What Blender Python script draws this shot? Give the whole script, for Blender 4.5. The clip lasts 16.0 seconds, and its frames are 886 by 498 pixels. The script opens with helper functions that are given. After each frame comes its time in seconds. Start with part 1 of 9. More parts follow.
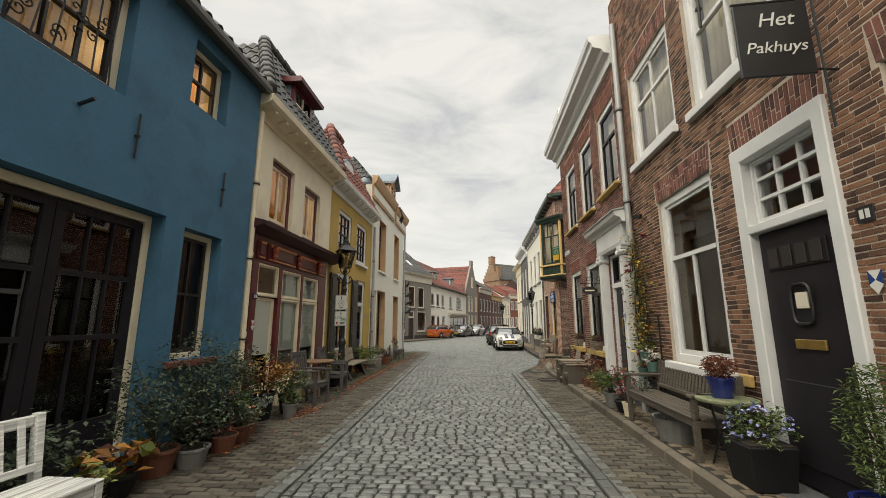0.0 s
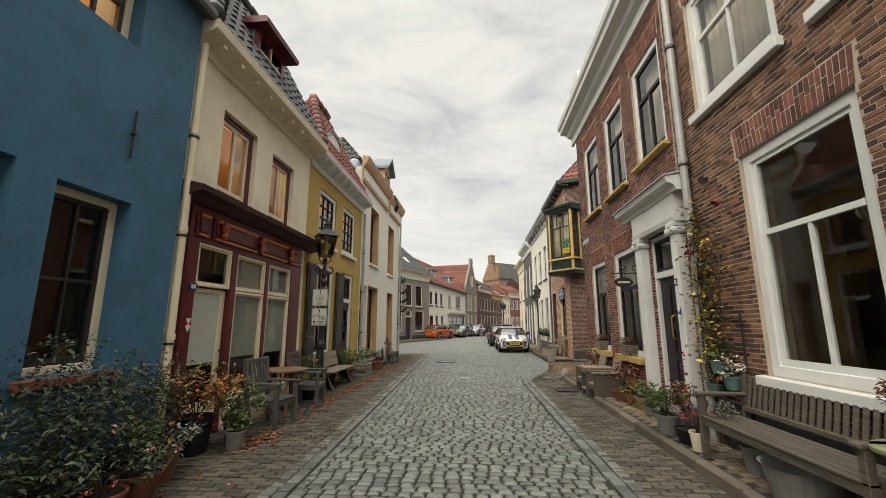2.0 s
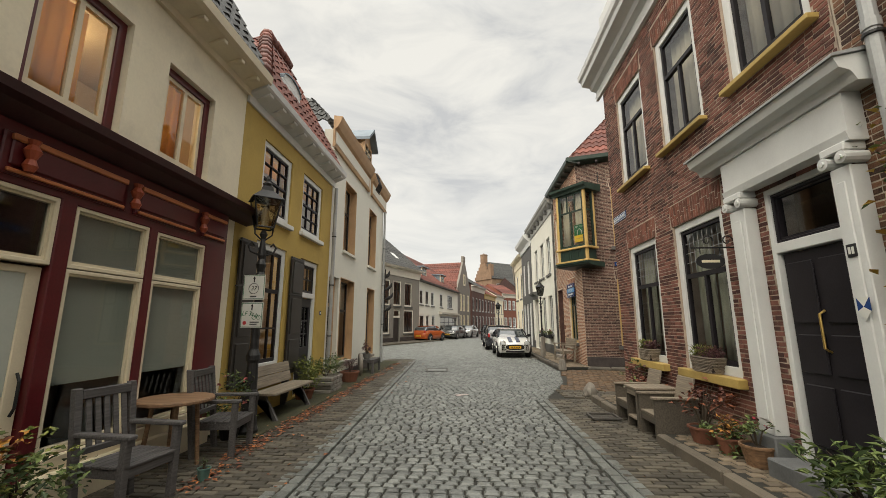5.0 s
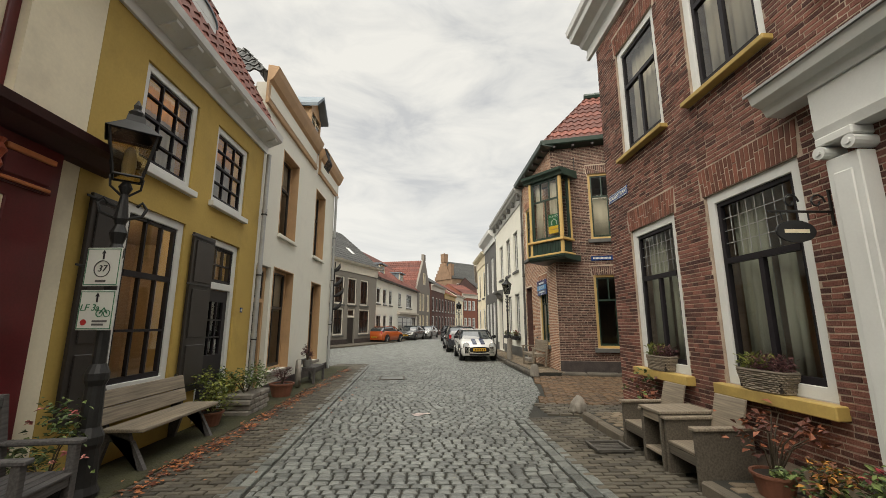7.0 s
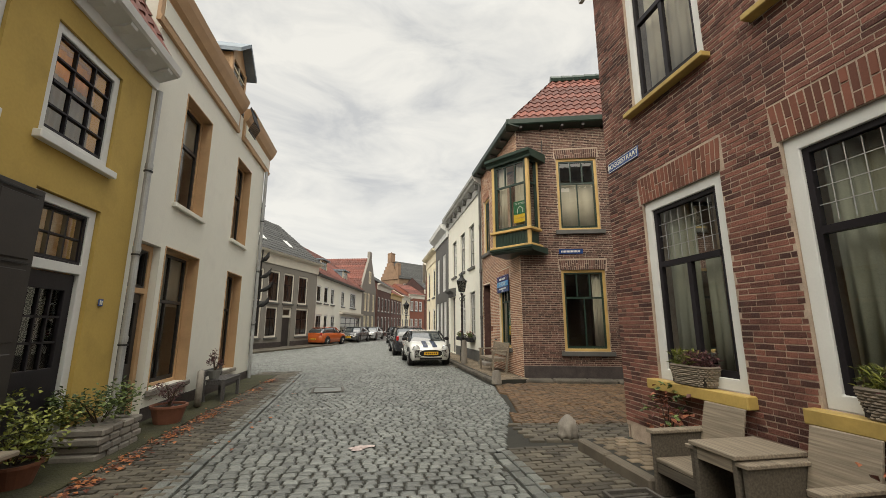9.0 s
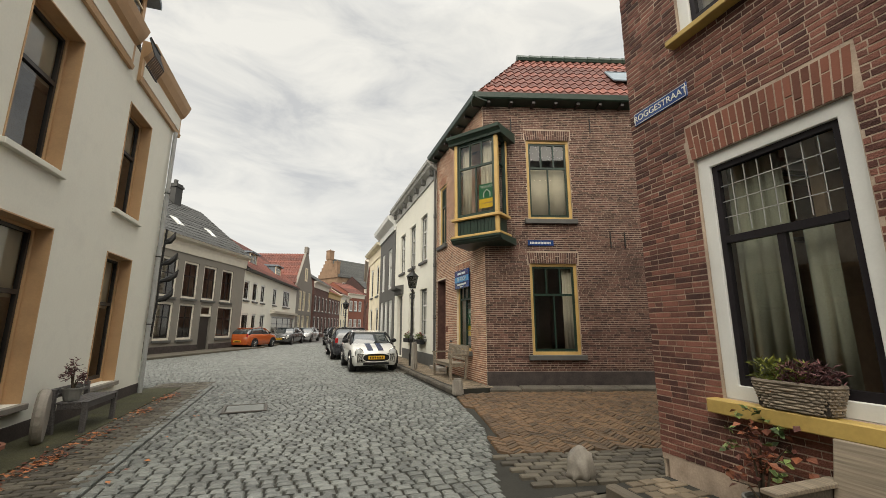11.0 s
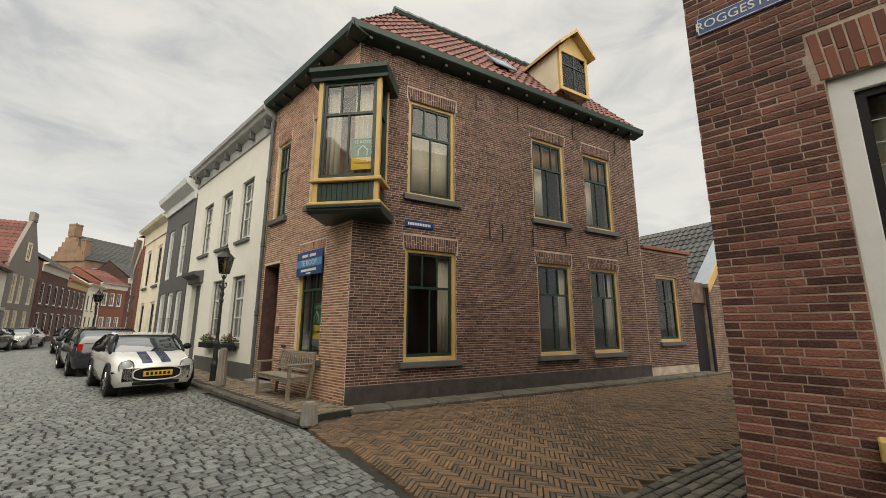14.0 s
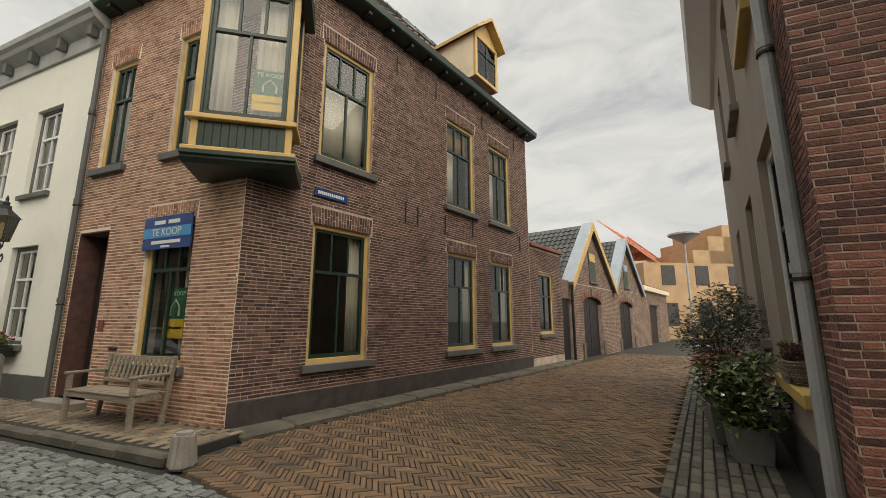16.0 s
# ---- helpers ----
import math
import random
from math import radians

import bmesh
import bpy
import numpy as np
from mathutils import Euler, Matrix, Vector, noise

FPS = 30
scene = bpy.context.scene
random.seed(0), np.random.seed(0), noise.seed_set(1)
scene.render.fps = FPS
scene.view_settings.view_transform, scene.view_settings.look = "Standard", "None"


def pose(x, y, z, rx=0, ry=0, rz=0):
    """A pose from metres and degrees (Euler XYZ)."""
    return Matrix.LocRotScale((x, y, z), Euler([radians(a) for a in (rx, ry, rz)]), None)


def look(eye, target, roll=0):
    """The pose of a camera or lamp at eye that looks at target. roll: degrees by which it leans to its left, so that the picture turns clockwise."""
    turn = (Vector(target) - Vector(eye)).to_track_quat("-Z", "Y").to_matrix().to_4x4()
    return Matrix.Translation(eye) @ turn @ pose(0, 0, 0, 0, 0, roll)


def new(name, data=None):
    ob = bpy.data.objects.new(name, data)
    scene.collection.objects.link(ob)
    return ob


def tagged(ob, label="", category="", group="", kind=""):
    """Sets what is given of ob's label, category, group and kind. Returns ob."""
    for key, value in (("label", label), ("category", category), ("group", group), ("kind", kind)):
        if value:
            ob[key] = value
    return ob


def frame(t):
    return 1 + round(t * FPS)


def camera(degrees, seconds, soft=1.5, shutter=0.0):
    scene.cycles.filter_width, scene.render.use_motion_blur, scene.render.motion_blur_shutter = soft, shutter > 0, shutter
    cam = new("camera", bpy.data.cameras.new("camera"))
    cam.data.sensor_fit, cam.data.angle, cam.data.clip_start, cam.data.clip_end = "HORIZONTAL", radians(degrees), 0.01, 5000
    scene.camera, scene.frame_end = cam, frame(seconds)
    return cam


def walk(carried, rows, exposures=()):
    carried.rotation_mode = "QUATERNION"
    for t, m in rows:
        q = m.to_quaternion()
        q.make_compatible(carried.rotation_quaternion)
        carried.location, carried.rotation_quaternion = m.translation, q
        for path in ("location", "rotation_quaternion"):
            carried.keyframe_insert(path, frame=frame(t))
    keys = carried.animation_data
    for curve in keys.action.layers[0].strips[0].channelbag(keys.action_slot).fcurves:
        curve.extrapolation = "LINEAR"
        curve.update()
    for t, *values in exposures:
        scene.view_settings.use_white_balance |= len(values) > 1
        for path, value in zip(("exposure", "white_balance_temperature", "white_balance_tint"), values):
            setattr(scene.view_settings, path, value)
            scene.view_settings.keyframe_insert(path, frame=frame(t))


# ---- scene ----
cam = camera(96.0, 16.0, soft=0.85)
METRES, EYE, TILT, LEAN, TURN = 14.019, 1.5, -0.7, 0.0, 5.1
ROWS = [
    (0.0, 0.0, 0.0, 0.0, 0.01, 11.24, 0.07),
    (0.5, -0.0004, 0.0292, 0.0002, -0.07, 11.24, 0.06),
    (1.0, 0.0005, 0.0618, 0.0009, -0.02, 11.2, 0.07),
    (1.5, -0.0006, 0.091, 0.0008, -0.15, 11.22, 0.04),
    (2.0, -0.0005, 0.1223, 0.001, -0.18, 11.2, 0.01),
    (2.5, -0.0018, 0.1519, 0.0006, -0.32, 11.3, 0.01),
    (3.0, -0.001, 0.1844, 0.0011, -0.32, 11.34, 0.02),
    (3.5, 0.0006, 0.2133, 0.0026, -0.32, 11.28, 0.04),
    (4.0, 0.0013, 0.2445, 0.0033, -0.41, 11.27, 0.04),
    (6.5, 0.0063, 0.4026, 0.0041, -5.32, 11.35, 0.08),
    (7.0, 0.0082, 0.4356, 0.0049, -7.23, 11.35, 0.1),
    (7.5, 0.0083, 0.4659, 0.005, -9.1, 11.39, 0.15),
    (8.0, 0.0107, 0.4994, 0.0044, -11.06, 11.47, 0.13),
    (8.5, 0.0139, 0.5304, 0.0043, -12.93, 11.5, 0.14),
    (9.0, 0.0175, 0.5636, 0.0046, -14.96, 11.5, 0.17),
    (11.5, 0.0303, 0.7175, 0.0045, -26.74, 11.64, 0.2),
    (12.0, 0.0323, 0.7504, 0.005, -30.62, 11.65, 0.25),
    (12.5, 0.0343, 0.7806, 0.0051, -35.01, 11.66, 0.3),
    (13.0, 0.0388, 0.8125, 0.0059, -40.18, 11.67, 0.38),
    (13.5, 0.0419, 0.8415, 0.0069, -45.32, 11.57, 0.52),
    (14.0, 0.0463, 0.8729, 0.0063, -51.03, 11.44, 0.43),
    (14.5, 0.0504, 0.9019, 0.0066, -56.34, 11.1, 0.54),
    (15.0, 0.0557, 0.9333, 0.007, -62.04, 10.73, 0.59),
    (15.5, 0.0623, 0.963, 0.0069, -67.22, 10.55, 0.62),
    (16.0, 0.0681, 0.9957, 0.0076, -72.77, 10.35, 0.7),
]
EXPOSURES = [(0.0, 0.0), (12.0, 0.0), (14.5, -0.2), (16.0, -0.2)]
walk(cam, [(t, pose(0, 0, EYE, TILT, LEAN, TURN) @ pose(METRES * x, METRES * y, METRES * z, 90 + pitch, roll, yaw)) for t, x, y, z, yaw, pitch, roll in ROWS], EXPOSURES)

# ---- world and light ----
world = bpy.data.worlds.new("world")
scene.world = world
world.use_nodes = True
wn, wl = world.node_tree.nodes, world.node_tree.links
wn.clear()
w_out, w_bg = wn.new("ShaderNodeOutputWorld"), wn.new("ShaderNodeBackground")
w_sky = wn.new("ShaderNodeTexSky")
w_sky.sky_type, w_sky.sun_disc = "NISHITA", False
w_sky.sun_elevation, w_sky.sun_rotation = radians(46), radians(212)
w_gain = wn.new("ShaderNodeMix")
w_gain.data_type, w_gain.blend_type = "RGBA", "MULTIPLY"
w_gain.inputs[0].default_value = 1.0
w_gain.inputs[7].default_value = (0.1, 0.1, 0.1, 1)
w_co, w_map = wn.new("ShaderNodeTexCoord"), wn.new("ShaderNodeMapping")
w_map.inputs["Scale"].default_value = (1.6, 1.6, 4.2)
w_noise, w_ramp = wn.new("ShaderNodeTexNoise"), wn.new("ShaderNodeValToRGB")
w_noise.inputs["Scale"].default_value, w_noise.inputs["Detail"].default_value = 2.3, 10.0
w_noise.inputs["Roughness"].default_value, w_noise.inputs["Distortion"].default_value = 0.58, 0.6
SKY = ((0.34, (0.66, 0.66, 0.645)), (0.47, (0.84, 0.825, 0.77)), (0.62, (0.98, 0.95, 0.865)))
while len(w_ramp.color_ramp.elements) < 3:
    w_ramp.color_ramp.elements.new(0.5)
for e, (p, c) in zip(w_ramp.color_ramp.elements, SKY):
    e.position, e.color = p, (*c, 1)
w_mix = wn.new("ShaderNodeMix")
w_mix.data_type = "RGBA"
w_mix.inputs[0].default_value = 0.88
wl.new(w_co.outputs["Generated"], w_map.inputs["Vector"])
wl.new(w_map.outputs[0], w_noise.inputs["Vector"])
wl.new(w_noise.outputs["Fac"], w_ramp.inputs[0])
wl.new(w_sky.outputs[0], w_gain.inputs[6])
wl.new(w_gain.outputs[2], w_mix.inputs[6])
wl.new(w_ramp.outputs[0], w_mix.inputs[7])
wl.new(w_mix.outputs[2], w_bg.inputs[0])
# an overcast sky grows brighter towards the zenith
w_sep, w_up = wn.new("ShaderNodeSeparateXYZ"), wn.new("ShaderNodeMapRange")
wl.new(w_co.outputs["Generated"], w_sep.inputs[0])
wl.new(w_sep.outputs["Z"], w_up.inputs["Value"])
w_up.interpolation_type = "SMOOTHSTEP"
for key, val in zip(("From Min", "From Max", "To Min", "To Max"), (0.64, 1.0, 1.0, 3.2)):
    w_up.inputs[key].default_value = val
wl.new(w_up.outputs[0], w_bg.inputs[1])
wl.new(w_bg.outputs[0], w_out.inputs[0])

sun = new("sun", bpy.data.lights.new("sun", "SUN"))
sun.data.energy, sun.data.angle, sun.data.color = 4.8, radians(90), (1.0, 0.91, 0.76)
sun.matrix_world = look((-4.0, -6.5, 8.0), (0, 0, 0))


# ---- materials ----
def material(name, colour, rough=0.7, vary=0.25, scale=3.0, fine=40.0, bump=0.25, metal=0.0, colour2=None, piece=0.0, spec=0.5, stain=0.0, coat=0.0, depth=0.004):
    """Node material: base colour, broad stains and fine grain, optional spread from piece to piece."""
    m = bpy.data.materials.new(name)
    m.use_nodes = True
    n, l = m.node_tree.nodes, m.node_tree.links
    b = n["Principled BSDF"]
    b.inputs["Roughness"].default_value, b.inputs["Metallic"].default_value = rough, metal
    b.inputs["Specular IOR Level"].default_value = spec
    b.inputs["Coat Weight"].default_value = coat
    co = n.new("ShaderNodeTexCoord")
    geo = n.new("ShaderNodeNewGeometry")
    big, small = n.new("ShaderNodeTexNoise"), n.new("ShaderNodeTexNoise")
    big.inputs["Scale"].default_value, big.inputs["Detail"].default_value = scale, 5
    small.inputs["Scale"].default_value, small.inputs["Detail"].default_value = fine, 4
    for t in (big, small):
        l.new(geo.outputs["Position"], t.inputs["Vector"])
    lo = tuple(c * (1 - vary) for c in colour)
    hi = colour2 or tuple(min(1, c * (1 + vary)) for c in colour)
    ramp = n.new("ShaderNodeValToRGB")
    ramp.color_ramp.elements[0].position, ramp.color_ramp.elements[1].position = 0.32, 0.68
    ramp.color_ramp.elements[0].color, ramp.color_ramp.elements[1].color = (*lo, 1), (*hi, 1)
    mixv = n.new("ShaderNodeMath")
    mixv.operation = "MULTIPLY_ADD"
    l.new(small.outputs["Fac"], mixv.inputs[0])
    mixv.inputs[1].default_value = 0.35
    half = n.new("ShaderNodeMath")
    half.operation = "MULTIPLY"
    half.inputs[1].default_value = 0.65
    l.new(big.outputs["Fac"], half.inputs[0])
    l.new(half.outputs[0], mixv.inputs[2])
    val = mixv.outputs[0]
    if piece:
        inf = n.new("ShaderNodeObjectInfo")
        s = n.new("ShaderNodeMath")
        s.operation = "ADD"
        l.new(inf.outputs["Random"], s.inputs[0])
        l.new(geo.outputs["Random Per Island"], s.inputs[1])
        fr = n.new("ShaderNodeMath")
        fr.operation = "FRACT"
        l.new(s.outputs[0], fr.inputs[0])
        pm = n.new("ShaderNodeMix")
        pm.data_type = "FLOAT"
        pm.inputs[0].default_value = piece
        l.new(val, pm.inputs[2])
        l.new(fr.outputs[0], pm.inputs[3])
        val = pm.outputs[0]
    l.new(val, ramp.inputs[0])
    out = ramp.outputs[0]
    if stain:
        st, sr, sm = n.new("ShaderNodeTexNoise"), n.new("ShaderNodeValToRGB"), n.new("ShaderNodeMix")
        st.inputs["Scale"].default_value, st.inputs["Detail"].default_value, st.inputs["Roughness"].default_value = 1.3, 8, 0.65
        l.new(geo.outputs["Position"], st.inputs["Vector"])
        sr.color_ramp.elements[0].position, sr.color_ramp.elements[1].position = 0.5, 0.72
        sm.data_type, sm.blend_type = "RGBA", "MULTIPLY"
        sm.inputs[7].default_value = (1 - stain, 1 - stain, 1 - stain * 0.95, 1)
        l.new(st.outputs["Fac"], sr.inputs[0])
        l.new(sr.outputs[0], sm.inputs[0])
        l.new(out, sm.inputs[6])
        out = sm.outputs[2]
    l.new(out, b.inputs["Base Color"])
    if bump:
        bp = n.new("ShaderNodeBump")
        bp.inputs["Strength"].default_value, bp.inputs["Distance"].default_value = bump, depth
        l.new(small.outputs["Fac"], bp.inputs["Height"])
        l.new(bp.outputs[0], b.inputs["Normal"])
    return m


def wood(name, colour, rough=0.65, along=(0.6, 14, 14)):
    """Weathered or painted timber with grain drawn out along one axis."""
    m = material(name, colour, rough, 0.35, 2.0, 60.0, 0.35)
    n, l = m.node_tree.nodes, m.node_tree.links
    co, mp, g = n.new("ShaderNodeTexCoord"), n.new("ShaderNodeMapping"), n.new("ShaderNodeTexNoise")
    mp.inputs["Scale"].default_value = along
    g.inputs["Scale"].default_value, g.inputs["Detail"].default_value = 4.0, 6
    l.new(co.outputs["Object"], mp.inputs["Vector"])
    l.new(mp.outputs[0], g.inputs["Vector"])
    ramp = [x for x in n if x.type == "VALTORGB"][0]
    l.new(g.outputs["Fac"], ramp.inputs[0])
    return m


def glass(name, tint=(0.93, 0.96, 0.95), rough=0.0):
    """A thin pane: clear, with a mirror sheen that grows at a slant."""
    m = bpy.data.materials.new(name)
    m.use_nodes = True
    n, l = m.node_tree.nodes, m.node_tree.links
    n.remove(n["Principled BSDF"])
    clear, gloss, mix, fres = n.new("ShaderNodeBsdfTransparent"), n.new("ShaderNodeBsdfGlossy"), n.new("ShaderNodeMixShader"), n.new("ShaderNodeFresnel")
    clear.inputs["Color"].default_value = (*tint, 1)
    gloss.inputs["Roughness"].default_value, fres.inputs["IOR"].default_value = max(rough, 0.01), 1.75
    g, t, bp = n.new("ShaderNodeNewGeometry"), n.new("ShaderNodeTexNoise"), n.new("ShaderNodeBump")
    t.inputs["Scale"].default_value, t.inputs["Detail"].default_value = 1.6, 1
    bp.inputs["Strength"].default_value, bp.inputs["Distance"].default_value = 0.08, 0.008
    l.new(g.outputs["Position"], t.inputs["Vector"])
    l.new(t.outputs["Fac"], bp.inputs["Height"])
    l.new(bp.outputs[0], gloss.inputs["Normal"])
    l.new(fres.outputs[0], mix.inputs[0])
    l.new(clear.outputs[0], mix.inputs[1])
    l.new(gloss.outputs[0], mix.inputs[2])
    l.new(mix.outputs[0], n["Material Output"].inputs[0])
    return m


M = {}
M["blue"] = material("blue_stucco", (0.042, 0.128, 0.205), 0.8, 0.16, 1.2, 30, 0.35, stain=0.25)
M["cream"] = material("cream_stucco", (0.76, 0.69, 0.52), 0.85, 0.07, 1.5, 35, 0.3, stain=0.18)
M["creamwood"] = material("cream_paint", (0.68, 0.60, 0.43), 0.5, 0.08, 3, 60, 0.15, stain=0.15)
M["yellow"] = material("mustard_stucco", (0.45, 0.315, 0.08), 0.85, 0.1, 1.2, 30, 0.3, stain=0.2)
M["white"] = material("white_stucco", (0.70, 0.69, 0.61), 0.85, 0.05, 1.3, 30, 0.3, stain=0.12)
M["whitepaint"] = material("white_paint", (0.64, 0.65, 0.63), 0.45, 0.05, 4, 60, 0.12, stain=0.1)
M["tan"] = material("tan_paint", (0.46, 0.29, 0.15), 0.55, 0.12, 3, 50, 0.15, stain=0.15)
M["burgundy"] = material("burgundy_paint", (0.09, 0.008, 0.011), 0.35, 0.25, 3, 50, 0.12)
M["shopbrown"] = material("dark_brown_red_paint", (0.042, 0.012, 0.013), 0.5, 0.3, 3, 50, 0.2, stain=0.2)
M["orangepaint"] = material("orange_moulding_paint", (0.50, 0.17, 0.06), 0.45, 0.15, 3, 50, 0.15)
M["greygreen"] = material("grey_green_curtain", (0.40, 0.42, 0.34), 0.9, 0.15, 3, 80, 0.2)
M["redorange"] = material("red_orange_paint", (0.32, 0.065, 0.025), 0.45, 0.2, 3, 50, 0.15)
M["black"] = material("black_paint", (0.017, 0.015, 0.018), 0.42, 0.3, 3, 60, 0.12, coat=0.0, spec=0.2)
M["darkpaint"] = material("dark_brown_paint", (0.022, 0.018, 0.016), 0.45, 0.3, 3, 60, 0.15)
M["darkgreen"] = material("dark_green_paint", (0.014, 0.032, 0.022), 0.4, 0.25, 3, 60, 0.15)
M["ochre"] = material("ochre_paint", (0.50, 0.335, 0.115), 0.5, 0.12, 3, 50, 0.15, stain=0.15)
M["yellowsill"] = material("yellow_sill_paint", (0.44, 0.31, 0.09), 0.6, 0.15, 3, 40, 0.2, stain=0.35)
M["greytrim"] = material("grey_trim_paint", (0.085, 0.085, 0.08), 0.6, 0.2, 3, 50, 0.15)
M["brick"] = material("red_brown_brick", (0.072, 0.026, 0.02), 0.88, 0.25, 9, 70, 1.0, colour2=(0.225, 0.09, 0.064), piece=0.4, stain=0.45, depth=0.008)
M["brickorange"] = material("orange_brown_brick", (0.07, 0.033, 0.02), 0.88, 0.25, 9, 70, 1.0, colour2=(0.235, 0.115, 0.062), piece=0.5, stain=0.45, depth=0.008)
# corner house front: pinkish brick, brightened to hold the stronger light on that side
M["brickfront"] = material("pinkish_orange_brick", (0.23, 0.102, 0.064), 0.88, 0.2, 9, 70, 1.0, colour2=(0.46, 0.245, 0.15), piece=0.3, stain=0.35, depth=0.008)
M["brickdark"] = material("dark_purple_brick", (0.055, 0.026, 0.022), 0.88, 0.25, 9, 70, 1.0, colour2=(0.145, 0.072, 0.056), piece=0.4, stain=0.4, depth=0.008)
M["coachbrick"] = material("weathered_coach_brick", (0.10, 0.06, 0.044), 0.9, 0.3, 6, 50, 0.9, colour2=(0.23, 0.15, 0.11), stain=0.4)
M["brickarch"] = material("red_arch_brick", (0.16, 0.058, 0.036), 0.85, 0.3, 3, 60, 0.5, piece=0.6)
M["mortar"] = material("pale_mortar", (0.44, 0.375, 0.295), 0.95, 0.18, 5, 70, 0.4, stain=0.3)
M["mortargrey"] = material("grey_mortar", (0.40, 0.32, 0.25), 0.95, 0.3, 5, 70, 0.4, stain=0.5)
# pale pointing of that front, whitened for the same light
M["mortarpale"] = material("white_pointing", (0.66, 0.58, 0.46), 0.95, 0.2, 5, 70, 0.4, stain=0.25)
# darker copy of the interior plaster: the gloom of unlit rooms put into colour
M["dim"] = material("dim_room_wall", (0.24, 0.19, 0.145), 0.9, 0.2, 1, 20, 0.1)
M["wornkerb"] = material("worn_dark_kerb", (0.085, 0.075, 0.058), 0.85, 0.4, 3, 50, 0.9, stain=0.4, depth=0.012)
M["plinth"] = material("dark_tarred_plinth", (0.046, 0.036, 0.033), 0.7, 0.45, 5, 40, 1.0, stain=0.2)
M["stone"] = material("grey_stone", (0.22, 0.20, 0.17), 0.8, 0.25, 4, 50, 0.5, stain=0.3)
M["bluestone"] = material("blue_grey_stone", (0.12, 0.125, 0.125), 0.7, 0.25, 4, 50, 0.5, stain=0.3)
M["cobble"] = material("grey_cobble", (0.123, 0.131, 0.12), 0.44, 0.38, 2.5, 70, 0.9, piece=0.35, stain=0.3, depth=0.006)
M["joint"] = material("sandy_joint", (0.02, 0.019, 0.014), 0.9, 0.3, 4, 60, 0.6)
M["paver"] = material("dark_clinker", (0.078, 0.068, 0.05), 0.78, 0.35, 2.5, 60, 0.6, piece=0.6, stain=0.3)
M["paverbrown"] = material("brown_clinker", (0.085, 0.062, 0.04), 0.76, 0.3, 0.55, 60, 0.8, colour2=(0.17, 0.10, 0.05), piece=0.3, stain=0.35)
M["tileyellow"] = material("yellowish_paver", (0.165, 0.13, 0.088), 0.8, 0.3, 3, 60, 0.5, piece=0.5, stain=0.3)
M["kerb"] = material("kerb_stone", (0.125, 0.105, 0.078), 0.8, 0.3, 3, 60, 0.6, piece=0.4, stain=0.35)
M["asphalt"] = material("far_paving", (0.10, 0.098, 0.093), 0.7, 0.3, 0.6, 12, 0.6)
M["rooftile"] = material("dark_roof_tile", (0.036, 0.037, 0.034), 0.6, 0.35, 2, 40, 0.5, piece=0.5, stain=0.3)
M["redtile"] = material("red_roof_tile", (0.135, 0.042, 0.028), 0.7, 0.35, 2, 40, 0.5, piece=0.5, stain=0.3)
M["brighttile"] = material("orange_roof_tile", (0.34, 0.10, 0.045), 0.7, 0.3, 2, 40, 0.5, piece=0.5, stain=0.2)
M["zinc"] = material("zinc", (0.36, 0.37, 0.365), 0.5, 0.15, 4, 40, 0.2, metal=0.2, stain=0.2)
M["iron"] = material("black_iron", (0.022, 0.022, 0.022), 0.5, 0.3, 8, 60, 0.3, metal=0.3)
M["lead"] = material("blue_grey_lead", (0.16, 0.20, 0.235), 0.6, 0.2, 3, 40, 0.2)
M["curtain"] = material("pale_curtain", (0.60, 0.55, 0.44), 0.9, 0.1, 3, 80, 0.2)
# a darker net than the pale curtain, for the blue glazed doors
M["dimcloth"] = material("dusty_net", (0.36, 0.33, 0.28), 0.95, 0.25, 3, 80, 0.2)
M["warmblind"] = material("warm_blind", (0.62, 0.38, 0.12), 0.9, 0.12, 2, 60, 0.2)
for node in [M["warmblind"].node_tree]:
    tr, mx = node.nodes.new("ShaderNodeBsdfTranslucent"), node.nodes.new("ShaderNodeMixShader")
    tr.inputs[0].default_value, mx.inputs[0].default_value = (0.85, 0.60, 0.16, 1), 0.65
    node.links.new(node.nodes["Principled BSDF"].outputs[0], mx.inputs[1])
    node.links.new(tr.outputs[0], mx.inputs[2])
    node.links.new(mx.outputs[0], node.nodes["Material Output"].inputs[0])
M["frost"] = material("frosted_film", (0.44, 0.47, 0.41), 0.25, 0.05, 2, 40, 0.05, coat=0.6)
M["inner"] = material("interior_plaster", (0.42, 0.32, 0.22), 0.9, 0.2, 1, 20, 0.1)
M["brass"] = material("worn_brass", (0.55, 0.38, 0.12), 0.35, 0.2, 10, 60, 0.2, metal=0.9)
M["glass"] = glass("window_glass")
M["carglass"] = material("car_glass", (0.03, 0.038, 0.042), 0.04, 0.1, 2, 20, 0.0, coat=0.8, spec=0.9)
M["grey"] = material("grey_stucco", (0.2, 0.185, 0.16), 0.85, 0.08, 1.3, 30, 0.3, stain=0.15)
M["taupe"] = material("taupe_stucco", (0.30, 0.255, 0.205), 0.85, 0.1, 1.3, 30, 0.3, stain=0.25)


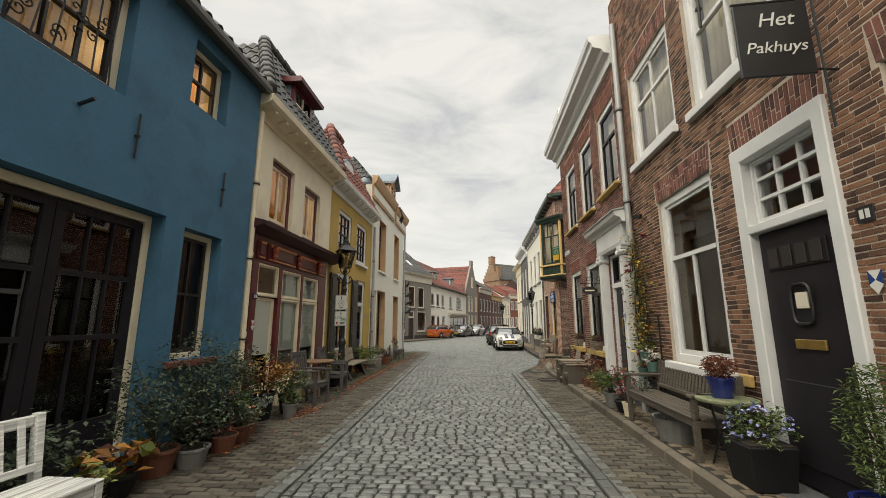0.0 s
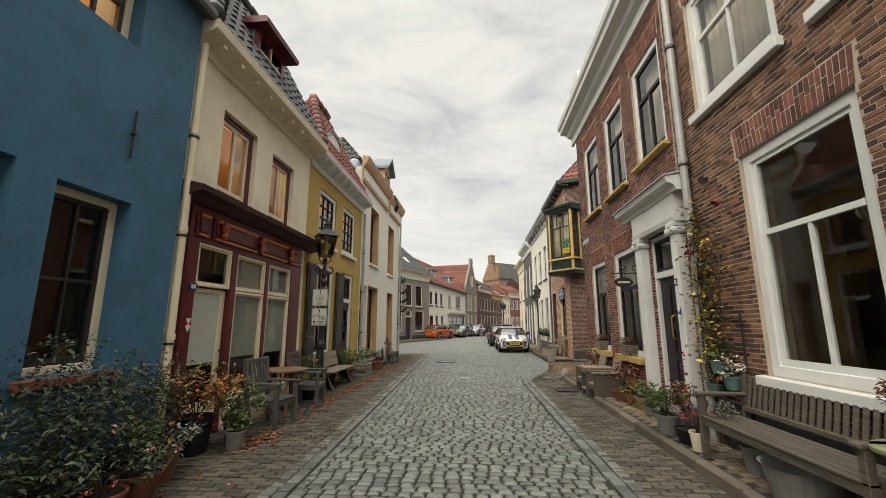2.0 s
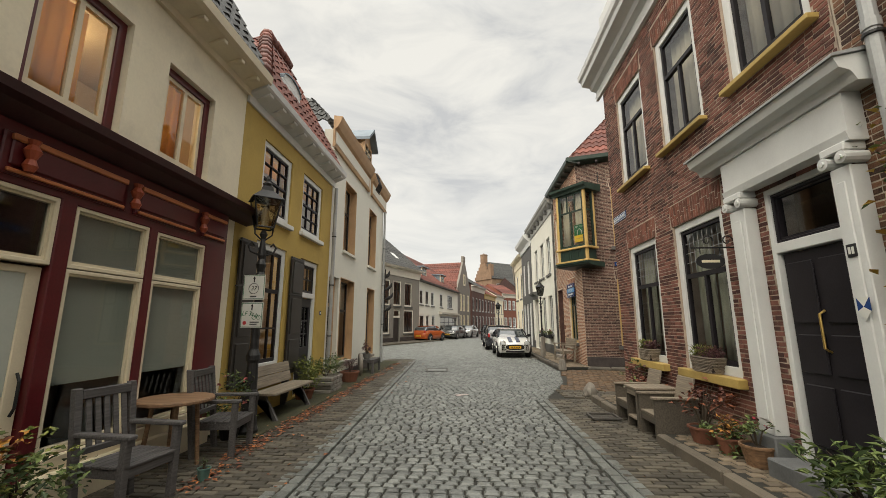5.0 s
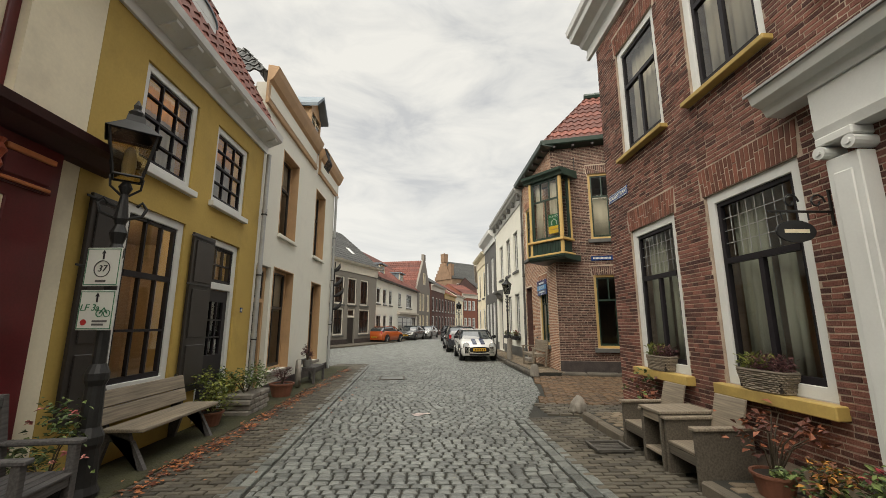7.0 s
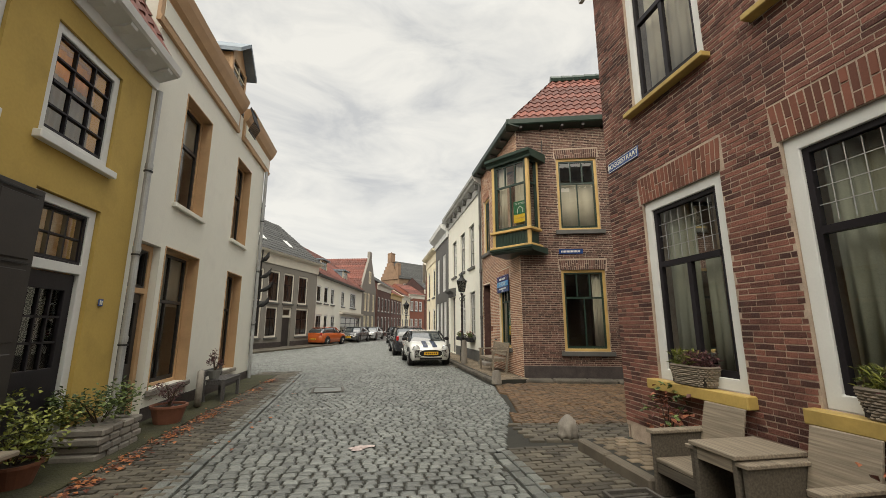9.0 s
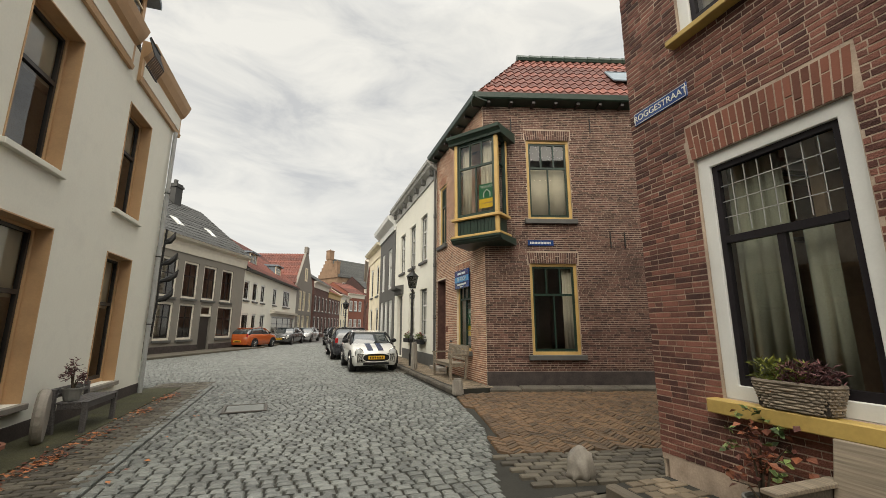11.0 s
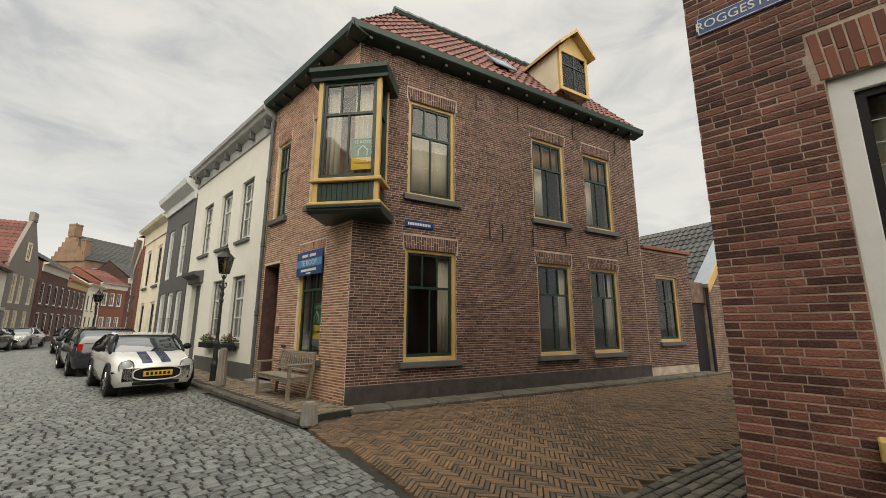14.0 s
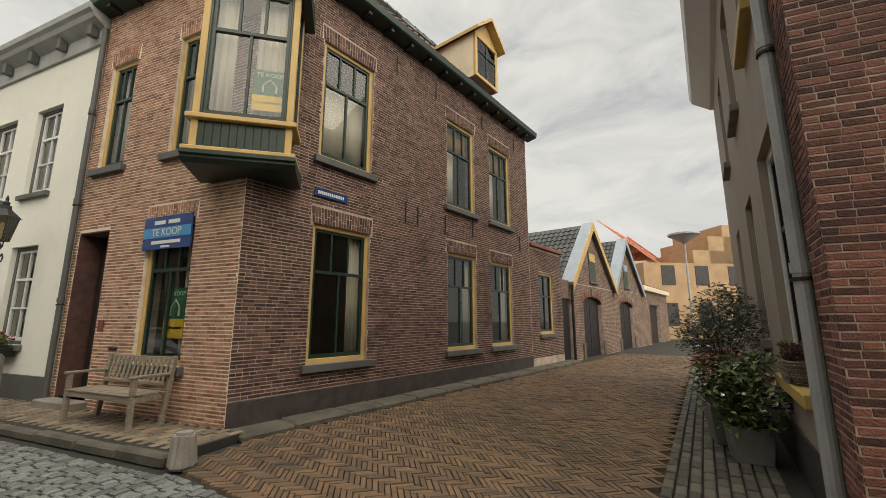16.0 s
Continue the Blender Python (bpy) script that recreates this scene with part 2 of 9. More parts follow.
# ---- mesh helpers ----
def part(name, bm, mat, parent=None, label="", smooth=False):
    """Link a bmesh as one mesh object, under a thing or part if given."""
    me = bpy.data.meshes.new(name)
    bm.to_mesh(me)
    bm.free()
    for mm in (mat if isinstance(mat, (list, tuple)) else [mat]):
        me.materials.append(M[mm] if isinstance(mm, str) else mm)
    if smooth:
        me.polygons.foreach_set("use_smooth", [True] * len(me.polygons))
    ob = new(name, me)
    if parent:
        ob.parent = parent
    if label:
        ob["label"] = label
    return ob


def raw(name, verts, faces, mat, parent=None, label="", smooth=False):
    me = bpy.data.meshes.new(name)
    me.from_pydata(verts, [], faces)
    me.materials.append(M[mat])
    if smooth:
        me.polygons.foreach_set("use_smooth", [True] * len(me.polygons))
    ob = new(name, me)
    if parent:
        ob.parent = parent
    if label:
        ob["label"] = label
    return ob


def thing(name, m, label, category, group="", kind=""):
    ob = new(name)
    ob.matrix_world = m
    ob.empty_display_size = 0.1
    return tagged(ob, label, category, group, kind)


def box(bm, x0, x1, y0, y1, z0, z1, m=None):
    p = [(x0, y0, z0), (x1, y0, z0), (x1, y1, z0), (x0, y1, z0), (x0, y0, z1), (x1, y0, z1), (x1, y1, z1), (x0, y1, z1)]
    v = [bm.verts.new(m @ Vector(q) if m else q) for q in p]
    for f in ((0, 3, 2, 1), (4, 5, 6, 7), (0, 1, 5, 4), (1, 2, 6, 5), (2, 3, 7, 6), (3, 0, 4, 7)):
        bm.faces.new([v[i] for i in f])
    return v


def bevel(bm, w=0.006, seg=1):
    bmesh.ops.bevel(bm, geom=list(bm.edges), offset=w, segments=seg, affect="EDGES", clamp_overlap=True)
    return bm


def bbox(x0, x1, y0, y1, z0, z1, w=0.006):
    bm = bmesh.new()
    box(bm, x0, x1, y0, y1, z0, z1)
    return bevel(bm, w)


def ring(bm, c, ax, r, seg, ex=None):
    ax = Vector(ax).normalized()
    ex = Vector(ex) if ex else ax.orthogonal().normalized()
    ey = ax.cross(ex)
    return [bm.verts.new(Vector(c) + r * (math.cos(2 * math.pi * i / seg) * ex + math.sin(2 * math.pi * i / seg) * ey)) for i in range(seg)]


def skin(bm, a, b):
    k = len(a)
    for i in range(k):
        bm.faces.new((a[i], a[(i + 1) % k], b[(i + 1) % k], b[i]))


def tube(bm, pts, r, seg=8, cap=True):
    """A round bar along points; r is one radius or one for each point."""
    pts = [Vector(p) for p in pts]
    rs = r if isinstance(r, (list, tuple)) else [r] * len(pts)
    rings, ex = [], None
    for i, p in enumerate(pts):
        d = (pts[min(i + 1, len(pts) - 1)] - pts[max(i - 1, 0)]).normalized()
        ex = d.orthogonal().normalized() if ex is None else (ex - ex.dot(d) * d).normalized()
        rings.append(ring(bm, p, d, rs[i], seg, ex))
    for a, b in zip(rings, rings[1:]):
        skin(bm, a, b)
    if cap:
        bm.faces.new(list(reversed(rings[0])))
        bm.faces.new(rings[-1])
    return bm


def lathe(bm, prof, c=(0, 0, 0), seg=16):
    """A turned body from (radius, height) rows about the z axis."""
    rings = [ring(bm, (c[0], c[1], c[2] + z), (0, 0, 1), max(r, 0.0005), seg, (1, 0, 0)) for r, z in prof]
    for a, b in zip(rings, rings[1:]):
        skin(bm, a, b)
    bm.faces.new(list(reversed(rings[0])))
    bm.faces.new(rings[-1])
    return bm


def extrude_profile(bm, prof, x0, x1, ends=True):
    """A moulding: profile of (y, z) points, counted round, drawn along x."""
    a = [bm.verts.new((x0, y, z)) for y, z in prof]
    b = [bm.verts.new((x1, y, z)) for y, z in prof]
    skin(bm, a, b)
    if ends:
        bm.faces.new(list(reversed(a)))
        bm.faces.new(b)
    bmesh.ops.recalc_face_normals(bm, faces=bm.faces)
    return bm


# ---- building helpers: x along the wall to the viewer's right, y inward, z up ----
def wall_bm(x0, x1, z0, z1, thick, holes):
    bm = bmesh.new()
    xs = sorted({x0, x1, *[h[0] for h in holes], *[h[1] for h in holes]})
    zs = sorted({z0, z1, *[h[2] for h in holes], *[h[3] for h in holes]})
    xs, zs = [x for x in xs if x0 <= x <= x1], [z for z in zs if z0 <= z <= z1]
    solid = {}
    for i in range(len(xs) - 1):
        for j in range(len(zs) - 1):
            cx, cz = (xs[i] + xs[i + 1]) / 2, (zs[j] + zs[j + 1]) / 2
            solid[i, j] = not any(h[0] < cx < h[1] and h[2] < cz < h[3] for h in holes)
    vd = {}

    def v(i, j, k):
        if (i, j, k) not in vd:
            vd[i, j, k] = bm.verts.new((xs[i], k * thick, zs[j]))
        return vd[i, j, k]

    for (i, j), s in solid.items():
        if not s:
            continue
        bm.faces.new((v(i, j, 0), v(i + 1, j, 0), v(i + 1, j + 1, 0), v(i, j + 1, 0)))
        bm.faces.new((v(i, j + 1, 1), v(i + 1, j + 1, 1), v(i + 1, j, 1), v(i, j, 1)))
        if not solid.get((i - 1, j)):
            bm.faces.new((v(i, j, 1), v(i, j, 0), v(i, j + 1, 0), v(i, j + 1, 1)))
        if not solid.get((i + 1, j)):
            bm.faces.new((v(i + 1, j, 0), v(i + 1, j, 1), v(i + 1, j + 1, 1), v(i + 1, j + 1, 0)))
        if not solid.get((i, j - 1)):
            bm.faces.new((v(i, j, 1), v(i + 1, j, 1), v(i + 1, j, 0), v(i, j, 0)))
        if not solid.get((i, j + 1)):
            bm.faces.new((v(i, j + 1, 0), v(i + 1, j + 1, 0), v(i + 1, j + 1, 1), v(i, j + 1, 1)))
    return bm


UNIT = {}


def brick_mesh(w, h, d, mat, key):
    if key not in UNIT:
        bm = bmesh.new()
        box(bm, 0, w, -d, 0.004, 0, h)
        bevel(bm, 0.003)
        me = bpy.data.meshes.new("brick")
        bm.to_mesh(me)
        bm.free()
        me.materials.append(M[mat])
        UNIT[key] = me
    return UNIT[key]


LATER = []


def brickwork(wall, x0, x1, z0, z1, holes, mat, archmat="brickarch", arches=(), single=None, course=0.0512, length=0.17, seed=1, hj=0.0085, vj=0.0045):
    """Running bond proud of the mortar face: the single zone as parts, the rest joined. Flat gauged arches over openings."""
    rng = random.Random(seed)
    block = list(holes) + [(a[0] - 0.055, a[1] + 0.055, a[2], a[2] + a[3]) for a in arches]
    verts, faces, lone = [], [], []
    nz = int((z1 - z0) / course)
    for j in range(nz):
        zb = z0 + j * course
        zt = zb + course - hj
        gaps = sorted((h[0], h[1]) for h in block if h[2] < zt and h[3] > zb)
        x = x0 - (0 if j % 2 else length / 2)
        cells = []
        while x < x1:
            ln = length if rng.random() > 0.3 else length * 0.55
            a, b = max(x, x0), min(x + ln - vj * rng.uniform(0.7, 1.3), x1)
            x += ln
            segs = [(a, b)]
            for g0, g1 in gaps:
                nxt = []
                for s0, s1 in segs:
                    if g1 <= s0 or g0 >= s1:
                        nxt.append((s0, s1))
                    else:
                        if g0 - s0 > 0.02:
                            nxt.append((s0, g0 - 0.004))
                        if s1 - g1 > 0.02:
                            nxt.append((g1 + 0.004, s1))
                segs = nxt
            cells += [s for s in segs if s[1] - s[0] > 0.025]
        for a, b in cells:
            if single and single[0] <= a and b <= single[1] and single[2] <= zb <= single[3] and abs(b - a - length + vj) < 0.003 and len(lone) < 295:
                lone.append((a, zb))
                continue
            d = 0.0025 + rng.random() * 0.004
            t = rng.uniform(-0.002, 0.002)
            k = len(verts)
            e = 0.003
            zo, zh = rng.uniform(-0.0022, 0.0022), rng.uniform(-0.003, 0.0015)
            verts += [(a, 0.002, zb + zo), (b, 0.002, zb - zo), (b, 0.002, zt + zh), (a, 0.002, zt + zo),
                      (a + e, -d - t, zb + e + zo), (b - e, -d + t, zb + e - zo), (b - e, -d + t, zt - e + zh), (a + e, -d - t, zt - e + zo)]
            faces += [(k + 4, k + 5, k + 6, k + 7), (k, k + 1, k + 5, k + 4), (k + 1, k + 2, k + 6, k + 5), (k + 2, k + 3, k + 7, k + 6), (k + 3, k, k + 4, k + 7)]
    tagged(raw("bricks", verts, faces, mat, wall), kind="stuff")
    verts, faces = [], []
    for ax0, ax1, az, ah in arches:
        n = max(4, int((ax1 - ax0 + 0.1) / 0.058))
        mid = (ax0 + ax1) / 2
        for i in range(n):
            q0, q1 = i / n, (i + 1) / n
            b0, b1 = ax0 - 0.02 + (ax1 - ax0 + 0.04) * q0, ax0 - 0.02 + (ax1 - ax0 + 0.04) * q1 - 0.008
            t0, t1 = ax0 - 0.05 + (ax1 - ax0 + 0.10) * q0, ax0 - 0.05 + (ax1 - ax0 + 0.10) * q1 - 0.008
            parts_z = (az, az + ah) if rng.random() < 0.4 else None
            cut = az + ah * rng.choice((0.35, 0.5, 0.65))
            for za, zb2 in ((az, cut - 0.008), (cut, az + ah - 0.006)):
                f0, f1 = (za - az) / ah, (zb2 - az) / ah
                xa0, xb0 = b0 + (t0 - b0) * f0, b1 + (t1 - b1) * f0
                xa1, xb1 = b0 + (t0 - b0) * f1, b1 + (t1 - b1) * f1
                d = 0.003 + rng.random() * 0.004
                k = len(verts)
                e = 0.004
                verts += [(xa0, 0.002, za), (xb0, 0.002, za), (xb1, 0.002, zb2), (xa1, 0.002, zb2),
                          (xa0 + e, -d, za + e), (xb0 - e, -d, za + e), (xb1 - e, -d, zb2 - e), (xa1 + e, -d, zb2 - e)]
                faces += [(k + 4, k + 5, k + 6, k + 7), (k, k + 1, k + 5, k + 4), (k + 1, k + 2, k + 6, k + 5), (k + 2, k + 3, k + 7, k + 6), (k + 3, k, k + 4, k + 7)]
    if verts:
        tagged(raw("arch_bricks", verts, faces, archmat, wall), kind="stuff")
    if lone:
        LATER.append((wall, brick_mesh(length - vj, course - hj, 0.0045, mat, mat), lone))


def window(house, x0, x1, z0, z1, frame_mat="whitepaint", sash_mat="whitepaint", recess=0.1, fw=0.09, mull=(), trans=(), lower=None,
           sill_mat=None, sill=(0.06, 0.07, 0.04), sw=0.045, label="", glass_mat="glass", upper_bars=(), name="window", bars=0.028, top_z=None):
    """A window: outer frame, sash with mullions and transoms at given fractions, pane and sill."""
    yf = recess
    bm = wall_bm(x0, x1, z0, z1, 0.1, [(x0 + fw, x1 - fw, z0 + fw, z1 - fw)])
    for v in bm.verts:
        v.co.y += yf - 0.02
    bevel(bm, 0.006)
    w = part(name, bm, frame_mat, house, label)
    ix0, ix1, iz0, iz1 = x0 + fw, x1 - fw, z0 + fw, z1 - fw
    bm = bmesh.new()
    ys, ye = yf + 0.005, yf + 0.055
    for a in ((ix0, ix0 + sw, iz0, iz1), (ix1 - sw, ix1, iz0, iz1), (ix0 + sw, ix1 - sw, iz1 - sw, iz1), (ix0 + sw, ix1 - sw, iz0, iz0 + sw * 1.4)):
        box(bm, a[0], a[1], ys, ye, a[2], a[3])
    zt = [iz0 + (iz1 - iz0) * t[0] for t in trans]
    for (f, h), z in zip(trans, zt):
        box(bm, ix0 + sw, ix1 - sw, ys - 0.008, ye, z - h / 2, z + h / 2)
    top = iz1 if lower is None else iz0 + (iz1 - iz0) * lower
    for f in mull:
        xm = ix0 + (ix1 - ix0) * f
        box(bm, xm - bars / 2, xm + bars / 2, ys, ye - 0.005, iz0 + sw * 1.4, top - (sw if lower is None else 0))
    for f in upper_bars:
        xm = ix0 + (ix1 - ix0) * f
        box(bm, xm - bars / 2, xm + bars / 2, ys, ye - 0.005, top, iz1 - sw)
    part("sash", bm, sash_mat, w)
    bm = bmesh.new()
    bm.faces.new([bm.verts.new(q) for q in ((ix0 + 0.01, yf + 0.03, iz0 + 0.01), (ix1 - 0.01, yf + 0.03, iz0 + 0.01), (ix1 - 0.01, yf + 0.03, iz1 - 0.01), (ix0 + 0.01, yf + 0.03, iz1 - 0.01))])
    p = part("pane", bm, glass_mat, w)
    p.visible_shadow = False
    if sill_mat:
        part("sill", bbox(x0 - sill[1], x1 + sill[1], -sill[0], yf, z0 - sill[2] - 0.03, z0 - 0.001, 0.008), sill_mat, w)
    return w


def drape(m, x0, x1, z0, z1, y, mat="curtain", folds=0.09, amp=0.025, label="pale curtain hanging inside a window", name="curtain"):
    """A hanging cloth in soft folds."""
    n = max(8, int((x1 - x0) / folds * 6))
    v, f = [], []
    ph = x0 * 3.1
    for i in range(n + 1):
        x = x0 + (x1 - x0) * i / n
        o = amp * math.sin(x / folds * 6.28 + ph) + amp * 0.5 * math.sin(x / folds * 2.4 + 1)
        v += [(x, y + o, z0), (x, y + o * 0.7, z1)]
    for i in range(n):
        f.append((2 * i, 2 * i + 2, 2 * i + 3, 2 * i + 1))
    ob = raw(name, v, f, mat, None, "", True)
    ob.matrix_world = m
    mod = ob.modifiers.new("thickness", "SOLIDIFY")
    mod.thickness = 0.004
    return tagged(ob, label, name)


def slope(bm, p0, p1, r0, r1, tile=0.24, course=0.32, amp=0.028, samples=6, cap=0.0):
    """A roof slope of wavy tiles in stepped courses between an eave line p0 p1 and a ridge line r0 r1."""
    p0, p1, r0, r1 = map(Vector, (p0, p1, r0, r1))
    e = (p1 - p0).normalized()
    L = (p1 - p0).length
    up = (r0 - p0) - (r0 - p0).dot(e) * e
    H = up.length
    up = up.normalized()
    nrm = e.cross(up).normalized()
    a_r0, a_r1 = (r0 - p0).dot(e), (r1 - p0).dot(e)
    n = max(2, int(L / tile * samples))
    rows = max(1, int(H / course))
    for k in range(rows):
        s0, s1 = k / rows, (k + 1) / rows
        prev = None
        for i in range(n + 1):
            a = L * i / n
            cols = []
            wv = amp * math.sin(a / tile * 6.283)
            for s, lift in ((s0, 0.035), (s1, 0.008)):
                aa = min(max(a, a_r0 * s), L + (a_r1 - L) * s)
                cols.append(p0 + e * aa + up * (H * s) + nrm * (wv + lift))
            cols.insert(0, cols[0] - nrm * 0.04)
            if prev and (cols[1] - prev[1][0]).length + (cols[2] - prev[1][1]).length > 0.004:
                vs = [bm.verts.new(c) for c in cols]
                pv = prev[0] or [bm.verts.new(c) for c in prev[2]]
                bm.faces.new((pv[0], vs[0], vs[1], pv[1]))
                if (cols[2] - prev[1][1]).length > 1e-5:
                    bm.faces.new((pv[1], vs[1], vs[2], pv[2]))
                else:
                    bm.faces.new((pv[1], vs[1], vs[2]))
                prev = (vs, (cols[1], cols[2]), cols)
            else:
                prev = (None, (cols[1], cols[2]), cols)
    return bm


def caps(bm, a, b, r=0.11, ln=0.38):
    """Ridge tiles along a line, each a flared half-round over the next."""
    a, b = Vector(a), Vector(b)
    n = max(1, int((b - a).length / ln))
    for i in range(n):
        q0, q1 = a.lerp(b, i / n), a.lerp(b, (i + 1.12) / n)
        tube(bm, [q0, q1], [r * 1.12, r * 0.92], 8)
    return bm


def shell(house, x0, x1, h, depth, mat, floor_z=None, thick=0.28, sides=(True, True)):
    """Back and side walls, storey floor and loft floor behind a front wall."""
    bm = bmesh.new()
    box(bm, x0, x1, depth, depth + 0.25, -0.1, h)
    part("back_wall", bm, mat, house)
    for k, (a, b) in enumerate(((x0, x0 + 0.22), (x1 - 0.22, x1))):
        if sides[k]:
            bm = bmesh.new()
            box(bm, a, b, thick + 0.002, depth - 0.002, -0.1, h)
            part("side_wall", bm, mat, house)
    for z in ([floor_z] if floor_z else []) + [h - 0.2]:
        bm = bmesh.new()
        box(bm, x0 + 0.23, x1 - 0.23, thick + 0.004, depth - 0.004, z - 0.1, z + 0.1)
        part("storey_floor", bm, "inner", house)
    for zz0, zz1 in ((0, (floor_z or h) - 0.11), ((floor_z or h) + 0.11, h - 0.31)):
        if zz1 - zz0 > 1:
            bm = bmesh.new()
            box(bm, x0 + 0.24, x1 - 0.24, thick + 1.9, thick + 2.0, zz0, zz1)
            part("inner_wall", bm, mat, house)


def at(x, y, rz, z=0.0):
    return pose(x, y, z, 0, 0, rz)


# ---- ground ----
bm = bmesh.new()
box(bm, -400, 400, -300, 500, -0.6, -0.035)
tagged(part("ground", bm, "asphalt"), "grey street ground reaching to the horizon", "ground", kind="structure")


def left_line(y):
    return -1.70 - 0.043 * y


def right_line(y):
    return 1.24 - 0.0165 * y if y < 12.9 else min(1.2 + 0.37 * (y - 12.9), 2.09 + 0.18 * (y - 15.3))


def blocks(name, rects, mat, lift, parent, size_key, lone_zone=None, taper=0.012, seed=3, label=""):
    """Paving pieces: rects of (cx, cy, length, width, turn); bevelled tops a little uneven. Pieces in the zone are parts of their own."""
    rng = random.Random(seed)
    verts, faces, n_lone = [], [], 0
    for cx, cy, ln, wd, rot in rects:
        dz = rng.uniform(-0.005, 0.005)
        c, s = math.cos(rot), math.sin(rot)
        j = rng.uniform(-0.03, 0.03)
        if lone_zone and n_lone < 295 and lone_zone[0] < cx < lone_zone[1] and lone_zone[2] < cy < lone_zone[3]:
            n_lone += 1
            ln = round(ln, 2)
            key = (size_key, ln)
            if key not in UNIT:
                bm = bmesh.new()
                rings = []
                for z, f, wv in ((-0.05, 0.0, 0), (-taper * 0.7, 0.002, 0), (0.0, taper, 1)):
                    rings.append([bm.verts.new((sx * (ln / 2 - f), sy * (wd / 2 - f), z + wv * rng.uniform(-0.003, 0.003))) for sx, sy in ((-1, -1), (1, -1), (1, 1), (-1, 1))])
                skin(bm, rings[0], rings[1])
                skin(bm, rings[1], rings[2])
                bm.faces.new(rings[2])
                bmesh.ops.recalc_face_normals(bm, faces=bm.faces)
                me = bpy.data.meshes.new(size_key)
                bm.to_mesh(me)
                bm.free()
                me.materials.append(M[mat])
                UNIT[key] = me
            LATER.append((parent, UNIT[key], [(cx, cy, lift + dz, rot + j)]))
            continue
        k = len(verts)
        for z, f, wv in ((lift - 0.05, 0.0, 0), (lift - taper * 0.7 + dz, 0.002, 0), (lift + dz, taper, 1)):
            for sx, sy in ((-1, -1), (1, -1), (1, 1), (-1, 1)):
                px, py = sx * (ln / 2 - f), sy * (wd / 2 - f)
                verts.append((cx + px * c - py * s, cy + px * s + py * c, z + wv * (sx * j * 0.05 + sy * rng.uniform(-0.003, 0.003))))
        faces.append((k + 8, k + 9, k + 10, k + 11))
        for r in (0, 4):
            for i in range(4):
                faces.append((k + r + i, k + r + (i + 1) % 4, k + r + 4 + (i + 1) % 4, k + r + 4 + i))
    return tagged(raw(name, verts, faces, mat, parent, label), kind="stuff")


rng = random.Random(5)
road = part("road", bbox(-14, 3.4, -6, 46, -0.034, -0.028, 0.001), "joint")
tagged(road, "cobbled carriageway of worn grey stone setts", "road", kind="structure")
rects = []
y = -2.0
row = 0
while y < 46:
    pitch = 0.108 if y < 24 else 0.115
    xa = left_line(y) + 0.07 if y < 21.2 else max(-13.5, -2.6 - (y - 21.2) * 7)
    xb = right_line(y) - 0.07 if y < 12.9 else min(2.55, right_line(y))
    if y > 18.0:
        xb = 2.5
    x = xa
    while x < xb - 0.05:
        ln = rng.uniform(0.12, 0.168) if y < 24 else rng.uniform(0.13, 0.18)
        if x == xa:
            ln *= rng.uniform(0.5, 1.0)
        ln = min(ln, xb - x)
        wave = 0.022 * math.sin(1.25 * x + 0.35 * y) + 0.008 * math.sin(3.3 * x - 0.8 * y)
        rects.append((x + ln / 2, y + wave + rng.uniform(-0.007, 0.007), ln - 0.02, pitch - 0.021, 0.03 * math.cos(1.25 * x + 0.35 * y) + 0.02 * math.cos(3.3 * x - 0.8 * y) + rng.uniform(-0.03, 0.03)))
        x += ln
    y += pitch
blocks("setts", rects, "cobble", 0.0, road, "sett", (-0.9, 0.7, 13.6, 16.6), 0.02)
# border rows of setts along both sides of the carriageway
rects = []
for yy in np.arange(-2, 21.0, 0.19):
    rects.append((left_line(yy), yy + rng.uniform(-0.005, 0.005), 0.115, 0.175, 0.043 + rng.uniform(-0.02, 0.02)))
    rects.append((left_line(yy) - 0.125, yy + 0.09 + rng.uniform(-0.005, 0.005), 0.11, 0.175, 0.043 + rng.uniform(-0.02, 0.02)))
for yy in np.arange(-2, 12.8, 0.19):
    rects.append((right_line(yy), yy + rng.uniform(-0.005, 0.005), 0.115, 0.175, 0.02 + rng.uniform(-0.02, 0.02)))
    rects.append((right_line(yy) + 0.125, yy + 0.09 + rng.uniform(-0.005, 0.005), 0.11, 0.175, 0.02 + rng.uniform(-0.02, 0.02)))
blocks("border_setts", rects, "cobble", 0.004, road, "border")

# left pavement of narrow clinkers
pav = part("pavement", bbox(-3.76, -1.72, -6, 21.0, -0.036, -0.026, 0.001), "joint")
tagged(pav, "dark mossy clinker pavement with fallen leaves", "pavement", kind="structure")
rects = []
y = -2.0
row = 0
while y < 21.9:
    x = -3.9 + (row % 2) * 0.11
    while x < left_line(y) - 0.16:
        if x > -3.72 or y > 6.0:
            rects.append((x + 0.1, y + rng.uniform(-0.004, 0.004), 0.2, 0.072, rng.uniform(-0.03, 0.03)))
        x += 0.213
    y += 0.084
    row += 1
blocks("clinkers", rects, "paver", 0.006, pav, "clinker", (-3.0, -2.2, 10.0, 12.0), 0.008)
# right pavement strip
pavr = part("pavement", bbox(1.0, 2.9, -6, 12.9, -0.037, -0.0265, 0.001), "joint")
tagged(pavr, "narrow strip of dark clinker paving beside the raised stoop", "pavement", kind="structure")
rects = []
y = -2.0
row = 0
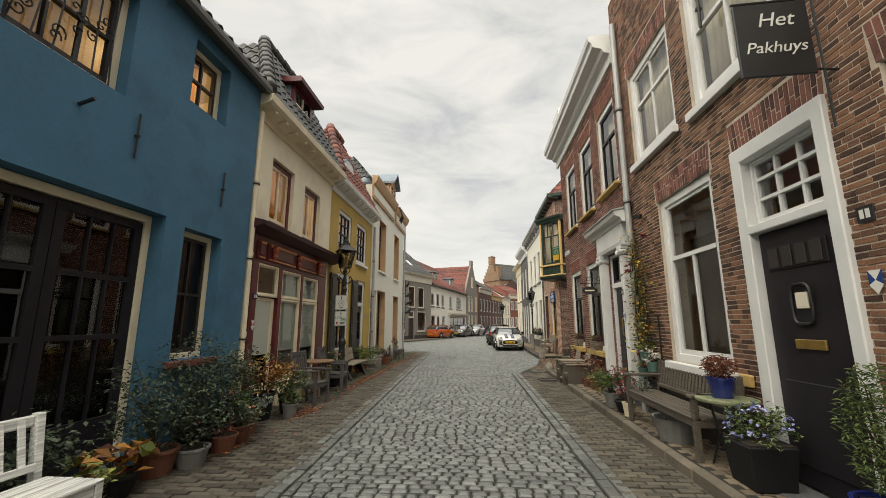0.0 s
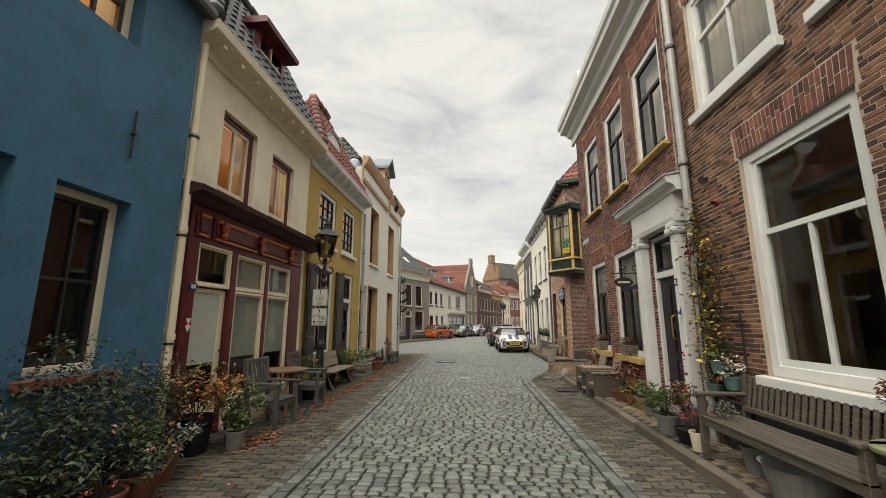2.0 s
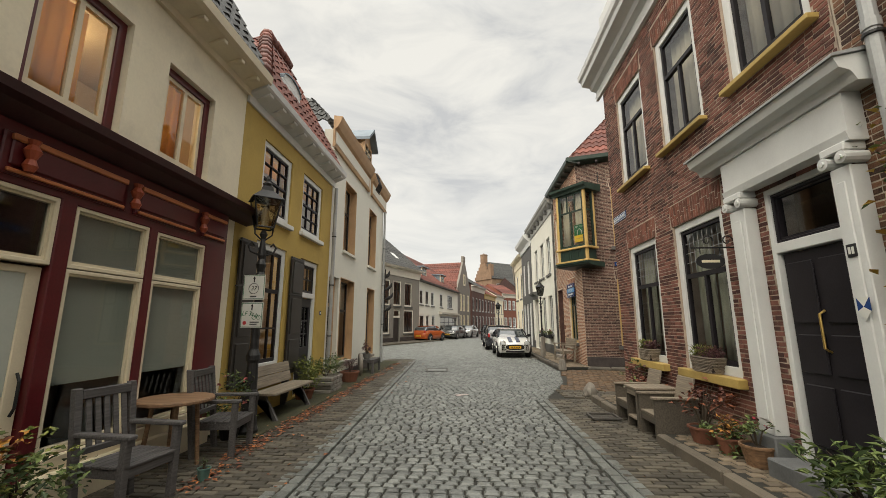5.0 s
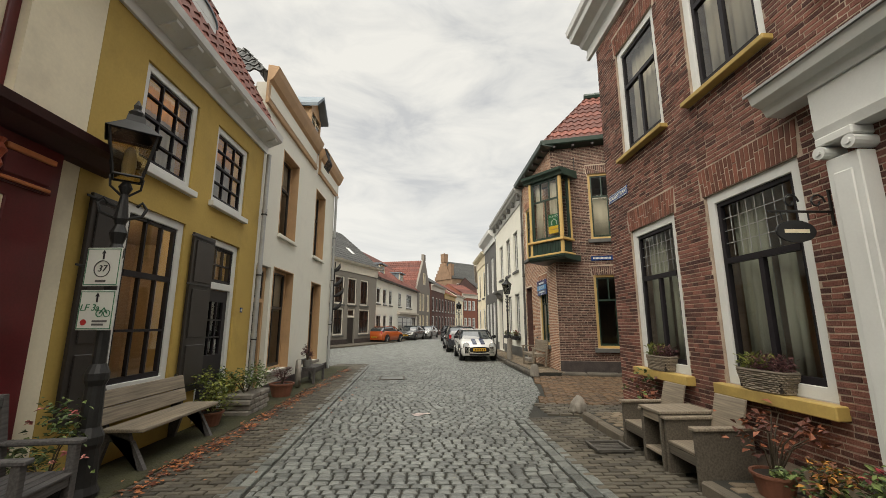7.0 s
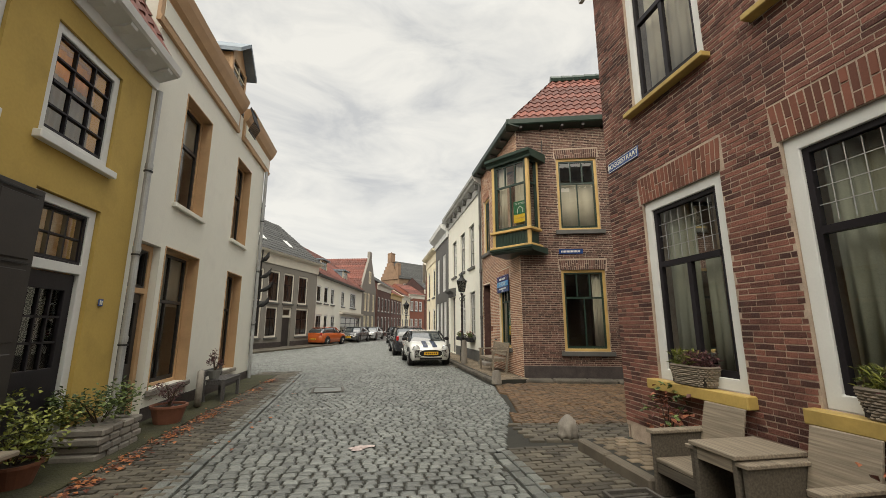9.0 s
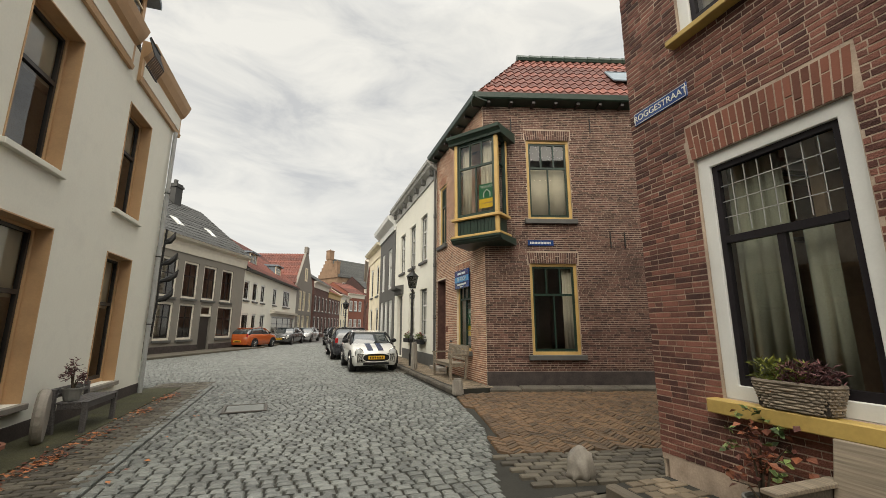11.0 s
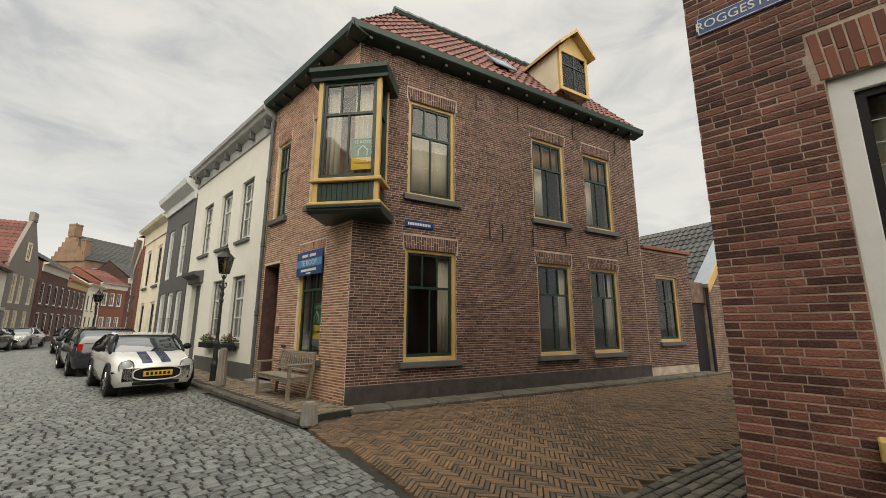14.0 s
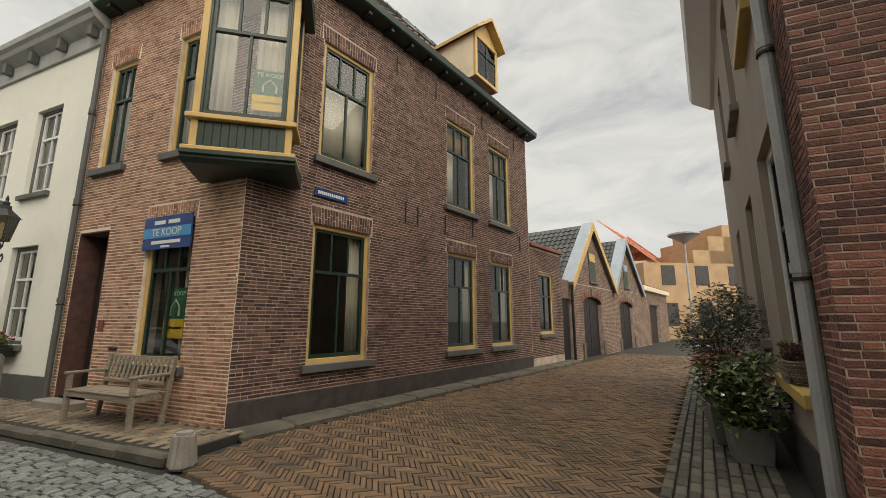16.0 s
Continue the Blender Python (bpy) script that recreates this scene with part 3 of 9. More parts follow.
while y < 12.9:
    x = right_line(y) + 0.08 + (row % 2) * 0.1
    while x < 2.02:
        rects.append((x + 0.1, y + rng.uniform(-0.004, 0.004), 0.2, 0.072, rng.uniform(-0.03, 0.03)))
        x += 0.213
    y += 0.084
    row += 1
blocks("clinkers", rects, "paver", 0.004, pavr, "clinker_right", (1.2, 2.0, 8.0, 10.5), 0.008)

# side street in herringbone, running off between the two corners
SIDE = radians(-13.0)
sx, sy = math.cos(SIDE), math.sin(SIDE)
side = part("side_street", bbox(-1.5, 36, -3.6, 2.9, -0.0355, -0.0265, 0.001), "joint")
side.matrix_world = pose(2.4, 16.2, 0, 0, 0, -13.0)
tagged(side, "side street of brown clinkers laid in herringbone", "road", kind="structure")
rects = []
rot = radians(45)
c45, s45 = math.cos(rot), math.sin(rot)
W = 0.053
for i in range(-440, 520):
    for k in range(-70, 70):
        for hor in (0, 1):
            ox, oy = (i + 8 * k), i
            if hor:
                px, py, a = ox + 2.0, oy + 0.5, 0.0
            else:
                px, py, a = ox + 0.5, oy + 3.0, math.pi / 2
            px, py = px * W, py * W
            qx, qy = px * c45 - py * s45, px * s45 + py * c45
            if qx < -1.5 or qx > 17:
                continue
            gx, gy = 2.4 + qx * sx - qy * sy, 16.2 + qx * sy + qy * sx
            south = 12.95 - 0.185 * (gx - 2.75) + 0.97
            north = 18.62 - 0.287 * (gx - 3.65) - 0.5
            if gx < 3.4:
                north = 18.1
            if south < gy < north and gx > right_line(gy) + 0.08 and (gx > 2.5 or gy < 18.0):
                rects.append((qx, qy, 0.206, 0.047, a + rot))
blocks("clinkers", rects, "paverbrown", 0.006, side, "herring", (2.5, 4.3, -1.0, 0.8), 0.005)
# long rows of pavers along the gutter and footway on the garden side of the side street
rects = []
for r in range(9):
    for k in range(77):
        qx = -0.891 + k * 0.213 + (r % 2) * 0.1
        gx = 2.6 + qx
        gy = 12.9 - 0.185 * (qx - 0.15) + 0.10 + r * 0.105
        rects.append((gx, gy, 0.2, 0.09, -0.183))
foot = blocks("footway_clinkers", rects, "paver", 0.008, pavr, "foot")

# raised stoop along the houses with a stone kerb
stoop = part("stoop", bbox(2.12, 2.735, 1.2, 9.92, -0.03, 0.108, 0.004), "joint")
tagged(stoop, "raised brick stoop with a worn stone kerb", "stoop", kind="structure")
stoop_end = part("stoop", bbox(2.12, 2.735, 11.4, 12.72, -0.03, 0.108, 0.004), "joint")
tagged(stoop_end, "end of the raised brick stoop at the house corner", "stoop", kind="structure")
for host, ya, yb in ((stoop, 1.2, 9.92), (stoop_end, 11.4, 12.72)):
    rects = []
    y = ya + 0.06
    row = 0
    while y < yb - 0.04:
        x = 2.16 + (row % 2) * 0.07
        while x < 2.62:
            rects.append((x + 0.065, y, 0.128, 0.098, 0))
            x += 0.142
        y += 0.108
        row += 1
    blocks("stoop_clinkers", rects, "tileyellow", 0.116, host, "stoop_clinker", (2.1, 2.8, 8.3, 12.7), 0.007)
    y = ya
    while y < yb - 0.1:
        ln = min(rng.uniform(0.5, 0.95), yb - y)
        part("kerbstone", bbox(2.02, 2.135, y, y + ln - 0.012, -0.03, 0.122 + rng.uniform(-0.006, 0.006), 0.018), "kerb", host)
        y += ln


# ---- houses along the left side ----
def house_at(x, y, rz, label):
    return thing("house", at(x, y, rz), label, "house", "houses along the street")


# blue house
HB = at(-3.75, 0, 90)
blue = house_at(-3.75, 0, 90, "two-storey blue stuccoed house with a dark tiled roof")
holes = [(1.2, 4.36, 0.05, 2.78), (4.68, 5.43, 1.05, 2.72), (4.5, 5.25, 4.4, 5.32), (2.45, 3.6, 3.9, 5.1)]
part("wall", wall_bm(-4, 6.09, -0.1, 5.55, 0.3, holes), "blue", blue)
shell(blue, -4, 6.09, 5.5, 5, "inner", 3.2)
for a in ((4.68, 5.43, 1.05, 2.72), (4.5, 5.25, 4.4, 5.32)):
    window(blue, *a, "creamwood", "darkpaint", 0.17, 0.075, mull=(0.5,), trans=((0.5, 0.03),))
part("sill", bbox(4.6, 5.5, -0.07, 0.17, 0.96, 1.045, 0.01), "brickarch", blue, "red brick window sill")
w = window(blue, 2.45, 3.6, 3.9, 5.1, "creamwood", "darkpaint", 0.15, 0.09, mull=(0.33, 0.66), trans=((0.5, 0.03),))
drape(HB, 4.58, 5.0, 4.45, 5.25, 0.36, "warmblind", 0.14, 0.02, "warm ochre curtain behind an upper window")
# curled iron grille in front of the upper window
bm = bmesh.new()
rg = random.Random(8)
for i in range(26):
    cx, cz, r0 = rg.uniform(2.6, 3.45), rg.uniform(4.0, 5.05), rg.uniform(0.05, 0.1)
    t0 = rg.uniform(0, 6)
    tube(bm, [(cx + r0 * (1 - q / 13) * math.cos(t0 + q * 0.62), 0.10, cz + r0 * (1 - q / 13) * math.sin(t0 + q * 0.62)) for q in range(12)], 0.008, 5)
for i in range(6):
    tube(bm, [(2.55 + i * 0.19, 0.115, 3.95), (2.62 + i * 0.17, 0.115, 4.5), (2.5 + i * 0.2, 0.115, 5.05)], 0.009, 5)
part("window_grille", bm, "iron", w, "curled black wrought-iron grille")
# wide glazed doors
d = part("door_frame", bevel(wall_bm(1.21, 4.35, 0.06, 2.77, 0.09, [(1.3, 4.26, 0.0, 2.68)]), 0.004), "creamwood", blue)
d.location.y = 0.17
for k in range(3):
    x0, x1 = 1.31 + k * 0.985, 1.31 + k * 0.985 + 0.975
    hs = []
    for i in range(3):
        for j, (za, zb) in enumerate(((0.55, 1.34), (1.39, 1.96), (2.01, 2.58))):
            hs.append((x0 + 0.10 + i * 0.265, x0 + 0.345 + i * 0.265, za, zb))
    leaf = part("door", wall_bm(x0, x1, 0.07, 2.66, 0.05, hs), "black", blue)
    leaf.location.y = 0.19
    bm = bmesh.new()
    box(bm, x0 + 0.06, x1 - 0.06, 0.215, 0.219, 0.5, 2.6)
    p = part("pane", bm, "glass", blue)
    p.visible_shadow = False
    drape(HB, x0 + 0.05, x1 - 0.05, 0.5, 2.1, 0.27, "dimcloth", label="thin pale curtain behind glazed doors")
bm = bmesh.new()
extrude_profile(bm, [(0, 5.5), (-0.06, 5.48), (-0.17, 5.46), (-0.2, 5.51), (-0.2, 5.58), (-0.17, 5.62), (0, 5.62)], -4, 6.1)
part("gutter", bm, "greytrim", blue)
bm = bmesh.new()
slope(bm, (-4, -0.14, 5.62), (6.1, -0.14, 5.62), (-4, 2.6, 8.4), (6.1, 2.6, 8.4))
part("roof", bm, "rooftile", blue)
for x, z in ((3.79, 3.28), (5.31, 3.18)):
    bm = bmesh.new()
    tube(bm, [(x, -0.02, z), (x, -0.025, z + 0.52)], 0.013, 6)
    tube(bm, [(x, 0.0, z + 0.26), (x, -0.05, z + 0.26)], 0.02, 6)
    part("wall_anchor", bm, "iron", blue)
bm = bmesh.new()
tube(bm, [(3.15, 0, 3.55), (3.15, -0.16, 3.6)], 0.02, 6)
part("bracket", bm, "iron", blue)

# cream house with the burgundy shop front
HC = at(-3.9, 0, 90)
cream = house_at(-3.9, 0, 90, "cream stuccoed house with a burgundy wooden shop front")
holes = [(6.93, 7.85, 3.36, 4.66), (8.38, 9.25, 3.36, 4.6), (6.52, 9.66, 0.02, 3.02)]
part("wall", wall_bm(6.1, 9.98, -0.1, 5.4, 0.3, holes), "cream", cream)
shell(cream, 6.1, 9.98, 5.35, 5, "inner", 3.2)
for a in holes[:2]:
    window(cream, *a, "burgundy", "creamwood", 0.1, 0.09, mull=(0.5,), bars=0.05, sw=0.05)
    drape(HC, a[0] + 0.1, a[1] - 0.28, a[2] + 0.05, a[3] - 0.1, 0.24, "warmblind", 0.14, 0.02, "warm ochre curtain behind an upper window")
shop = part("shop_front", bevel(wall_bm(6.44, 9.74, 0.0, 3.12, 0.12, [(6.64, 7.38, 0.1, 2.56), (7.52, 8.36, 0.42, 2.54), (8.47, 9.3, 0.42, 2.52)]), 0.008), "burgundy", cream)
shop.location.y = -0.06
for x0, x1, za, zb in ((6.64, 7.38, 1.98, 2.56), (7.52, 8.36, 1.98, 2.54), (8.47, 9.3, 1.98, 2.52)):
    window(cream, x0, x1, za, zb, "creamwood", "creamwood", -0.03, 0.038, sw=0.02)
    if x0 > 7.5:
        part("frosted_film", bbox(x0 + 0.055, x1 - 0.055, 0.006, 0.01, za + 0.06, zb - 0.055, 0.001), "frost", cream)
for x0, x1 in ((7.52, 8.36), (8.47, 9.3)):
    window(cream, x0, x1, 0.42, 1.97, "creamwood", "creamwood", -0.03, 0.038, sw=0.02, sill_mat="creamwood", sill=(0.1, 0.02, 0.1))
    part("frosted_film", bbox(x0 + 0.055, x1 - 0.055, 0.006, 0.01, 0.98, 1.915, 0.001), "frost", cream)
part("door", bevel(wall_bm(6.65, 7.37, 0.12, 1.96, 0.05, [(6.69, 7.26, 0.45, 1.9)]), 0.006), "creamwood", cream)
part("frosted_film", bbox(6.68, 7.27, 0.012, 0.018, 0.95, 1.91, 0.001), "frost", cream)
bm = bmesh.new()
box(bm, 6.68, 7.27, 0.02, 0.024, 0.44, 0.95)
part("pane", bm, "glass", cream)
bm = bmesh.new()
tube(bm, [(7.31, -0.02, 0.8), (7.31, -0.05, 0.86), (7.31, -0.05, 1.06), (7.31, -0.02, 1.12)], 0.012, 6)
part("door_handle", bm, "iron", cream)
for x0, x1 in ((6.52, 6.78), (6.86, 7.98), (8.08, 9.05), (9.15, 9.66)):
    bm = bmesh.new()
    box(bm, x0, x1, -0.085, -0.055, 2.62, 2.95)
    bevel(bm, 0.01)
    fp = part("frieze_panel", bm, "burgundy", cream)
    part("raised_field", bbox(x0 + 0.05, x1 - 0.05, -0.105, -0.084, 2.69, 2.89, 0.02), "burgundy", fp)
    part("moulding", bbox(x0 + 0.04, x1 - 0.04, -0.125, -0.084, 2.885, 2.935, 0.008), "orangepaint", fp, "red-orange painted moulding")
    part("moulding", bbox(x0 + 0.04, x1 - 0.04, -0.11, -0.084, 2.635, 2.665, 0.006), "orangepaint", fp, "red-orange painted moulding")
for x in (7.02, 8.03, 9.1):
    bm = bmesh.new()
    lathe(bm, [(0.03, 0), (0.05, 0.05), (0.03, 0.1), (0.06, 0.17), (0.03, 0.22), (0.045, 0.26)], (x, -0.14, 2.66), 10)
    part("finial", bm, "redorange", cream)
bm = bmesh.new()
extrude_profile(bm, [(0.0, 3.03), (-0.10, 3.05), (-0.24, 3.12), (-0.34, 3.14), (-0.36, 3.21), (0.0, 3.30)], 6.2, 10.3)
part("shop_cornice", bm, M["shopbrown"], cream, "dark brown-red cornice")
part("shop_plinth", bbox(7.4, 9.6, -0.16, -0.06, 0.0, 0.30, 0.012), "creamwood", cream)
bm = bmesh.new()
extrude_profile(bm, [(0.0, 5.15), (-0.05, 5.15), (-0.06, 5.24), (-0.16, 5.28), (-0.30, 5.32), (-0.36, 5.36), (-0.38, 5.48), (0.0, 5.50)], 6.1, 10.05)
part("cornice", bm, "creamwood", cream)
for k in range(9):
    part("cornice_block", bbox(6.35 + k * 0.42, 6.43 + k * 0.42, -0.30, -0.06, 5.245, 5.30, 0.006), "creamwood", cream)
bm = bmesh.new()
slope(bm, (6.12, -0.3, 5.5), (10.0, -0.3, 5.5), (7.9, 1.0, 7.95), (10.0, 1.0, 7.95))
slope(bm, (6.12, 4.2, 5.5), (6.12, -0.3, 5.5), (7.9, 2.0, 7.95), (7.9, 1.0, 7.95))
slope(bm, (10.0, 4.2, 5.5), (6.12, 4.2, 5.5), (10.0, 2.0, 7.95), (7.9, 2.0, 7.95))
part("roof", bm, "rooftile", cream)
bm = bmesh.new()
caps(bm, (6.15, -0.25, 5.6), (7.9, 1.0, 8.02), 0.13, 0.3)
caps(bm, (7.9, 1.0, 8.02), (10.0, 1.0, 8.02), 0.12, 0.35)
part("ridge_tiles", bm, "rooftile", cream, smooth=True)


def dormer(house, x0, x1, z0, z1, yf, yb, side, front, roofm, gable=False, frame_m="creamwood", arch=0.0):
    """A dormer window standing on a roof slope."""
    dm = part("dormer", bevel(wall_bm(x0, x1, z0, z1, 0.08, [(x0 + 0.1, x1 - 0.1, z0 + 0.1, z1 - 0.1)]), 0.006), front, house)
    dm.location.y = yf
    for a in (x0, x1 - 0.05):
        part("cheek", bbox(a, a + 0.05, yf + 0.082, yb, z0, z1, 0.003), side, dm).location.y = -yf
    bm = bmesh.new()
    box(bm, x0 + 0.11, x1 - 0.11, 0.03, 0.07, z0 + 0.11, z1 - 0.11)
    xm = (x0 + x1) / 2
    part("pane", bm, "glass", dm)
    bm = bmesh.new()
    box(bm, xm - 0.02, xm + 0.02, 0.01, 0.06, z0 + 0.1, z1 - 0.1)
    box(bm, x0 + 0.1, x1 - 0.1, 0.01, 0.06, z0 + (z1 - z0) * 0.62, z0 + (z1 - z0) * 0.62 + 0.03)
    part("sash", bm, frame_m, dm)
    bm = bmesh.new()
    if arch:
        n = 12
        top = [(xm - (x1 - x0) / 2 * math.cos(math.pi * i / n), z1 + arch * math.sin(math.pi * i / n)) for i in range(n + 1)]
        a = [bm.verts.new((x, 0.0, z)) for x, z in top]
        b = [bm.verts.new((x, 0.08, z)) for x, z in top]
        skin(bm, a, b)
        bm.faces.new(a)
        bm.faces.new(list(reversed(b)))
        bmesh.ops.recalc_face_normals(bm, faces=bm.faces)
        part("arched_head", bm, front, dm)
        bm = bmesh.new()
        outer = top + [(x, z + 0.03) for x, z in reversed(top)]
        va = [bm.verts.new((x, -0.03, z)) for x, z in outer]
        vb = [bm.verts.new((x, yb - yf, z)) for x, z in outer]
        skin(bm, va, vb)
        for i in range(n):
            bm.faces.new((va[i], va[i + 1], va[-2 - i], va[-1 - i]))
        bmesh.ops.recalc_face_normals(bm, faces=bm.faces)
        part("dormer_roof", bm, roofm, dm)
    elif gable:
        h = (x1 - x0) * 0.5
        pts = [(x0 - 0.14, z1 - 0.06), (xm, z1 + h), (x1 + 0.14, z1 - 0.06), (x1 + 0.14, z1 + 0.04), (xm, z1 + h + 0.1), (x0 - 0.14, z1 + 0.04)]
        for ya, yb2 in ((-0.2, yb - yf),):
            a = [bm.verts.new((x, ya, z)) for x, z in pts]
            b = [bm.verts.new((x, yb2, z)) for x, z in pts]
            skin(bm, a, b)
            bm.faces.new((a[0], a[1], a[4], a[5]))
            bm.faces.new((a[1], a[2], a[3], a[4]))
        bmesh.ops.recalc_face_normals(bm, faces=bm.faces)
        part("dormer_roof", bm, roofm, dm)
        bm = bmesh.new()
        a = [bm.verts.new(q) for q in ((x0, 0.02, z1), (x1, 0.02, z1), (xm, 0.02, z1 + h))]
        b = [bm.verts.new(q) for q in ((x0, 0.06, z1), (x1, 0.06, z1), (xm, 0.06, z1 + h))]
        skin(bm, a, b)
        bm.faces.new(a)
        bm.faces.new(list(reversed(b)))
        bmesh.ops.recalc_face_normals(bm, faces=bm.faces)
        part("gable", bm, front, dm)
    else:
        extrude_profile(bm, [(-0.22, z1 - 0.02), (-0.24, z1 + 0.06), (-0.2, z1 + 0.10), (yb - yf, z1 + 0.14), (yb - yf, z1), (-0.05, z1 - 0.02)], x0 - 0.15, x1 + 0.15)
        part("dormer_roof", bm, roofm, dm)
    return dm


dormer(cream, 7.75, 8.7, 5.7, 6.75, 0.1, 1.0, "lead", "burgundy", "burgundy")

# mustard yellow house
HY = at(-3.9, 0, 90)
yellow = house_at(-3.9, 0, 90, "mustard yellow stuccoed house with a white bracketed cornice")
holes = [(10.65, 11.78, 3.4, 4.72), (12.33, 13.45, 3.43, 4.74), (10.65, 11.78, 0.72, 2.9), (12.45, 13.45, 0.05, 2.88)]
part("wall", wall_bm(9.985, 14.12, -0.1, 5.3, 0.3, holes), "yellow", yellow)
shell(yellow, 9.985, 14.12, 5.25, 5, "inner", 3.1)
for a in holes[:2]:
    window(yellow, *a, "whitepaint", "black", 0.05, 0.10, mull=(0.333, 0.667), trans=((0.25, 0.02), (0.5, 0.035), (0.75, 0.02)), sill_mat="whitepaint", sill=(0.08, 0.06, 0.06), bars=0.02, sw=0.032)
    drape(HY, a[0] + 0.13, a[1] - 0.13, a[2] + 0.1, a[2] + 0.85, 0.2, "curtain", 0.1, 0.012, "pale net curtain across the lower panes of a window")
    # ochre cloth carries the warm glow of the upper panes in its colour
    drape(HY, a[0] + 0.13, a[1] - 0.13, a[2] + 0.8, a[3] - 0.1, 0.25, "warmblind", 0.12, 0.02, "warm ochre cloth standing in for the glow in upper panes")
window(yellow, *holes[2], "whitepaint", "black", 0.05, 0.11, mull=(0.36, 0.68), trans=((0.3, 0.03), (0.64, 0.07)), lower=1.0, sill_mat="whitepaint", sill=(0.06, 0.02, 0.05))
df = part("door_frame", bevel(wall_bm(12.46, 13.44, 0.06, 2.87, 0.1, [(12.57, 13.33, 0.0, 2.06), (12.57, 13.33, 2.17, 2.77)]), 0.006), "whitepaint", yellow)
df.location.y = 0.04
window(yellow, 12.57, 13.33, 2.17, 2.77, "black", "black", 0.08, 0.03, mull=(0.33, 0.66), trans=((0.5, 0.02),), sw=0.02, name="fanlight")
dr = part("door", bevel(wall_bm(12.58, 13.32, 0.07, 2.05, 0.05, [(12.70, 13.20, 1.0, 1.86)]), 0.006), "black", yellow)
dr.location.y = 0.08
bm = bmesh.new()
for f in (0.33, 0.66):
    box(bm, 12.70 + 0.5 * f - 0.012, 12.70 + 0.5 * f + 0.012, 0.09, 0.12, 1.0, 1.86)
for z in (1.28, 1.56):
    box(bm, 12.70, 13.20, 0.09, 0.12, z - 0.012, z + 0.012)
part("sash", bm, "black", dr).location.y = -0.08
part("pane", bbox(12.69, 13.21, 0.03, 0.034, 0.99, 1.87, 0.001), "glass", dr)
drape(HY, 12.7, 13.2, 0.95, 1.9, 0.2, label="white lace curtain behind a door light")
for x0, x1 in ((11.92, 12.50), (10.12, 10.6)):
    bm = bmesh.new()
    box(bm, x0, x1, -0.06, -0.02, 0.55, 2.82)
    bevel(bm, 0.006)
    sh = part("shutter", bm, "darkpaint", yellow, "dark brown open shutter")
    for za, zb in ((0.65, 1.2), (1.3, 2.0), (2.1, 2.72)):
        part("panel", bbox(x0 + 0.07, x1 - 0.07, -0.075, -0.0595, za, zb, 0.008), "darkpaint", sh)
    for z in (0.62, 2.05, 2.75):
        part("strap_hinge", bbox(x0 - 0.1, x1 - 0.06, -0.085, -0.074, z, z + 0.022, 0.002), "iron", sh)
bm = bmesh.new()
extrude_profile(bm, [(0, 5.05), (-0.04, 5.05), (-0.05, 5.18), (-0.10, 5.2), (-0.3, 5.29), (-0.33, 5.32), (-0.35, 5.42), (0, 5.45)], 9.99, 14.2)
part("cornice", bm, "whitepaint", yellow)
for k in range(9):
    bm = bmesh.new()
    extrude_profile(bm, [(-0.05, 5.18), (-0.2, 5.2), (-0.28, 5.245), (-0.29, 5.28), (-0.05, 5.28)], 10.15 + k * 0.47, 10.29 + k * 0.47)
    part("cornice_bracket", bm, "whitepaint", yellow)
bm = bmesh.new()
slope(bm, (10.0, -0.25, 5.45), (14.1, -0.25, 5.45), (12.1, 1.0, 7.95), (13.2, 1.0, 7.95))
slope(bm, (10.0, 3.6, 5.45), (10.0, -0.25, 5.45), (12.1, 1.8, 7.95), (12.1, 1.0, 7.95))
slope(bm, (14.1, -0.25, 5.45), (14.1, 3.6, 5.45), (13.2, 1.0, 7.95), (13.2, 1.8, 7.95))
part("roof", bm, "redtile", yellow)
bm = bmesh.new()
caps(bm, (10.02, -0.22, 5.55), (12.1, 1.0, 8.02), 0.13, 0.32)
caps(bm, (12.1, 1.0, 8.02), (13.2, 1.0, 8.02), 0.13, 0.36)
part("ridge_tiles", bm, "redtile", yellow, smooth=True)
dormer(yellow, 11.35, 12.2, 5.4, 6.4, 0.15, 1.1, "lead", "whitepaint", "lead", frame_m="black", arch=0.2)
drape(HY, 11.45, 12.1, 5.45, 6.35, 0.34, "warmblind", 0.14, 0.015, "warm ochre curtain behind a dormer window")

# lamps that are lit in the rooms behind the cream and yellow fronts
M["bulb"] = bpy.data.materials.new("lit_bulb")
M["bulb"].use_nodes = True
bulb_bsdf = M["bulb"].node_tree.nodes["Principled BSDF"]
bulb_bsdf.inputs["Emission Color"].default_value, bulb_bsdf.inputs["Emission Strength"].default_value = (1.0, 0.62, 0.25, 1), 4.0
for y0, z0, x0, power in ((8.0, 4.75, -5.3, 38), (12.1, 4.6, -5.3, 34), (11.3, 2.75, -5.2, 26), (4.9, 4.85, -4.9, 40)):
    lt = thing("pendant_lamp", at(x0, y0, 0, z0), "lit pendant lamp with a warm bulb in a room", "lamp")
    bm = bmesh.new()
    lathe(bm, [(0.02, 0.0), (0.05, 0.04), (0.055, 0.09), (0.02, 0.14)], seg=10)
    part("bulb", bm, "bulb", lt).visible_shadow = False
    bm = bmesh.new()
    tube(bm, [(0, 0, 0.14), (0, 0, 0.4)], 0.006, 5)
    part("cord", bm, "iron", lt)
    lo = new("room_light", bpy.data.lights.new("room_light", "POINT"))
    lo.data.energy, lo.data.color, lo.data.shadow_soft_size = power, (1.0, 0.74, 0.36), 0.03
    lo.matrix_world = at(x0, y0, 0, z0 + 0.05)

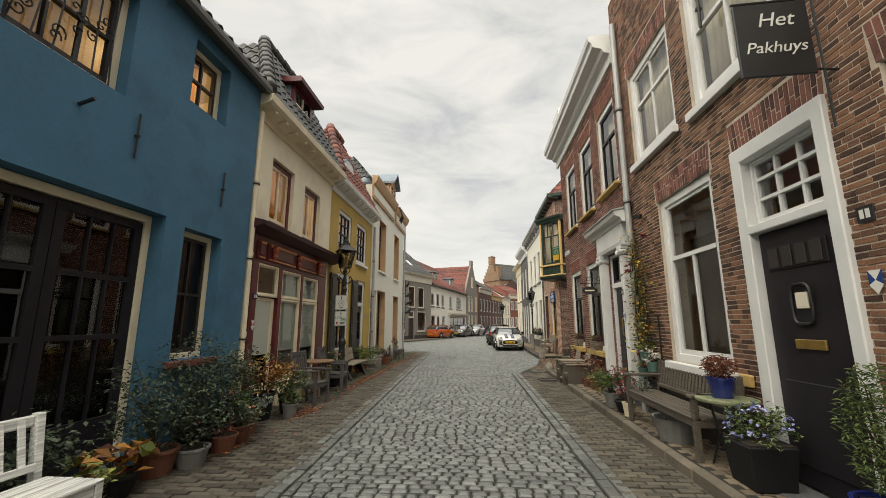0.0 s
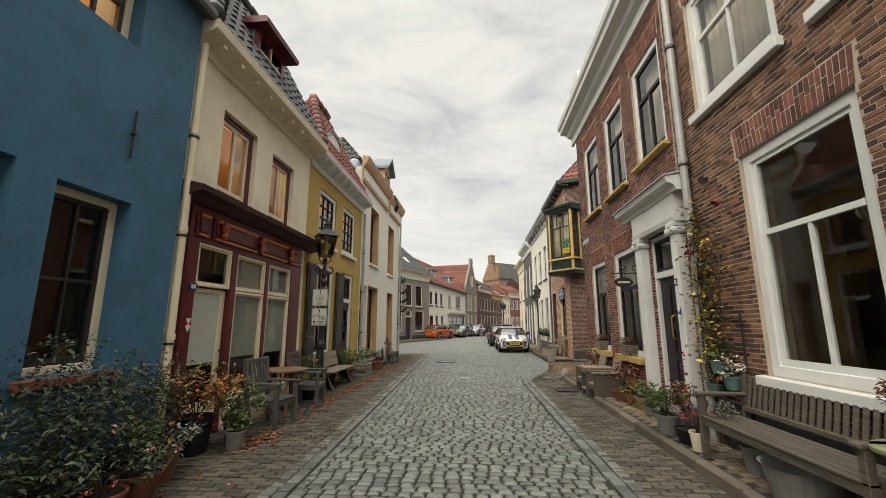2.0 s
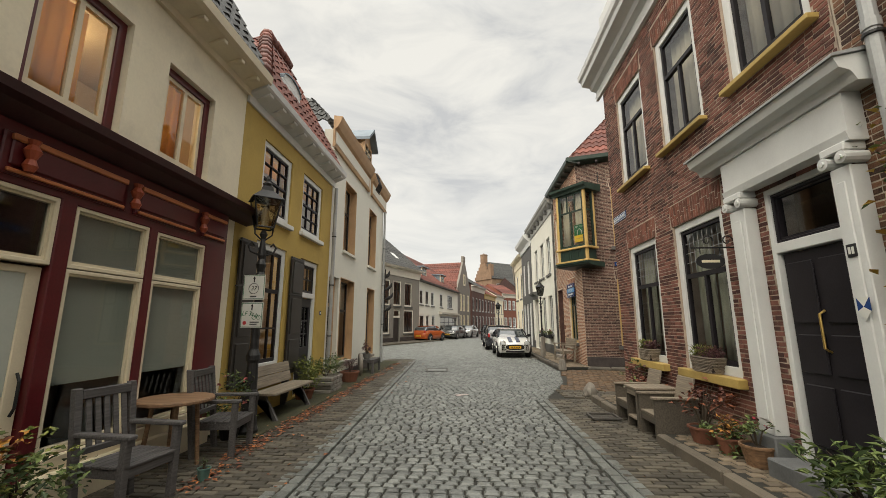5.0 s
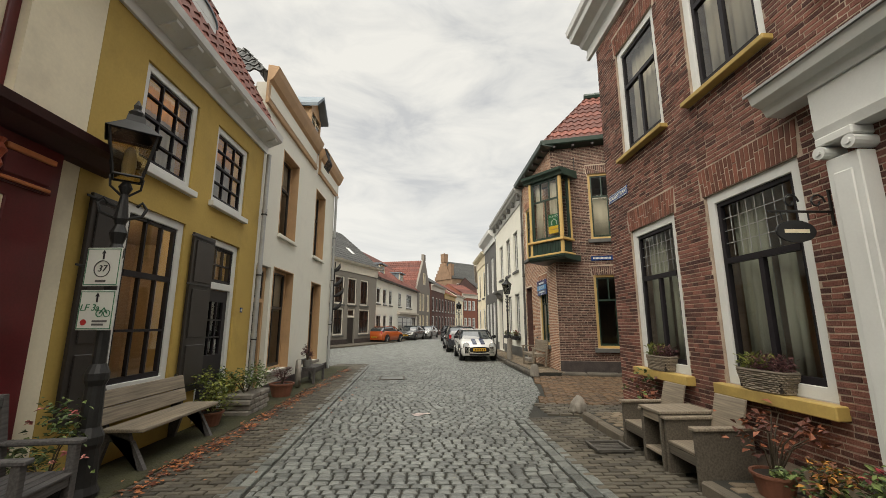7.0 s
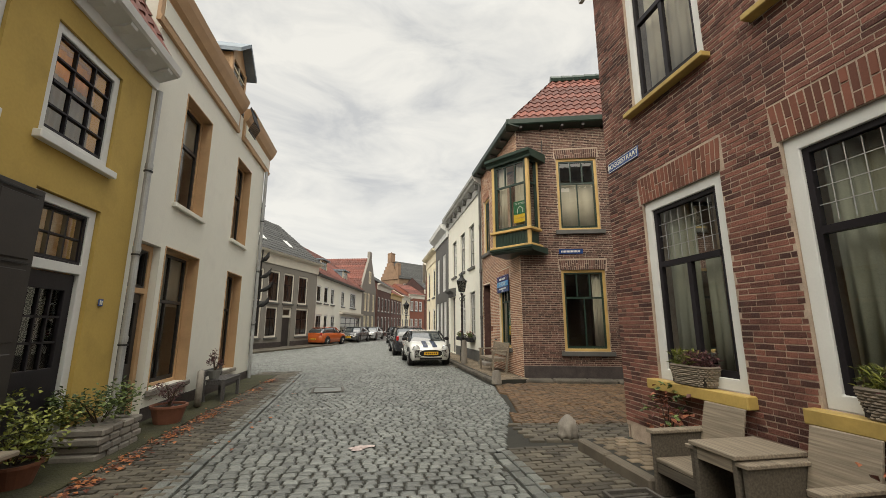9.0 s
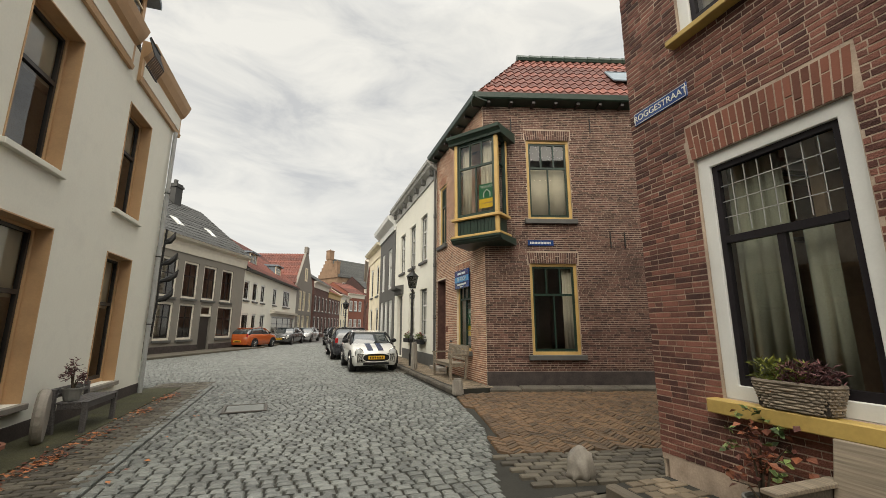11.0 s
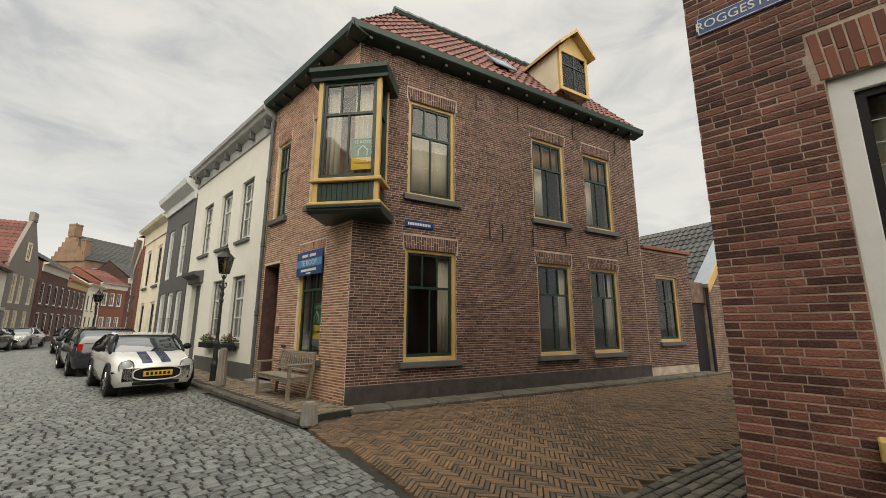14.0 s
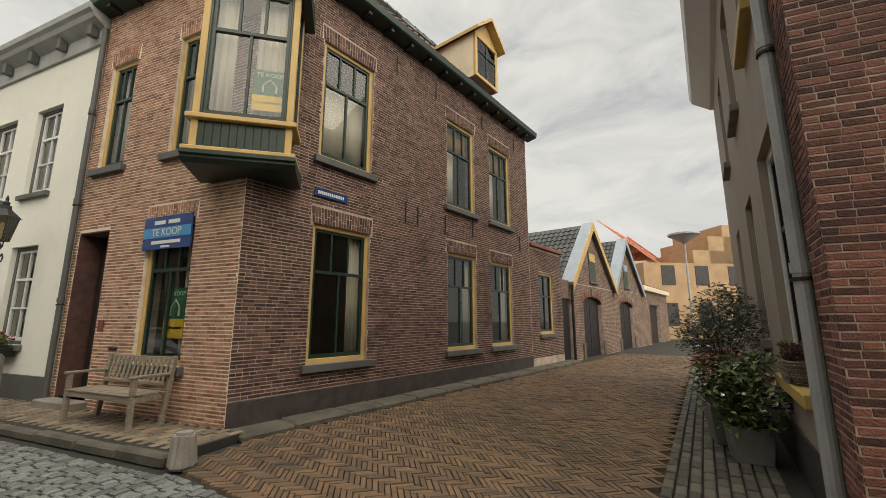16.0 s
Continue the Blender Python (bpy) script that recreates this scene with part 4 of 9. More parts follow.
# white house with tan reveals
HW = at(-3.9, 0, 90)
white = house_at(-3.9, 0, 90, "white stuccoed house with tan window reveals and a tan cornice")
holes = [(15.2, 16.35, 3.55, 5.62), (18.02, 19.12, 3.52, 5.62), (14.22, 14.98, 0.1, 2.72), (15.12, 16.45, 0.46, 2.77), (18.05, 19.12, 0.42, 2.74)]
part("wall", wall_bm(14.125, 20.35, -0.1, 6.7, 0.3, holes), "white", white)
shell(white, 14.125, 20.35, 6.6, 6, "inner", 3.15)
for a in holes[:2] + holes[3:]:
    tall = a[2] > 3
    window(white, *a, "tan", "darkpaint", 0.2, 0.06, mull=(0.5,) if not tall else (), trans=((0.62, 0.06),), sill_mat="stone" if not tall else "white", sill=(0.07, 0.05, 0.05))
    for xa, xb, za, zb in ((a[0] + 0.001, a[0] + 0.02, a[2], a[3]), (a[1] - 0.02, a[1] - 0.001, a[2], a[3]), (a[0] + 0.021, a[1] - 0.021, a[3] - 0.02, a[3] - 0.001)):
        part("reveal", bbox(xa, xb, -0.012, 0.178, za, zb, 0.002), "tan", white)
    drape(HW, a[0] + 0.1, a[1] - 0.1, a[2] + (a[3] - a[2]) * 0.58, a[3] - 0.08, 0.27, "curtain", 0.3, 0.008, "pale roller blind half way down a window", "blind")
part("door_frame", bevel(wall_bm(14.23, 14.97, 0.1, 2.71, 0.1, [(14.32, 14.88, 0.0, 1.95), (14.32, 14.88, 2.03, 2.62)]), 0.005), "tan", white).location.y = 0.1
window(white, 14.32, 14.88, 2.03, 2.62, "darkpaint", "darkpaint", 0.14, 0.03, sw=0.02, name="fanlight")
dd = part("door", bevel(wall_bm(14.33, 14.87, 0.12, 1.94, 0.05, [(14.43, 14.77, 0.9, 1.8)]), 0.006), "darkpaint", white)
dd.location.y = 0.14
part("pane", bbox(14.42, 14.78, 0.02, 0.024, 0.89, 1.81, 0.001), "glass", dd)
for xa, xb in ((13.95, 17.75), (18.1, 20.65)):
    bm = bmesh.new()
    extrude_profile(bm, [(0, 6.12), (-0.06, 6.12), (-0.08, 6.2), (-0.05, 6.24), (-0.05, 6.62), (-0.12, 6.68), (-0.16, 6.76), (-0.2, 6.84), (-0.24, 6.96), (0.0, 7.0)], xa, xb)
    part("cornice", bm, "tan", white)
    part("frieze", bbox(xa + 0.1, xb - 0.1, -0.062, -0.05, 6.26, 6.58, 0.002), "white", white)
grate = part("iron_basket", tube(bmesh.new(), [(17.6, -0.32, 6.15), (18.12, -0.32, 6.15)], 0.015, 5), "iron", white)
part("rail", tube(bmesh.new(), [(17.6, -0.32, 6.75), (18.12, -0.32, 6.75)], 0.015, 5), "iron", grate)
for k in range(9):
    x = 17.62 + k * 0.06
    part("bar", tube(bmesh.new(), [(x, -0.3, 6.15), (x, -0.42, 6.4), (x, -0.3, 6.75)], 0.012, 5), "iron", grate)
bm = bmesh.new()
slope(bm, (14.15, 0.15, 6.98), (20.3, 0.15, 6.98), (15.2, 1.2, 8.3), (19.3, 1.2, 8.3), samples=5)
slope(bm, (14.15, 5, 6.98), (14.15, 0.15, 6.98), (15.2, 3, 8.3), (15.2, 1.2, 8.3), samples=5)
slope(bm, (20.3, 0.15, 6.98), (20.3, 5, 6.98), (19.3, 1.2, 8.3), (19.3, 3, 8.3), samples=5)
part("roof", bm, "rooftile", white)
dormer(white, 16.9, 17.9, 6.95, 7.75, -0.05, 1.6, "tan", "tan", "lead", True)
part("plinth", bbox(14.99, 20.36, -0.02, -0.001, -0.05, 0.22, 0.004), "plinth", white)


def downpipe(x, y, z0, z1, mat, label, r=0.045):
    """A rain pipe in lengths, with a socket and a strap at each joint."""
    t = thing("downpipe", at(x, y, 0), label, "downpipe")
    n = 4
    for k in range(n):
        a, b = z0 + (z1 - z0) * k / n, z0 + (z1 - z0) * (k + 1) / n
        part("pipe_length", tube(bmesh.new(), [(0, 0, a), (0, 0, b)], r, 12), mat, t, smooth=False)
        if k:
            part("socket", tube(bmesh.new(), [(0, 0, a - 0.005), (0, 0, a + 0.07)], r * 1.2, 12), mat, t)
            part("strap", lathe(bmesh.new(), [(r * 1.05, 0.0), (r * 1.32, 0.002), (r * 1.32, 0.024), (r * 1.05, 0.026)], (0, 0, a - 0.06), 12), "iron", t)
    return t


downpipe(-3.78, 6.22, 0.0, 5.2, "creamwood", "cream painted rain pipe on the house wall", 0.05)
downpipe(-3.80, 14.14, 0.0, 5.0, "zinc", "grey zinc rain pipe between two houses", 0.045)
downpipe(-3.82, 20.28, 0.0, 6.1, "zinc", "grey zinc rain pipe at a house corner", 0.045)

# ---- houses along the right side ----
# warehouse-like brick house with the signboard
H1 = at(2.75, 7.45, -90)
inn = house_at(2.75, 7.45, -90, "brown brick house with tall white-framed windows and a black door")
holes = [(1.30, 2.70, 0.97, 3.3), (3.17, 4.30, 0.1, 3.28), (0.62, 2.10, 4.17, 5.85), (2.52, 4.0, 4.12, 5.8), (4.75, 6.2, 1.0, 3.25), (5.0, 6.4, 4.1, 5.8)]
wl1 = part("wall", wall_bm(0.0, 9.0, -0.1, 7.9, 0.3, holes), "mortar", inn)
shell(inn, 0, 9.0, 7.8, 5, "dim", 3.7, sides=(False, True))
arch = [(h[0], h[1], h[3], 0.33) for h in holes]
brickwork(wl1, 0.02, 9.0, 0.62, 7.9, holes, "brickorange", "brick", arch, (0.4, 3.2, 0.7, 2.6), seed=11)
part("plinth", bbox(0.02, 3.13, -0.035, -0.001, -0.05, 0.61, 0.01), "plinth", inn)
part("plinth", bbox(4.36, 9.0, -0.035, -0.001, -0.05, 0.61, 0.01), "plinth", inn)
window(inn, *holes[0], "whitepaint", "whitepaint", 0.06, 0.11, mull=(0.5,), trans=((0.63, 0.055),), lower=0.63, sill_mat="whitepaint", sill=(0.10, 0.06, 0.07), bars=0.04)
for a in (holes[2], holes[3], holes[4], holes[5]):
    window(inn, *a, "whitepaint", "whitepaint", 0.06, 0.12, mull=(0.5,), trans=((0.62, 0.05),), lower=1.0, sill_mat="whitepaint", sill=(0.08, 0.05, 0.08), bars=0.03)
for a in (holes[2], holes[3], holes[5]):
    drape(H1, a[0] + 0.13, a[1] - 0.13, a[2] + 0.1, a[3] - 0.1, 0.21, "curtain", 0.12, 0.02, "cream curtain behind an upper window")
df = part("door_frame", bevel(wall_bm(3.15, 4.32, 0.12, 3.28, 0.14, [(3.3, 4.2, 0.0, 2.36), (3.3, 4.2, 2.45, 3.12)]), 0.01), "whitepaint", inn)
df.location.y = -0.05
window(inn, 3.3, 4.2, 2.45, 3.12, "whitepaint", "whitepaint", 0.06, 0.03, mull=(0.333, 0.667), trans=((0.36, 0.03), (0.7, 0.03)), sw=0.025, name="fanlight", bars=0.03)
bm = bmesh.new()
box(bm, 3.305, 4.195, 0.03, 0.08, 0.13, 2.355)
bevel(bm, 0.008)
dr = part("door", bm, "black", inn, "black panelled front door")
for a in ((3.40, 4.07, 1.98, 2.2), (3.40, 4.1, 0.3, 1.0)):
    part("panel", bbox(a[0], a[1], 0.015, 0.0295, a[2], a[3], 0.006), "black", dr)
for k in range(4):
    part("panel", bbox(3.43 + k * 0.16, 3.55 + k * 0.16, 0.004, 0.016, 2.0, 2.18, 0.004), "darkpaint", dr)
bm = bmesh.new()
tube(bm, [(3.735 + 0.11 * math.copysign(abs(math.cos(t)) ** 0.5, math.cos(t)), 0.01, 1.66 + 0.17 * math.copysign(abs(math.sin(t)) ** 0.5, math.sin(t))) for t in np.linspace(0, 6.283, 28)], 0.014, 6)
part("door_window_frame", bm, "iron", dr)
part("door_window", bbox(3.67, 3.80, 0.012, 0.028, 1.62, 1.76, 0.004), "curtain", dr)
part("letter_plate", bbox(3.6, 3.92, 0.006, 0.024, 1.28, 1.36, 0.004), "brass", dr, "brass letter plate")
part("door_step", bbox(3.05, 4.42, -0.32, 0.03, -0.02, 0.125, 0.015), "bluestone", inn)
for xa in (3.14, 4.2):
    part("frame_base", bbox(xa, xa + 0.14, -0.075, -0.052, 0.125, 0.38, 0.006), "bluestone", inn)
part("alarm_box", bbox(2.86, 3.04, -0.07, -0.02, 0.86, 0.98, 0.01), "ochre", inn, "small ochre metal letter box")

# brick house with the portico and the deep cornice
H2 = at(2.75, 12.77, -90)
portico = house_at(2.75, 12.77, -90, "red-brown brick town house with a white pilastered doorway")
holes = [(0.67, 1.80, 4.14, 6.02), (2.37, 3.46, 4.15, 6.02), (4.02, 5.14, 4.2, 6.05), (0.67, 1.79, 0.88, 2.92), (2.37, 3.55, 0.88, 2.93), (4.26, 5.12, 0.25, 2.86)]
wl2 = part("wall", wall_bm(0.07, 5.31, -0.1, 7.25, 0.3, holes), "mortargrey", portico)
shell(portico, 1.25, 5.31, 7.2, 4.5, "inner", 3.5, sides=(False, False))
arch = [(h[0], h[1], h[3], 0.33) for h in holes[:5]]
brickwork(wl2, 0.0, 5.30, 0.3, 6.64, holes, "brick", "brickarch", arch, (0.0, 2.4, 0.4, 2.6), seed=12)
part("corner_joint", bbox(0.002, 0.069, 0.0, 0.01, 0.25, 6.8, 0.001), "mortargrey", portico)
for a in holes[:5]:
    up = a[2] > 3
    window(portico, *a, "whitepaint", "black", 0.05, 0.11, mull=(0.5,), trans=((0.64, 0.06),), lower=0.64, sill_mat="yellowsill", sill=(0.11, 0.07, 0.03 if up else 0.08), bars=0.055)
    if up:
        drape(H2, a[0] + 0.13, a[1] - 0.13, a[2] + 0.1, a[3] - 0.1, 0.21, "curtain", 0.13, 0.02, "cream curtain behind an upper window")
    else:
        drape(H2, a[0] + 0.13, a[0] + 0.55, a[2] + 0.1, a[3] - 0.12, 0.2, "greygreen", 0.12, 0.025, "pale green-grey curtain drawn aside")
        drape(H2, a[0] + 0.62, a[0] + 0.8, a[2] + 0.1, a[3] - 0.75, 0.2, "greygreen", 0.1, 0.02, "pale green-grey curtain drawn aside")
        iz, ih = a[2] + 0.11 + (a[3] - a[2] - 0.22) * 0.67, (a[3] - a[2] - 0.22) * 0.3
        for k in range(1, 8):
            x = a[0] + 0.15 + (a[1] - a[0] - 0.3) * k / 8
            part("lead_bar", tube(bmesh.new(), [(x, 0.078, iz), (x, 0.078, iz + ih)], 0.004, 4), "zinc", portico)
        for k in range(1, 4):
            part("lead_bar", tube(bmesh.new(), [(a[0] + 0.15, 0.078, iz + ih * k / 4), (a[1] - 0.15, 0.078, iz + ih * k / 4)], 0.004, 4), "zinc", portico)
bm = bmesh.new()
extrude_profile(bm, [(0, 6.62), (-0.06, 6.62), (-0.07, 6.71), (-0.05, 6.73), (-0.05, 6.84), (-0.16, 6.88), (-0.2, 6.95), (-0.37, 7.0), (-0.39, 7.09), (-0.44, 7.13), (-0.46, 7.23), (0.0, 7.28)], -0.3, 5.33)
part("cornice", bm, "whitepaint", portico)
bm = bmesh.new()
extrude_profile(bm, [(-0.40, 7.3), (0.2, 7.3), (0.2, 7.9), (-0.40, 7.56)], 1.2, 2.0)
part("roof_box", bm, "whitepaint", portico)
# doorway: two pilasters, entablature, door with light over it
for xa, xb in ((3.86, 4.18), (5.14, 5.40)):
    bm = bmesh.new()
    box(bm, xa + 0.04, xb - 0.04, -0.14, -0.002, 0.42, 2.72)
    box(bm, xa + 0.09, xb - 0.09, -0.155, -0.138, 0.55, 2.6)
    bevel(bm, 0.01)
    pl = part("pilaster", bm, "whitepaint", portico)
    bm = bmesh.new()
    box(bm, xa + 0.02, xb - 0.02, -0.18, -0.002, 2.83, 2.9)
    bevel(bm, 0.01)
    for xc in (xa + 0.05, xb - 0.05):
        tube(bm, [(xc, -0.19, 2.78), (xc, -0.002, 2.78)], 0.05, 12)
        tube(bm, [(xc, -0.205, 2.78), (xc, -0.19, 2.78)], 0.022, 10)
    part("capital", bm, "whitepaint", pl)
    part("pedestal", bbox(xa - 0.01, xb + 0.01, -0.19, -0.002, 0.1, 0.42, 0.012), "bluestone", pl)
bm = bmesh.new()
extrude_profile(bm, [(-0.002, 2.90), (-0.15, 2.90), (-0.17, 2.97), (-0.15, 2.98), (-0.15, 3.30), (-0.002, 3.30)], 3.87, 5.41)
part("entablature", bm, "whitepaint", portico)
bm = bmesh.new()
extrude_profile(bm, [(-0.002, 3.302), (-0.17, 3.302), (-0.19, 3.35), (-0.21, 3.38), (-0.29, 3.41), (-0.31, 3.47), (-0.32, 3.49), (-0.002, 3.55)], 3.5, 5.58)
part("entablature_cornice", bm, "whitepaint", portico)
bm = bmesh.new()
extrude_profile(bm, [(-0.002, 3.554), (-0.34, 3.492), (-0.34, 3.515), (-0.002, 3.59)], 3.47, 5.6)
part("entablature_cover", bm, "zinc", portico)
df = part("door_frame", bevel(wall_bm(4.25, 5.13, 0.27, 2.86, 0.1, [(4.31, 5.07, 0.2, 2.19), (4.31, 5.07, 2.29, 2.8)]), 0.006), "whitepaint", portico)
df.location.y = 0.0
window(portico, 4.31, 5.07, 2.29, 2.8, "black", "black", 0.04, 0.03, sw=0.02, name="fanlight")
bm = bmesh.new()
box(bm, 4.32, 5.06, 0.05, 0.1, 0.3, 2.18)
bevel(bm, 0.008)
dr = part("door", bm, "black", portico, "black double-panelled front door")
for xa, xb in ((4.37, 4.66), (4.72, 5.01)):
    for za, zb in ((0.42, 0.95), (1.05, 1.4), (1.5, 2.08)):
        part("panel", bbox(xa, xb, 0.03, 0.049, za, zb, 0.012), "black", dr)
bm = bmesh.new()
tube(bm, [(4.69, 0.05, 1.25), (4.69, 0.0, 1.28), (4.69, 0.0, 1.58), (4.69, 0.05, 1.61)], 0.012, 8)
part("door_handle", bm, "brass", dr, "brass pull handle")
part("door_step", bbox(4.26, 5.12, -0.34, 0.05, 0.10, 0.27, 0.012), "bluestone", portico)
# rendered side wall on the side street
HS = at(2.75, 12.77, 169)
sh = [(-2.25, -0.85, 0.9, 3.2), (-4.2, -3.3, 1.2, 3.1), (-6.6, -5.8, 1.2, 3.1), (-2.1, -1.1, 4.4, 6.2), (-4.2, -3.3, 4.4, 6.2), (-6.6, -5.8, 4.4, 6.2)]
side_house = thing("house", HS, "grey-brown rendered side of a house with a grey cornice", "house", "houses along the street")
part("wall", wall_bm(-8.6, -0.42, -0.1, 7.25, 0.28, sh), "taupe", side_house)
ob = part("corner_wall", wall_bm(-0.42, -0.012, -0.1, 7.25, 0.03, []), "mortargrey", side_house)
brickwork(ob, -0.42, -0.012, 0.3, 6.9, [], "brick", seed=14)
part("inner_wall", bbox(-8.4, -0.6, 1.2, 1.3, 0, 7.1, 0.01), "inner", side_house)
for a in sh:
    window(side_house, *a, "whitepaint", "black", 0.1, 0.09, mull=(0.5,), trans=((0.64, 0.05),), sill_mat="yellowsill" if a[0] > -2.3 else "stone", sill=(0.10, 0.06, 0.08))
bm = bmesh.new()
extrude_profile(bm, [(0, 6.8), (-0.08, 6.82), (-0.45, 7.1), (-0.5, 7.25), (0, 7.3)], -8.6, -2.0)
part("cornice", bm, "whitepaint", side_house)
bm = bmesh.new()
slope(bm, (-8.0, -0.4, 7.3), (-0.2, -0.4, 7.3), (-8.0, 2.3, 9.3), (-1.2, 2.3, 9.3), samples=4)
part("roof", bm, "rooftile", side_house)
ob = part("plinth", bbox(-8.6, -0.5, -0.02, -0.001, -0.05, 0.42, 0.004), "plinth", side_house)
downpipe(3.22, 12.73, 0.02, 7.0, "zinc", "grey zinc rain pipe on the house corner", 0.05)
downpipe(2.66, 7.1, 0.1, 7.2, "zinc", "grey zinc rain pipe between two brick houses", 0.05)

# ---- corner house with the green bay window ----
HCS = at(3.65, 18.62, -16)
corner = thing("house", HCS, "purple-brown brick corner house with ochre frames and red roof", "house", "houses along the street")
cs = [(1.12, 2.32, 0.77, 3.0), (4.66, 5.84, 0.77, 3.0), (6.55, 7.7, 0.77, 3.0), (1.14, 2.30, 4.14, 6.33), (4.64, 5.82, 4.1, 6.33), (6.56, 7.72, 4.1, 6.33)]
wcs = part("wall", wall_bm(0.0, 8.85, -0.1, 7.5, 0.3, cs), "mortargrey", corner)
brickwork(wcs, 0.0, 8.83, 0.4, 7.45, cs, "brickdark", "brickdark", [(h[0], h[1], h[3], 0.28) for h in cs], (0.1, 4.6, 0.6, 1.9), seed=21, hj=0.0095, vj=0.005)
HCF = at(3.65, 22.65, -90)
cf = [(0.12, 0.98, 0.2, 2.95), (2.0, 3.06, 0.8, 2.95), (0.32, 1.06, 4.08, 6.15), (2.22, 2.98, 4.08, 6.2)]
front = thing("house", HCF, "street front of the brick corner house with ochre windows", "house", "houses along the street")
# street front in the brick and pointing with its light painted in
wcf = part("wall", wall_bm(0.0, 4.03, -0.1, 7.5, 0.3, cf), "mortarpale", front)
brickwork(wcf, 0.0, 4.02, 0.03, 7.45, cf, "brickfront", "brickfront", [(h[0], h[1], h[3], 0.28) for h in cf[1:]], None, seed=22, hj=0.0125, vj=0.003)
for xa in (0.121, 0.962):
    part("reveal", bbox(xa, xa + 0.016, 0.001, 0.345, 0.2, 2.94, 0.002), "brickdark", front)
part("reveal", bbox(0.14, 0.96, 0.001, 0.345, 2.925, 2.945, 0.002), "brickdark", front)
part("bell_plate", bbox(1.08, 1.2, -0.03, -0.004, 1.28, 1.45, 0.006), "brickarch", front, "small reddish bell plate")
part("letter_slot", bbox(1.42, 1.62, -0.016, -0.004, 0.98, 1.03, 0.003), "iron", front)
for h, a in [(corner, q) for q in cs] + [(front, q) for q in cf[1:]]:
    up = a[2] > 3
    window(h, *a, "ochre", "darkgreen", 0.07, 0.075, mull=(0.5,), trans=((0.66, 0.05),), lower=0.66, upper_bars=(0.333, 0.667), sill_mat="greytrim", sill=(0.09, 0.1, 0.09), bars=0.035)
    mm = HCS if h is corner else HCF
    if up:
        wide = h is corner
        drape(mm, a[0] + 0.09, a[1] - 0.09 if wide and a[0] < 2 else a[0] + 0.5, a[2] + 0.1, a[3] - (0.75 if wide else 0.1), 0.2, "curtain", 0.25 if wide else 0.09, 0.012, "pale cloth blind half drawn down behind a window" if wide else "pale curtain drawn to one side of a window")
        # ochre cloth puts the yellow reflection into the two right-hand upper windows
        if wide and a[0] > 2:
            drape(mm, a[0] + 0.1, a[1] - 0.1, a[3] - 0.7, a[3] - 0.1, 0.22, "warmblind", 0.2, 0.012, "short warm ochre cloth standing in for a yellow window reflection")
    else:
        drape(mm, a[1] - 0.34, a[1] - 0.09, a[2] + 0.1, a[3] - 0.1, 0.2, "curtain", 0.09, 0.02, "pale curtain drawn to one side of a window")
part("plinth", bbox(0.0, 8.84, -0.03, -0.001, -0.05, 0.39, 0.008), "plinth", corner)
bm = bmesh.new()
box(bm, 0.13, 0.97, 0.35, 0.40, 0.15, 2.94)
part("door", bm, "darkpaint", front)
part("door_step", bbox(0.05, 1.05, -0.25, 0.34, -0.02, 0.2, 0.015), "stone", front)
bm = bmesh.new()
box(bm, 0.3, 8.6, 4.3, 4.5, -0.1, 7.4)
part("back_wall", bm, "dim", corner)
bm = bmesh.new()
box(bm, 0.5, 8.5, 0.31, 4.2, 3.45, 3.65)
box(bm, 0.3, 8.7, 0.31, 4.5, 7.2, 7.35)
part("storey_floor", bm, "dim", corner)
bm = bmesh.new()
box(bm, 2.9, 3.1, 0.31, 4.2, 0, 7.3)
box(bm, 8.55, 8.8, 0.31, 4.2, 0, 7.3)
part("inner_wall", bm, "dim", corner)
for h, x0, x1 in ((corner, -0.3, 9.05), (front, -0.1, 4.3)):
    bm = bmesh.new()
    extrude_profile(bm, [(0.0, 7.28), (-0.3, 7.34), (-0.33, 7.37), (-0.35, 7.5), (-0.3, 7.52), (-0.27, 7.41), (0.1, 7.45)], x0, x1)
    part("eave", bm, "darkgreen", h)
    for k in range(int((x1 - x0) / 0.6)):
        part("rafter_end", bbox(x0 + 0.4 + k * 0.6, x0 + 0.48 + k * 0.6, -0.25, 0.0, 7.25, 7.32, 0.004), "darkpaint", h)
bm = bmesh.new()
slope(bm, (-0.22, -0.27, 7.46), (9.02, -0.27, 7.46), (1.5, 1.85, 10.06), (8.1, 1.85, 10.06))
part("roof", bm, "redtile", corner)
bm = bmesh.new()
slope(bm, (-0.2, -0.27, 7.46), (4.27, -0.27, 7.46), (1.6, 1.85, 9.92), (2.5, 1.85, 9.99))
part("roof", bm, "redtile", front)
bm = bmesh.new()
caps(bm, (1.45, 1.85, 10.12), (8.1, 1.85, 10.12), 0.12)
part("ridge_tiles", bm, "darkgreen", corner)
dormer(corner, 5.6, 6.75, 7.9, 9.2, -0.25, 2.0, "creamwood", "ochre", "ochre", True, "darkgreen")
bm = bmesh.new()
q = [(3.9, 0.35, 8.42), (4.55, 0.35, 8.42), (4.55, 0.85, 9.02), (3.9, 0.85, 9.02)]
for a, b in zip(q, q[1:] + q[:1]):
    tube(bm, [a, b], 0.03, 6)
vs = [bm.verts.new((x, y, z + 0.01)) for x, y, z in q]
bm.faces.new(vs)
part("skylight", bm, "lead", corner)
